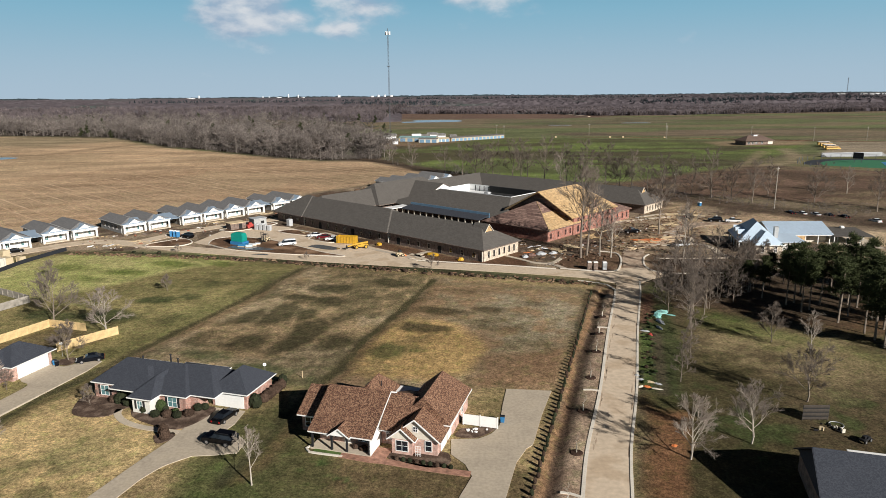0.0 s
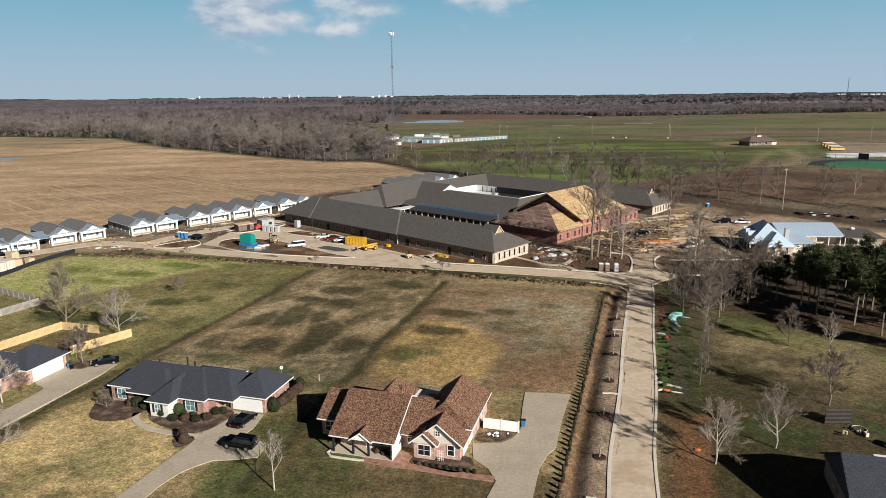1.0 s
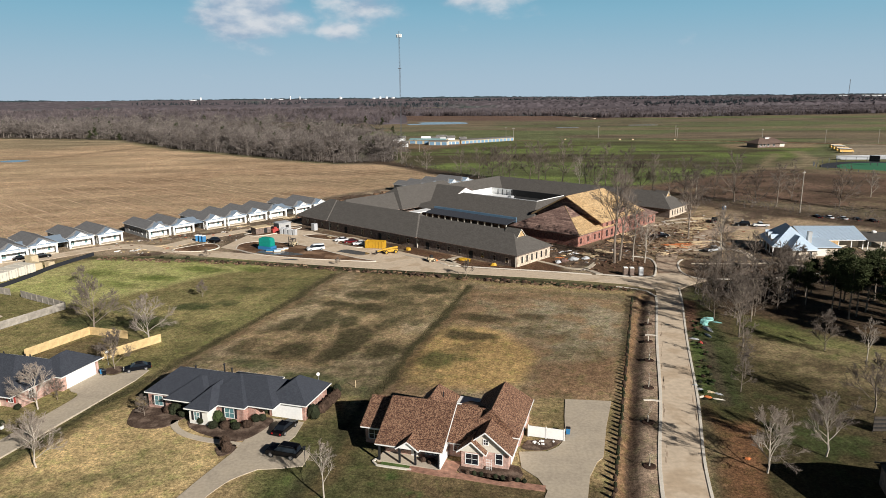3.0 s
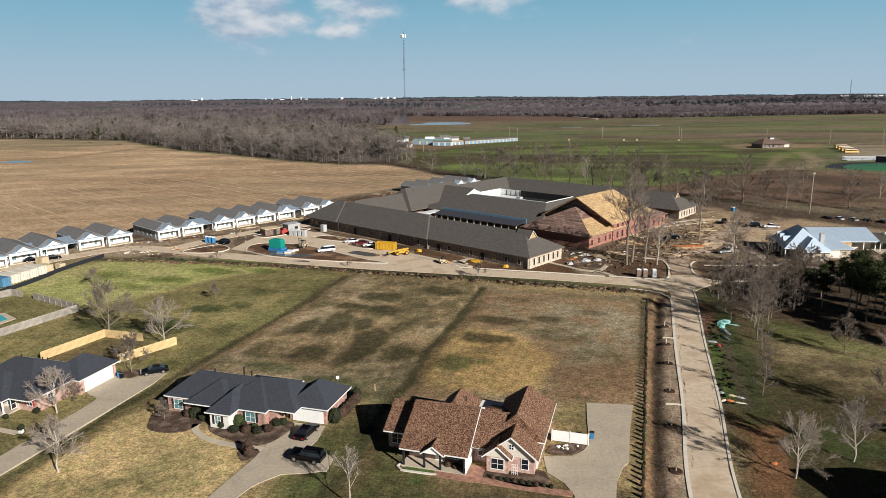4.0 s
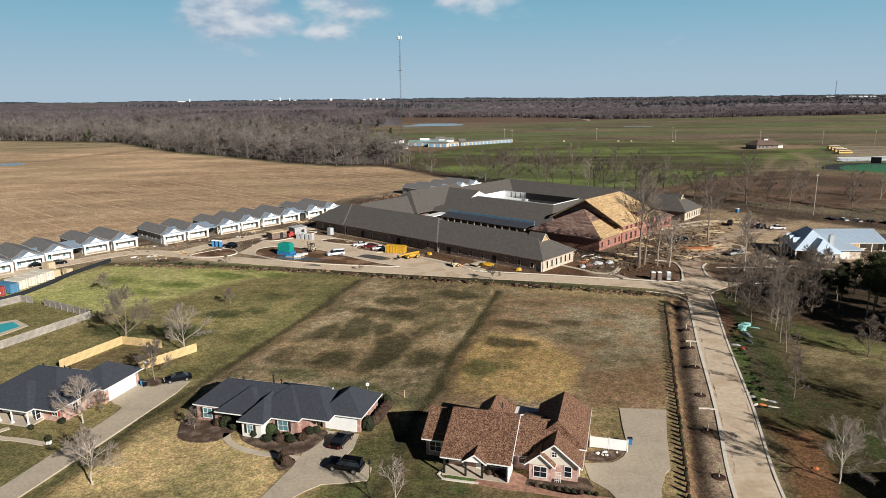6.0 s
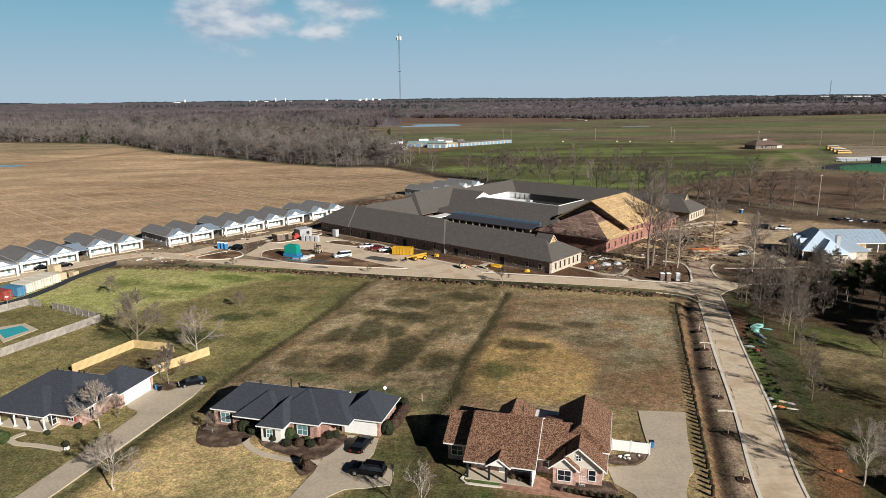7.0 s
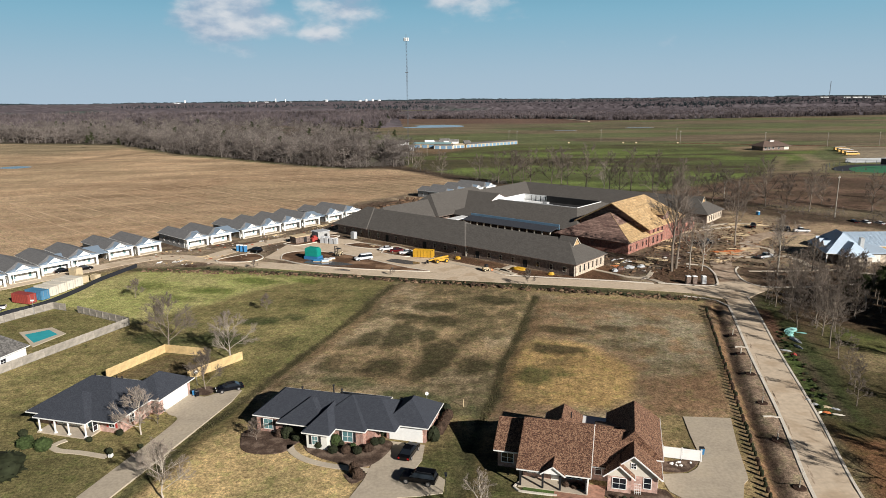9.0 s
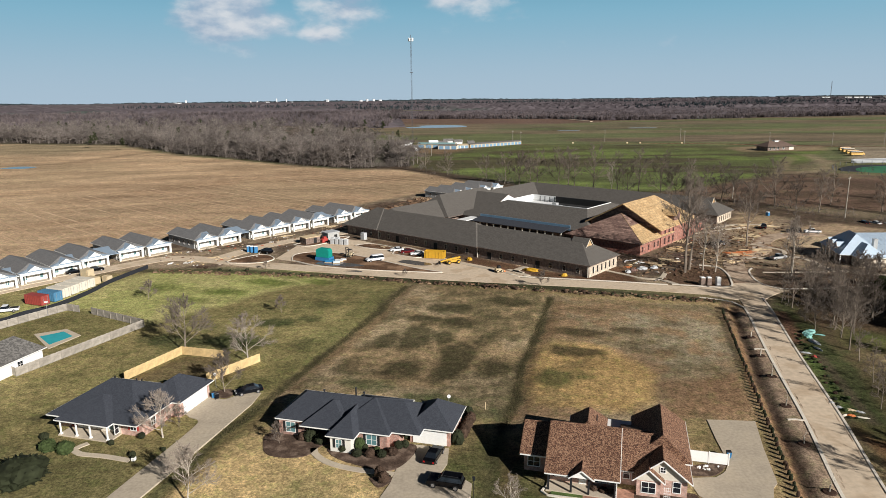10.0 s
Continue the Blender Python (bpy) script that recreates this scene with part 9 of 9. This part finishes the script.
# tarpaulins and cut-offs left along the street
TEAL = "crumpled pale teal tarpaulin on bundles"
for x, y, a, b, c, rot, m, l in ((49.2, 144.0, 1.5, 0.6, 0.8, 12, "tarp_teal", TEAL), (47.6, 141.6, 0.75, 1.0, 1.0, 30, "tarp_teal", TEAL), (50.9, 142.6, 1.0, 0.16, 0.2, -25, "tarp_teal", "twisted end of a pale teal tarpaulin"),
                                 (47.1, 138.2, 0.4, 1.7, 0.5, 14, "grey_box", "grey bundle under the trees"), (45.8, 134.6, 0.35, 1.3, 0.3, 10, "grey_box", "grey bundle under the trees"), (42.6, 130.2, 0.5, 0.6, 0.4, 0, "red", "red scrap beside the street"), (42.2, 132.6, 1.0, 0.3, 0.2, -30, "grey_box", "pale rubble beside the street kerb"),
                                 (34.5, 105.4, 0.7, 0.35, 0.3, -25, "orange", "orange mesh and boards beside the street"), (35.9, 104.6, 0.9, 0.2, 0.18, -22, "cream", "white wrapping beside the street kerb"), (33.5, 105.5, 0.6, 0.22, 0.25, 30, "cream", "white wrapping beside the street kerb"),
                                 (34.3, 108.4, 0.6, 0.3, 0.3, -30, "grey_box", "pale rubble beside the street kerb"), (35.6, 107.4, 0.9, 0.3, 0.25, -25, "tan_box", "pale rubble beside the street kerb"), (34.2, 110.2, 0.4, 0.4, 0.25, 20, "grey_box", "pale rubble beside the street kerb"),
                                 (36.8, 106.6, 0.7, 0.25, 0.2, -35, "grey_box", "pale rubble beside the street kerb"), (32.6, 86.0, 0.4, 0.3, 0.2, 0, "orange", "orange scrap beside the street")):
    bm = bmesh.new()
    bmesh.ops.create_icosphere(bm, subdivisions=3, radius=1)
    for v in bm.verts:
        k = 1 + 0.5 * noise.noise(v.co * 2.4 + Vector((x, y, 0)))
        v.co = Vector((v.co.x * a * k, v.co.y * b * k, max(0, v.co.z) * c * k))
    o = part("tarpaulin", bm, m, None)
    o.matrix_world = pose(x, y, 0, 0, 0, rot)
    tagged(o, l, "tarpaulin")


# ---- far things ----
def mast(x, y, height, w, label, name="radio_mast"):
    h = thing(name, pose(x, y, 0), label, "radio mast")
    bm = bmesh.new()
    c = [(w * math.cos(a), w * math.sin(a)) for a in (0, 2.094, 4.189)]
    for px, py in c:
        tube(bm, (px, py, 0), (px, py, height), w * 0.22, w * 0.22, 4)
    part("leg_frame", bm, "steel", h)
    bm = bmesh.new()
    n = int(height / 3)
    for k in range(n):
        z0, z1 = height * k / n, height * (k + 1) / n
        for i in range(3):
            j = (i + 1) % 3
            tube(bm, (*c[i], z0), (*c[j], z1), w * 0.1, w * 0.1, 3, False)
    part("bracing", bm, "steel", h)
    part("beacon", solid(-0.2, 0.2, -0.2, 0.2, height, height + 3), "steel", h)
    return h


M["steel"] = material("dull grey steel", (0.085, 0.09, 0.10), 0.6, 0.1, 2.0, 0.4, 0.0, metal=0.2)
t = mast(-45.4, 607, 98.5, 0.55, "tall grey lattice radio mast standing in the fields")
for k in range(9):
    a = k * 0.698
    o = part("antenna", solid(-0.35, 0.35, -0.25, 0.25, -1.4, 1.4, 0.05), "white", t, "white panel antenna")
    o.matrix_basis = pose(1.9 * math.cos(a), 1.9 * math.sin(a), 97.5, 0, 0, math.degrees(a))
    bm = bmesh.new()
    beam(bm, (0, 0, 97.5), (1.9 * math.cos(a), 1.9 * math.sin(a), 97.5), 0.15, 0.15)
    part("bracket", bm, "steel", t)
part("platform", solid(-1.3, 1.3, -1.3, 1.3, 70, 70.5), "steel", t)
mast(2522, 4300, 105, 2.0, "far radio mast on the horizon")


def pole(x, y, h=10.5, arms=True):
    o = thing("utility_pole", pose(x, y, 0, 0, 0, 40), "wooden utility pole with a crossarm", "utility pole", "utility poles")
    bm = bmesh.new()
    tube(bm, (0, 0, -0.3), (0, 0, h), 0.2, 0.14, 6)
    part("shaft", bm, "wood_grey", o)
    if arms:
        part("crossarm", solid(-1.3, 1.3, -0.08, 0.08, h - 0.9, h - 0.7), "wood_grey", o)
        for x2 in (-1.2, 0, 1.2):
            part("insulator", solid(x2 - 0.07, x2 + 0.07, -0.07, 0.07, h - 0.7, h - 0.45), "white", o)


for x, y, h in ((136.5, 273, 18), (60, 740, 13), (160, 740, 13), (228, 690, 13), (300, 660, 13), (350, 640, 13), (66, 720, 13), (400, 640, 13), (-29, 591, 11), (112, 322, 10), (250, 760, 12)):
    pole(x, y, h)


def long_store(x0, y0, x1, y1, depth, hgt, mat, roofmat, label, bays):
    L = math.hypot(x1 - x0, y1 - y0)
    h = thing("storage_building", pose(x0, y0, 0, 0, 0, math.degrees(math.atan2(y1 - y0, x1 - x0))), label, "storage building")
    walls(h, mat, 0, L, 0, depth, hgt)
    roof(h, roofmat, -0.4, L + 0.4, -0.4, depth + 0.4, hgt, hgt + depth * 0.1, 0, 0, "x", wall=mat, over=0.4, trim="wood_grey")
    for k in range(bays):
        x = L * (k + 0.5) / bays
        part("roller_door", solid(x - L / bays * 0.36, x + L / bays * 0.36, -0.1, 0.0, 0, hgt * 0.8), "blue_wrap", h, "blue roller door")
    return h


M["roof_brown"] = material("brown shingle roofing", (0.125, 0.085, 0.068), 0.9, 0.15, 1.0, 0.2, 0.1)
M["roof_teal"] = material("pale teal metal roofing", (0.22, 0.36, 0.36), 0.5, 0.1, 0.5, 0.1, 0.0)
long_store(10, 676, 66, 716, 10, 3.4, "tan_box", "shingle_grey", "long pale storage building with blue roller doors", 14)
long_store(-8, 668, 8, 673, 10, 3.2, "cream", "tan_box", "long cream storage building", 4)
long_store(-42, 680, -6, 672, 13, 4.0, "tan_box", "roof_teal", "long low shed with pale teal metal roof", 5)
long_store(-22, 664, -4, 660, 9, 3.8, "cream", "shingle_grey", "low white farm building with long roof", 3)
for x, y, s in ((-26, 712, 9), (0, 720, 8), (-10, 735, 10), (-44, 648, 5), (-56, 700, 7), (-16, 704, 8), (-52, 720, 8), (12, 700, 6)):
    h = thing("farm_house", pose(x, y, 0, 0, 0, 10), "small white far farm building", "house", "farm buildings")
    walls(h, "car_white", -s / 2, s / 2, -3, 3, 3.2)
    roof(h, "shingle_grey" if s != 9 else "car_white", -s / 2 - 0.4, s / 2 + 0.4, -3.5, 3.5, 3.2, 5.6, 0, 0, "x", wall="car_white")
slab("pond", smooth_line([(-60, 1085), (20, 1100), (34, 1140), (10, 1180), (-40, 1170), (-66, 1130), (-60, 1085)], 10)[:-1], -0.5, 0.15, "puddle", "shallow pond in the fields", category="water")
slab("puddle", smooth_line([(-360, 530), (-340, 525), (-335, 538), (-352, 544), (-360, 530)], 4)[:-1], -0.5, 0.08, "puddle", "rain pool in the stubble field", category="puddle")
for pts in ([(150, 960), (178, 957), (184, 963), (156, 966)], [(265, 1010), (300, 1007), (310, 1014), (272, 1017)]):
    slab("puddle", pts, -0.5, 0.5, "puddle", "rain water standing in the far field", category="puddle")
ribbon("farm_track", [(223, 1666), (236, 1540), (248, 1421), (272, 1263)], 5.0, -0.3, 0.6, "dusty_road", "pale earth road along the far woods", 40, category="road")
# field road with parked machines
ribbon("farm_track", [(-60, 690), (60, 712), (150, 716), (260, 690), (360, 640), (470, 600)], 5, -0.3, 0.1, "soil", "earth track between the fields", 20, category="road")
for x, y in ((120, 716), (175, 708), (188, 706), (228, 697)):
    h = thing("hay_bale", pose(x, y, 0), "pale bale beside the field track", "bale", "bales along the track")
    bm = bmesh.new()
    tube(bm, (-0.8, 0, 0.7), (0.8, 0, 0.7), 0.7, 0.7, 12)
    part("bale", bm, "lumber", h)
# brown roofed far building
h = thing("ranch_house", pose(281, 612, 0, 0, 0, 15), "wide low house with brown hipped roof in a gravel yard", "house")
walls(h, "brick_dark", -14, 14, -7, 7, 3.4)
part("end_wall", solid(9, 14.1, -7.1, -7.0, 0.2, 3.3), "cream", h, "pale end wall")
roof(h, "roof_brown", -15.6, 15.6, -8.6, 8.6, 3.5, 7.8, 8.6, 8.6, "x", trim="brick_dark")
part("cupola", solid(-2.0, 2.0, -1.4, 1.4, 7.0, 8.4), "white", h)
roof(h, "roof_brown", -2.6, 2.6, -1.9, 1.9, 8.4, 9.3, 1.7, 1.7, "x", t=0.1)
for x in (-11, -7, -3, 3):
    window(h, x, -7, 1.8, 2.0, 1.8, "f")
# running track, pitch and school buses
TRACK, WAY = Vector((282, 428)), Vector((0.9, -0.436))
ACROSS = Vector((0.436, 0.9))


def oval(radius, length=85, n=20):
    """Outline of a running track: two half rounds joined by straights."""
    out = []
    for k in range(n + 1):
        a = math.pi * k / n
        out.append(tuple(TRACK + ACROSS * radius * math.cos(a) - WAY * radius * math.sin(a)))
    for k in range(n + 1):
        a = math.pi * k / n
        out.append(tuple(TRACK + WAY * length - ACROSS * radius * math.cos(a) + WAY * radius * math.sin(a)))
    return out


slab("running_track", oval(46), -0.3, 0.4, "track", "black running track", category="sports ground")
slab("pitch", oval(36.5), -0.3, 0.45, "turf", "green artificial pitch inside the track", category="sports ground")
slab("end_zone", [tuple(TRACK + WAY * a + ACROSS * b) for a, b in ((0, -24), (9, -24), (9, 24), (0, 24))], -0.3, 0.5, "blue", "blue end zone on the pitch", category="sports ground")
for k in range(4):
    slab("field_mark", [tuple(TRACK + WAY * a + ACROSS * (b + 9 * k - 15)) for a, b in ((2, -2.5), (7, -2.5), (7, 2.5), (2, 2.5))], -0.3, 0.55, "white", "white shape painted on the end zone", category="sports ground")
fe = thing("sports_fence", pose(0, 0, 0), "grey chain link fence round the track", "fence")
for k in range(22):
    x, y = tuple(TRACK + ACROSS * 50 * math.cos(math.pi * k / 21) - WAY * 50 * math.sin(math.pi * k / 21))
    part("post", solid(x - 0.12, x + 0.12, y - 0.12, y + 0.12, 0, 3), "steel", fe)
h = thing("bleachers", pose(297, 488, 0, 0, 0, 4), "grey steel bleachers beside the track", "bleachers")
for k in range(6):
    part("bench", solid(-20, 26, k * 1.0, k * 1.0 + 0.8, 0.3 + k * 0.4, 0.5 + k * 0.4), "grey_box", h)
part("back_frame", solid(-20, 26, 6.2, 6.5, 0, 2.8), "grey_box", h)
h = thing("scoreboard", pose(276, 448, 0, 0, 0, -30), "dark scoreboard on posts behind the track", "scoreboard")
part("board", solid(-3, 3, -0.2, 0.2, 3, 7), "car_navy", h)
for x in (-2, 2):
    part("post", solid(x - 0.2, x + 0.2, -0.15, 0.15, 0, 3), "steel", h)
for k in range(4):
    h = thing("school_bus", pose(316 + 6 * k, 548 + 15 * k, 0, 0, 0, 4), "pale yellow school bus parked in a row", "bus", "row of school buses")
    part("body", profile_body([(-6, 0.5), (-6, 3.0), (4.2, 3.0), (4.6, 1.7), (6, 1.5), (6, 0.5)], 2.5, 0.1, 0.1), "school_bus", h)
    part("window_band", solid(-5.6, 4.0, -1.27, 1.27, 1.9, 2.6), "glass", h)
    part("roof_panel", solid(-5.9, 4.1, -1.2, 1.2, 2.95, 3.14, 0.05), "car_white", h)
    for x in (-3.8, 4.4):
        for y in (-1.1, 1.1):
            wheel(h, x, y, 0.5, 0.3)
# works on the horizon
def works(x, y, parts, label):
    parts = [(dx, w * 0.65, z * 0.5) for dx, w, z in parts]
    h = thing("industrial_works", pose(x, y, 0), label, "industrial works")
    for k, (dx, w, z) in enumerate(parts):
        if w > 24:
            part("hall", solid(dx - w / 2, dx + w / 2, 0, 40, 0, z, 3), "car_white", h)
        else:
            bm = bmesh.new()
            tube(bm, (dx, 20, 0), (dx, 20, z), w / 2, w / 2, 10)
            part("silo", bm, "car_white", h)


works(-1600, 4300, ((-40, 60, 26), (40, 70, 32), (92, 14, 60)), "white industrial tanks on the far horizon")
works(-1010, 4300, ((-100, 12, 44), (-60, 12, 42), (0, 40, 34), (60, 10, 70), (120, 10, 62), (150, 34, 30)), "pale industrial works on the far horizon")
works(-390, 4300, ((-40, 32, 40), (0, 22, 52), (40, 22, 52), (80, 32, 44)), "pale grain elevator on the far horizon")
works(1080, 3300, ((-40, 60, 17), (40, 90, 15), (110, 50, 14)), "long white warehouse in the far woods")
works(-640, 4300, ((0, 10, 56), (8, 16, 50)), "far water tower on the horizon")
r = random.Random(2)
for k in range(34):
    h = thing("far_house", pose(2060 + k * 26 + r.uniform(-10, 10), 3500 + r.uniform(-120, 120), 11), "tiny white house of a far settlement", "house", "far settlement")
    w = r.uniform(7, 14)
    part("wall", solid(-w, w, -5, 5, -12, 5), "car_white", h)
    bm = bmesh.new()
    shell(bm, roof_faces(-w - 1, w + 1, -6, 6, 5, 9, 0, 0, "x"), 0.4)
    part("roof", bm, "shingle_grey", h)
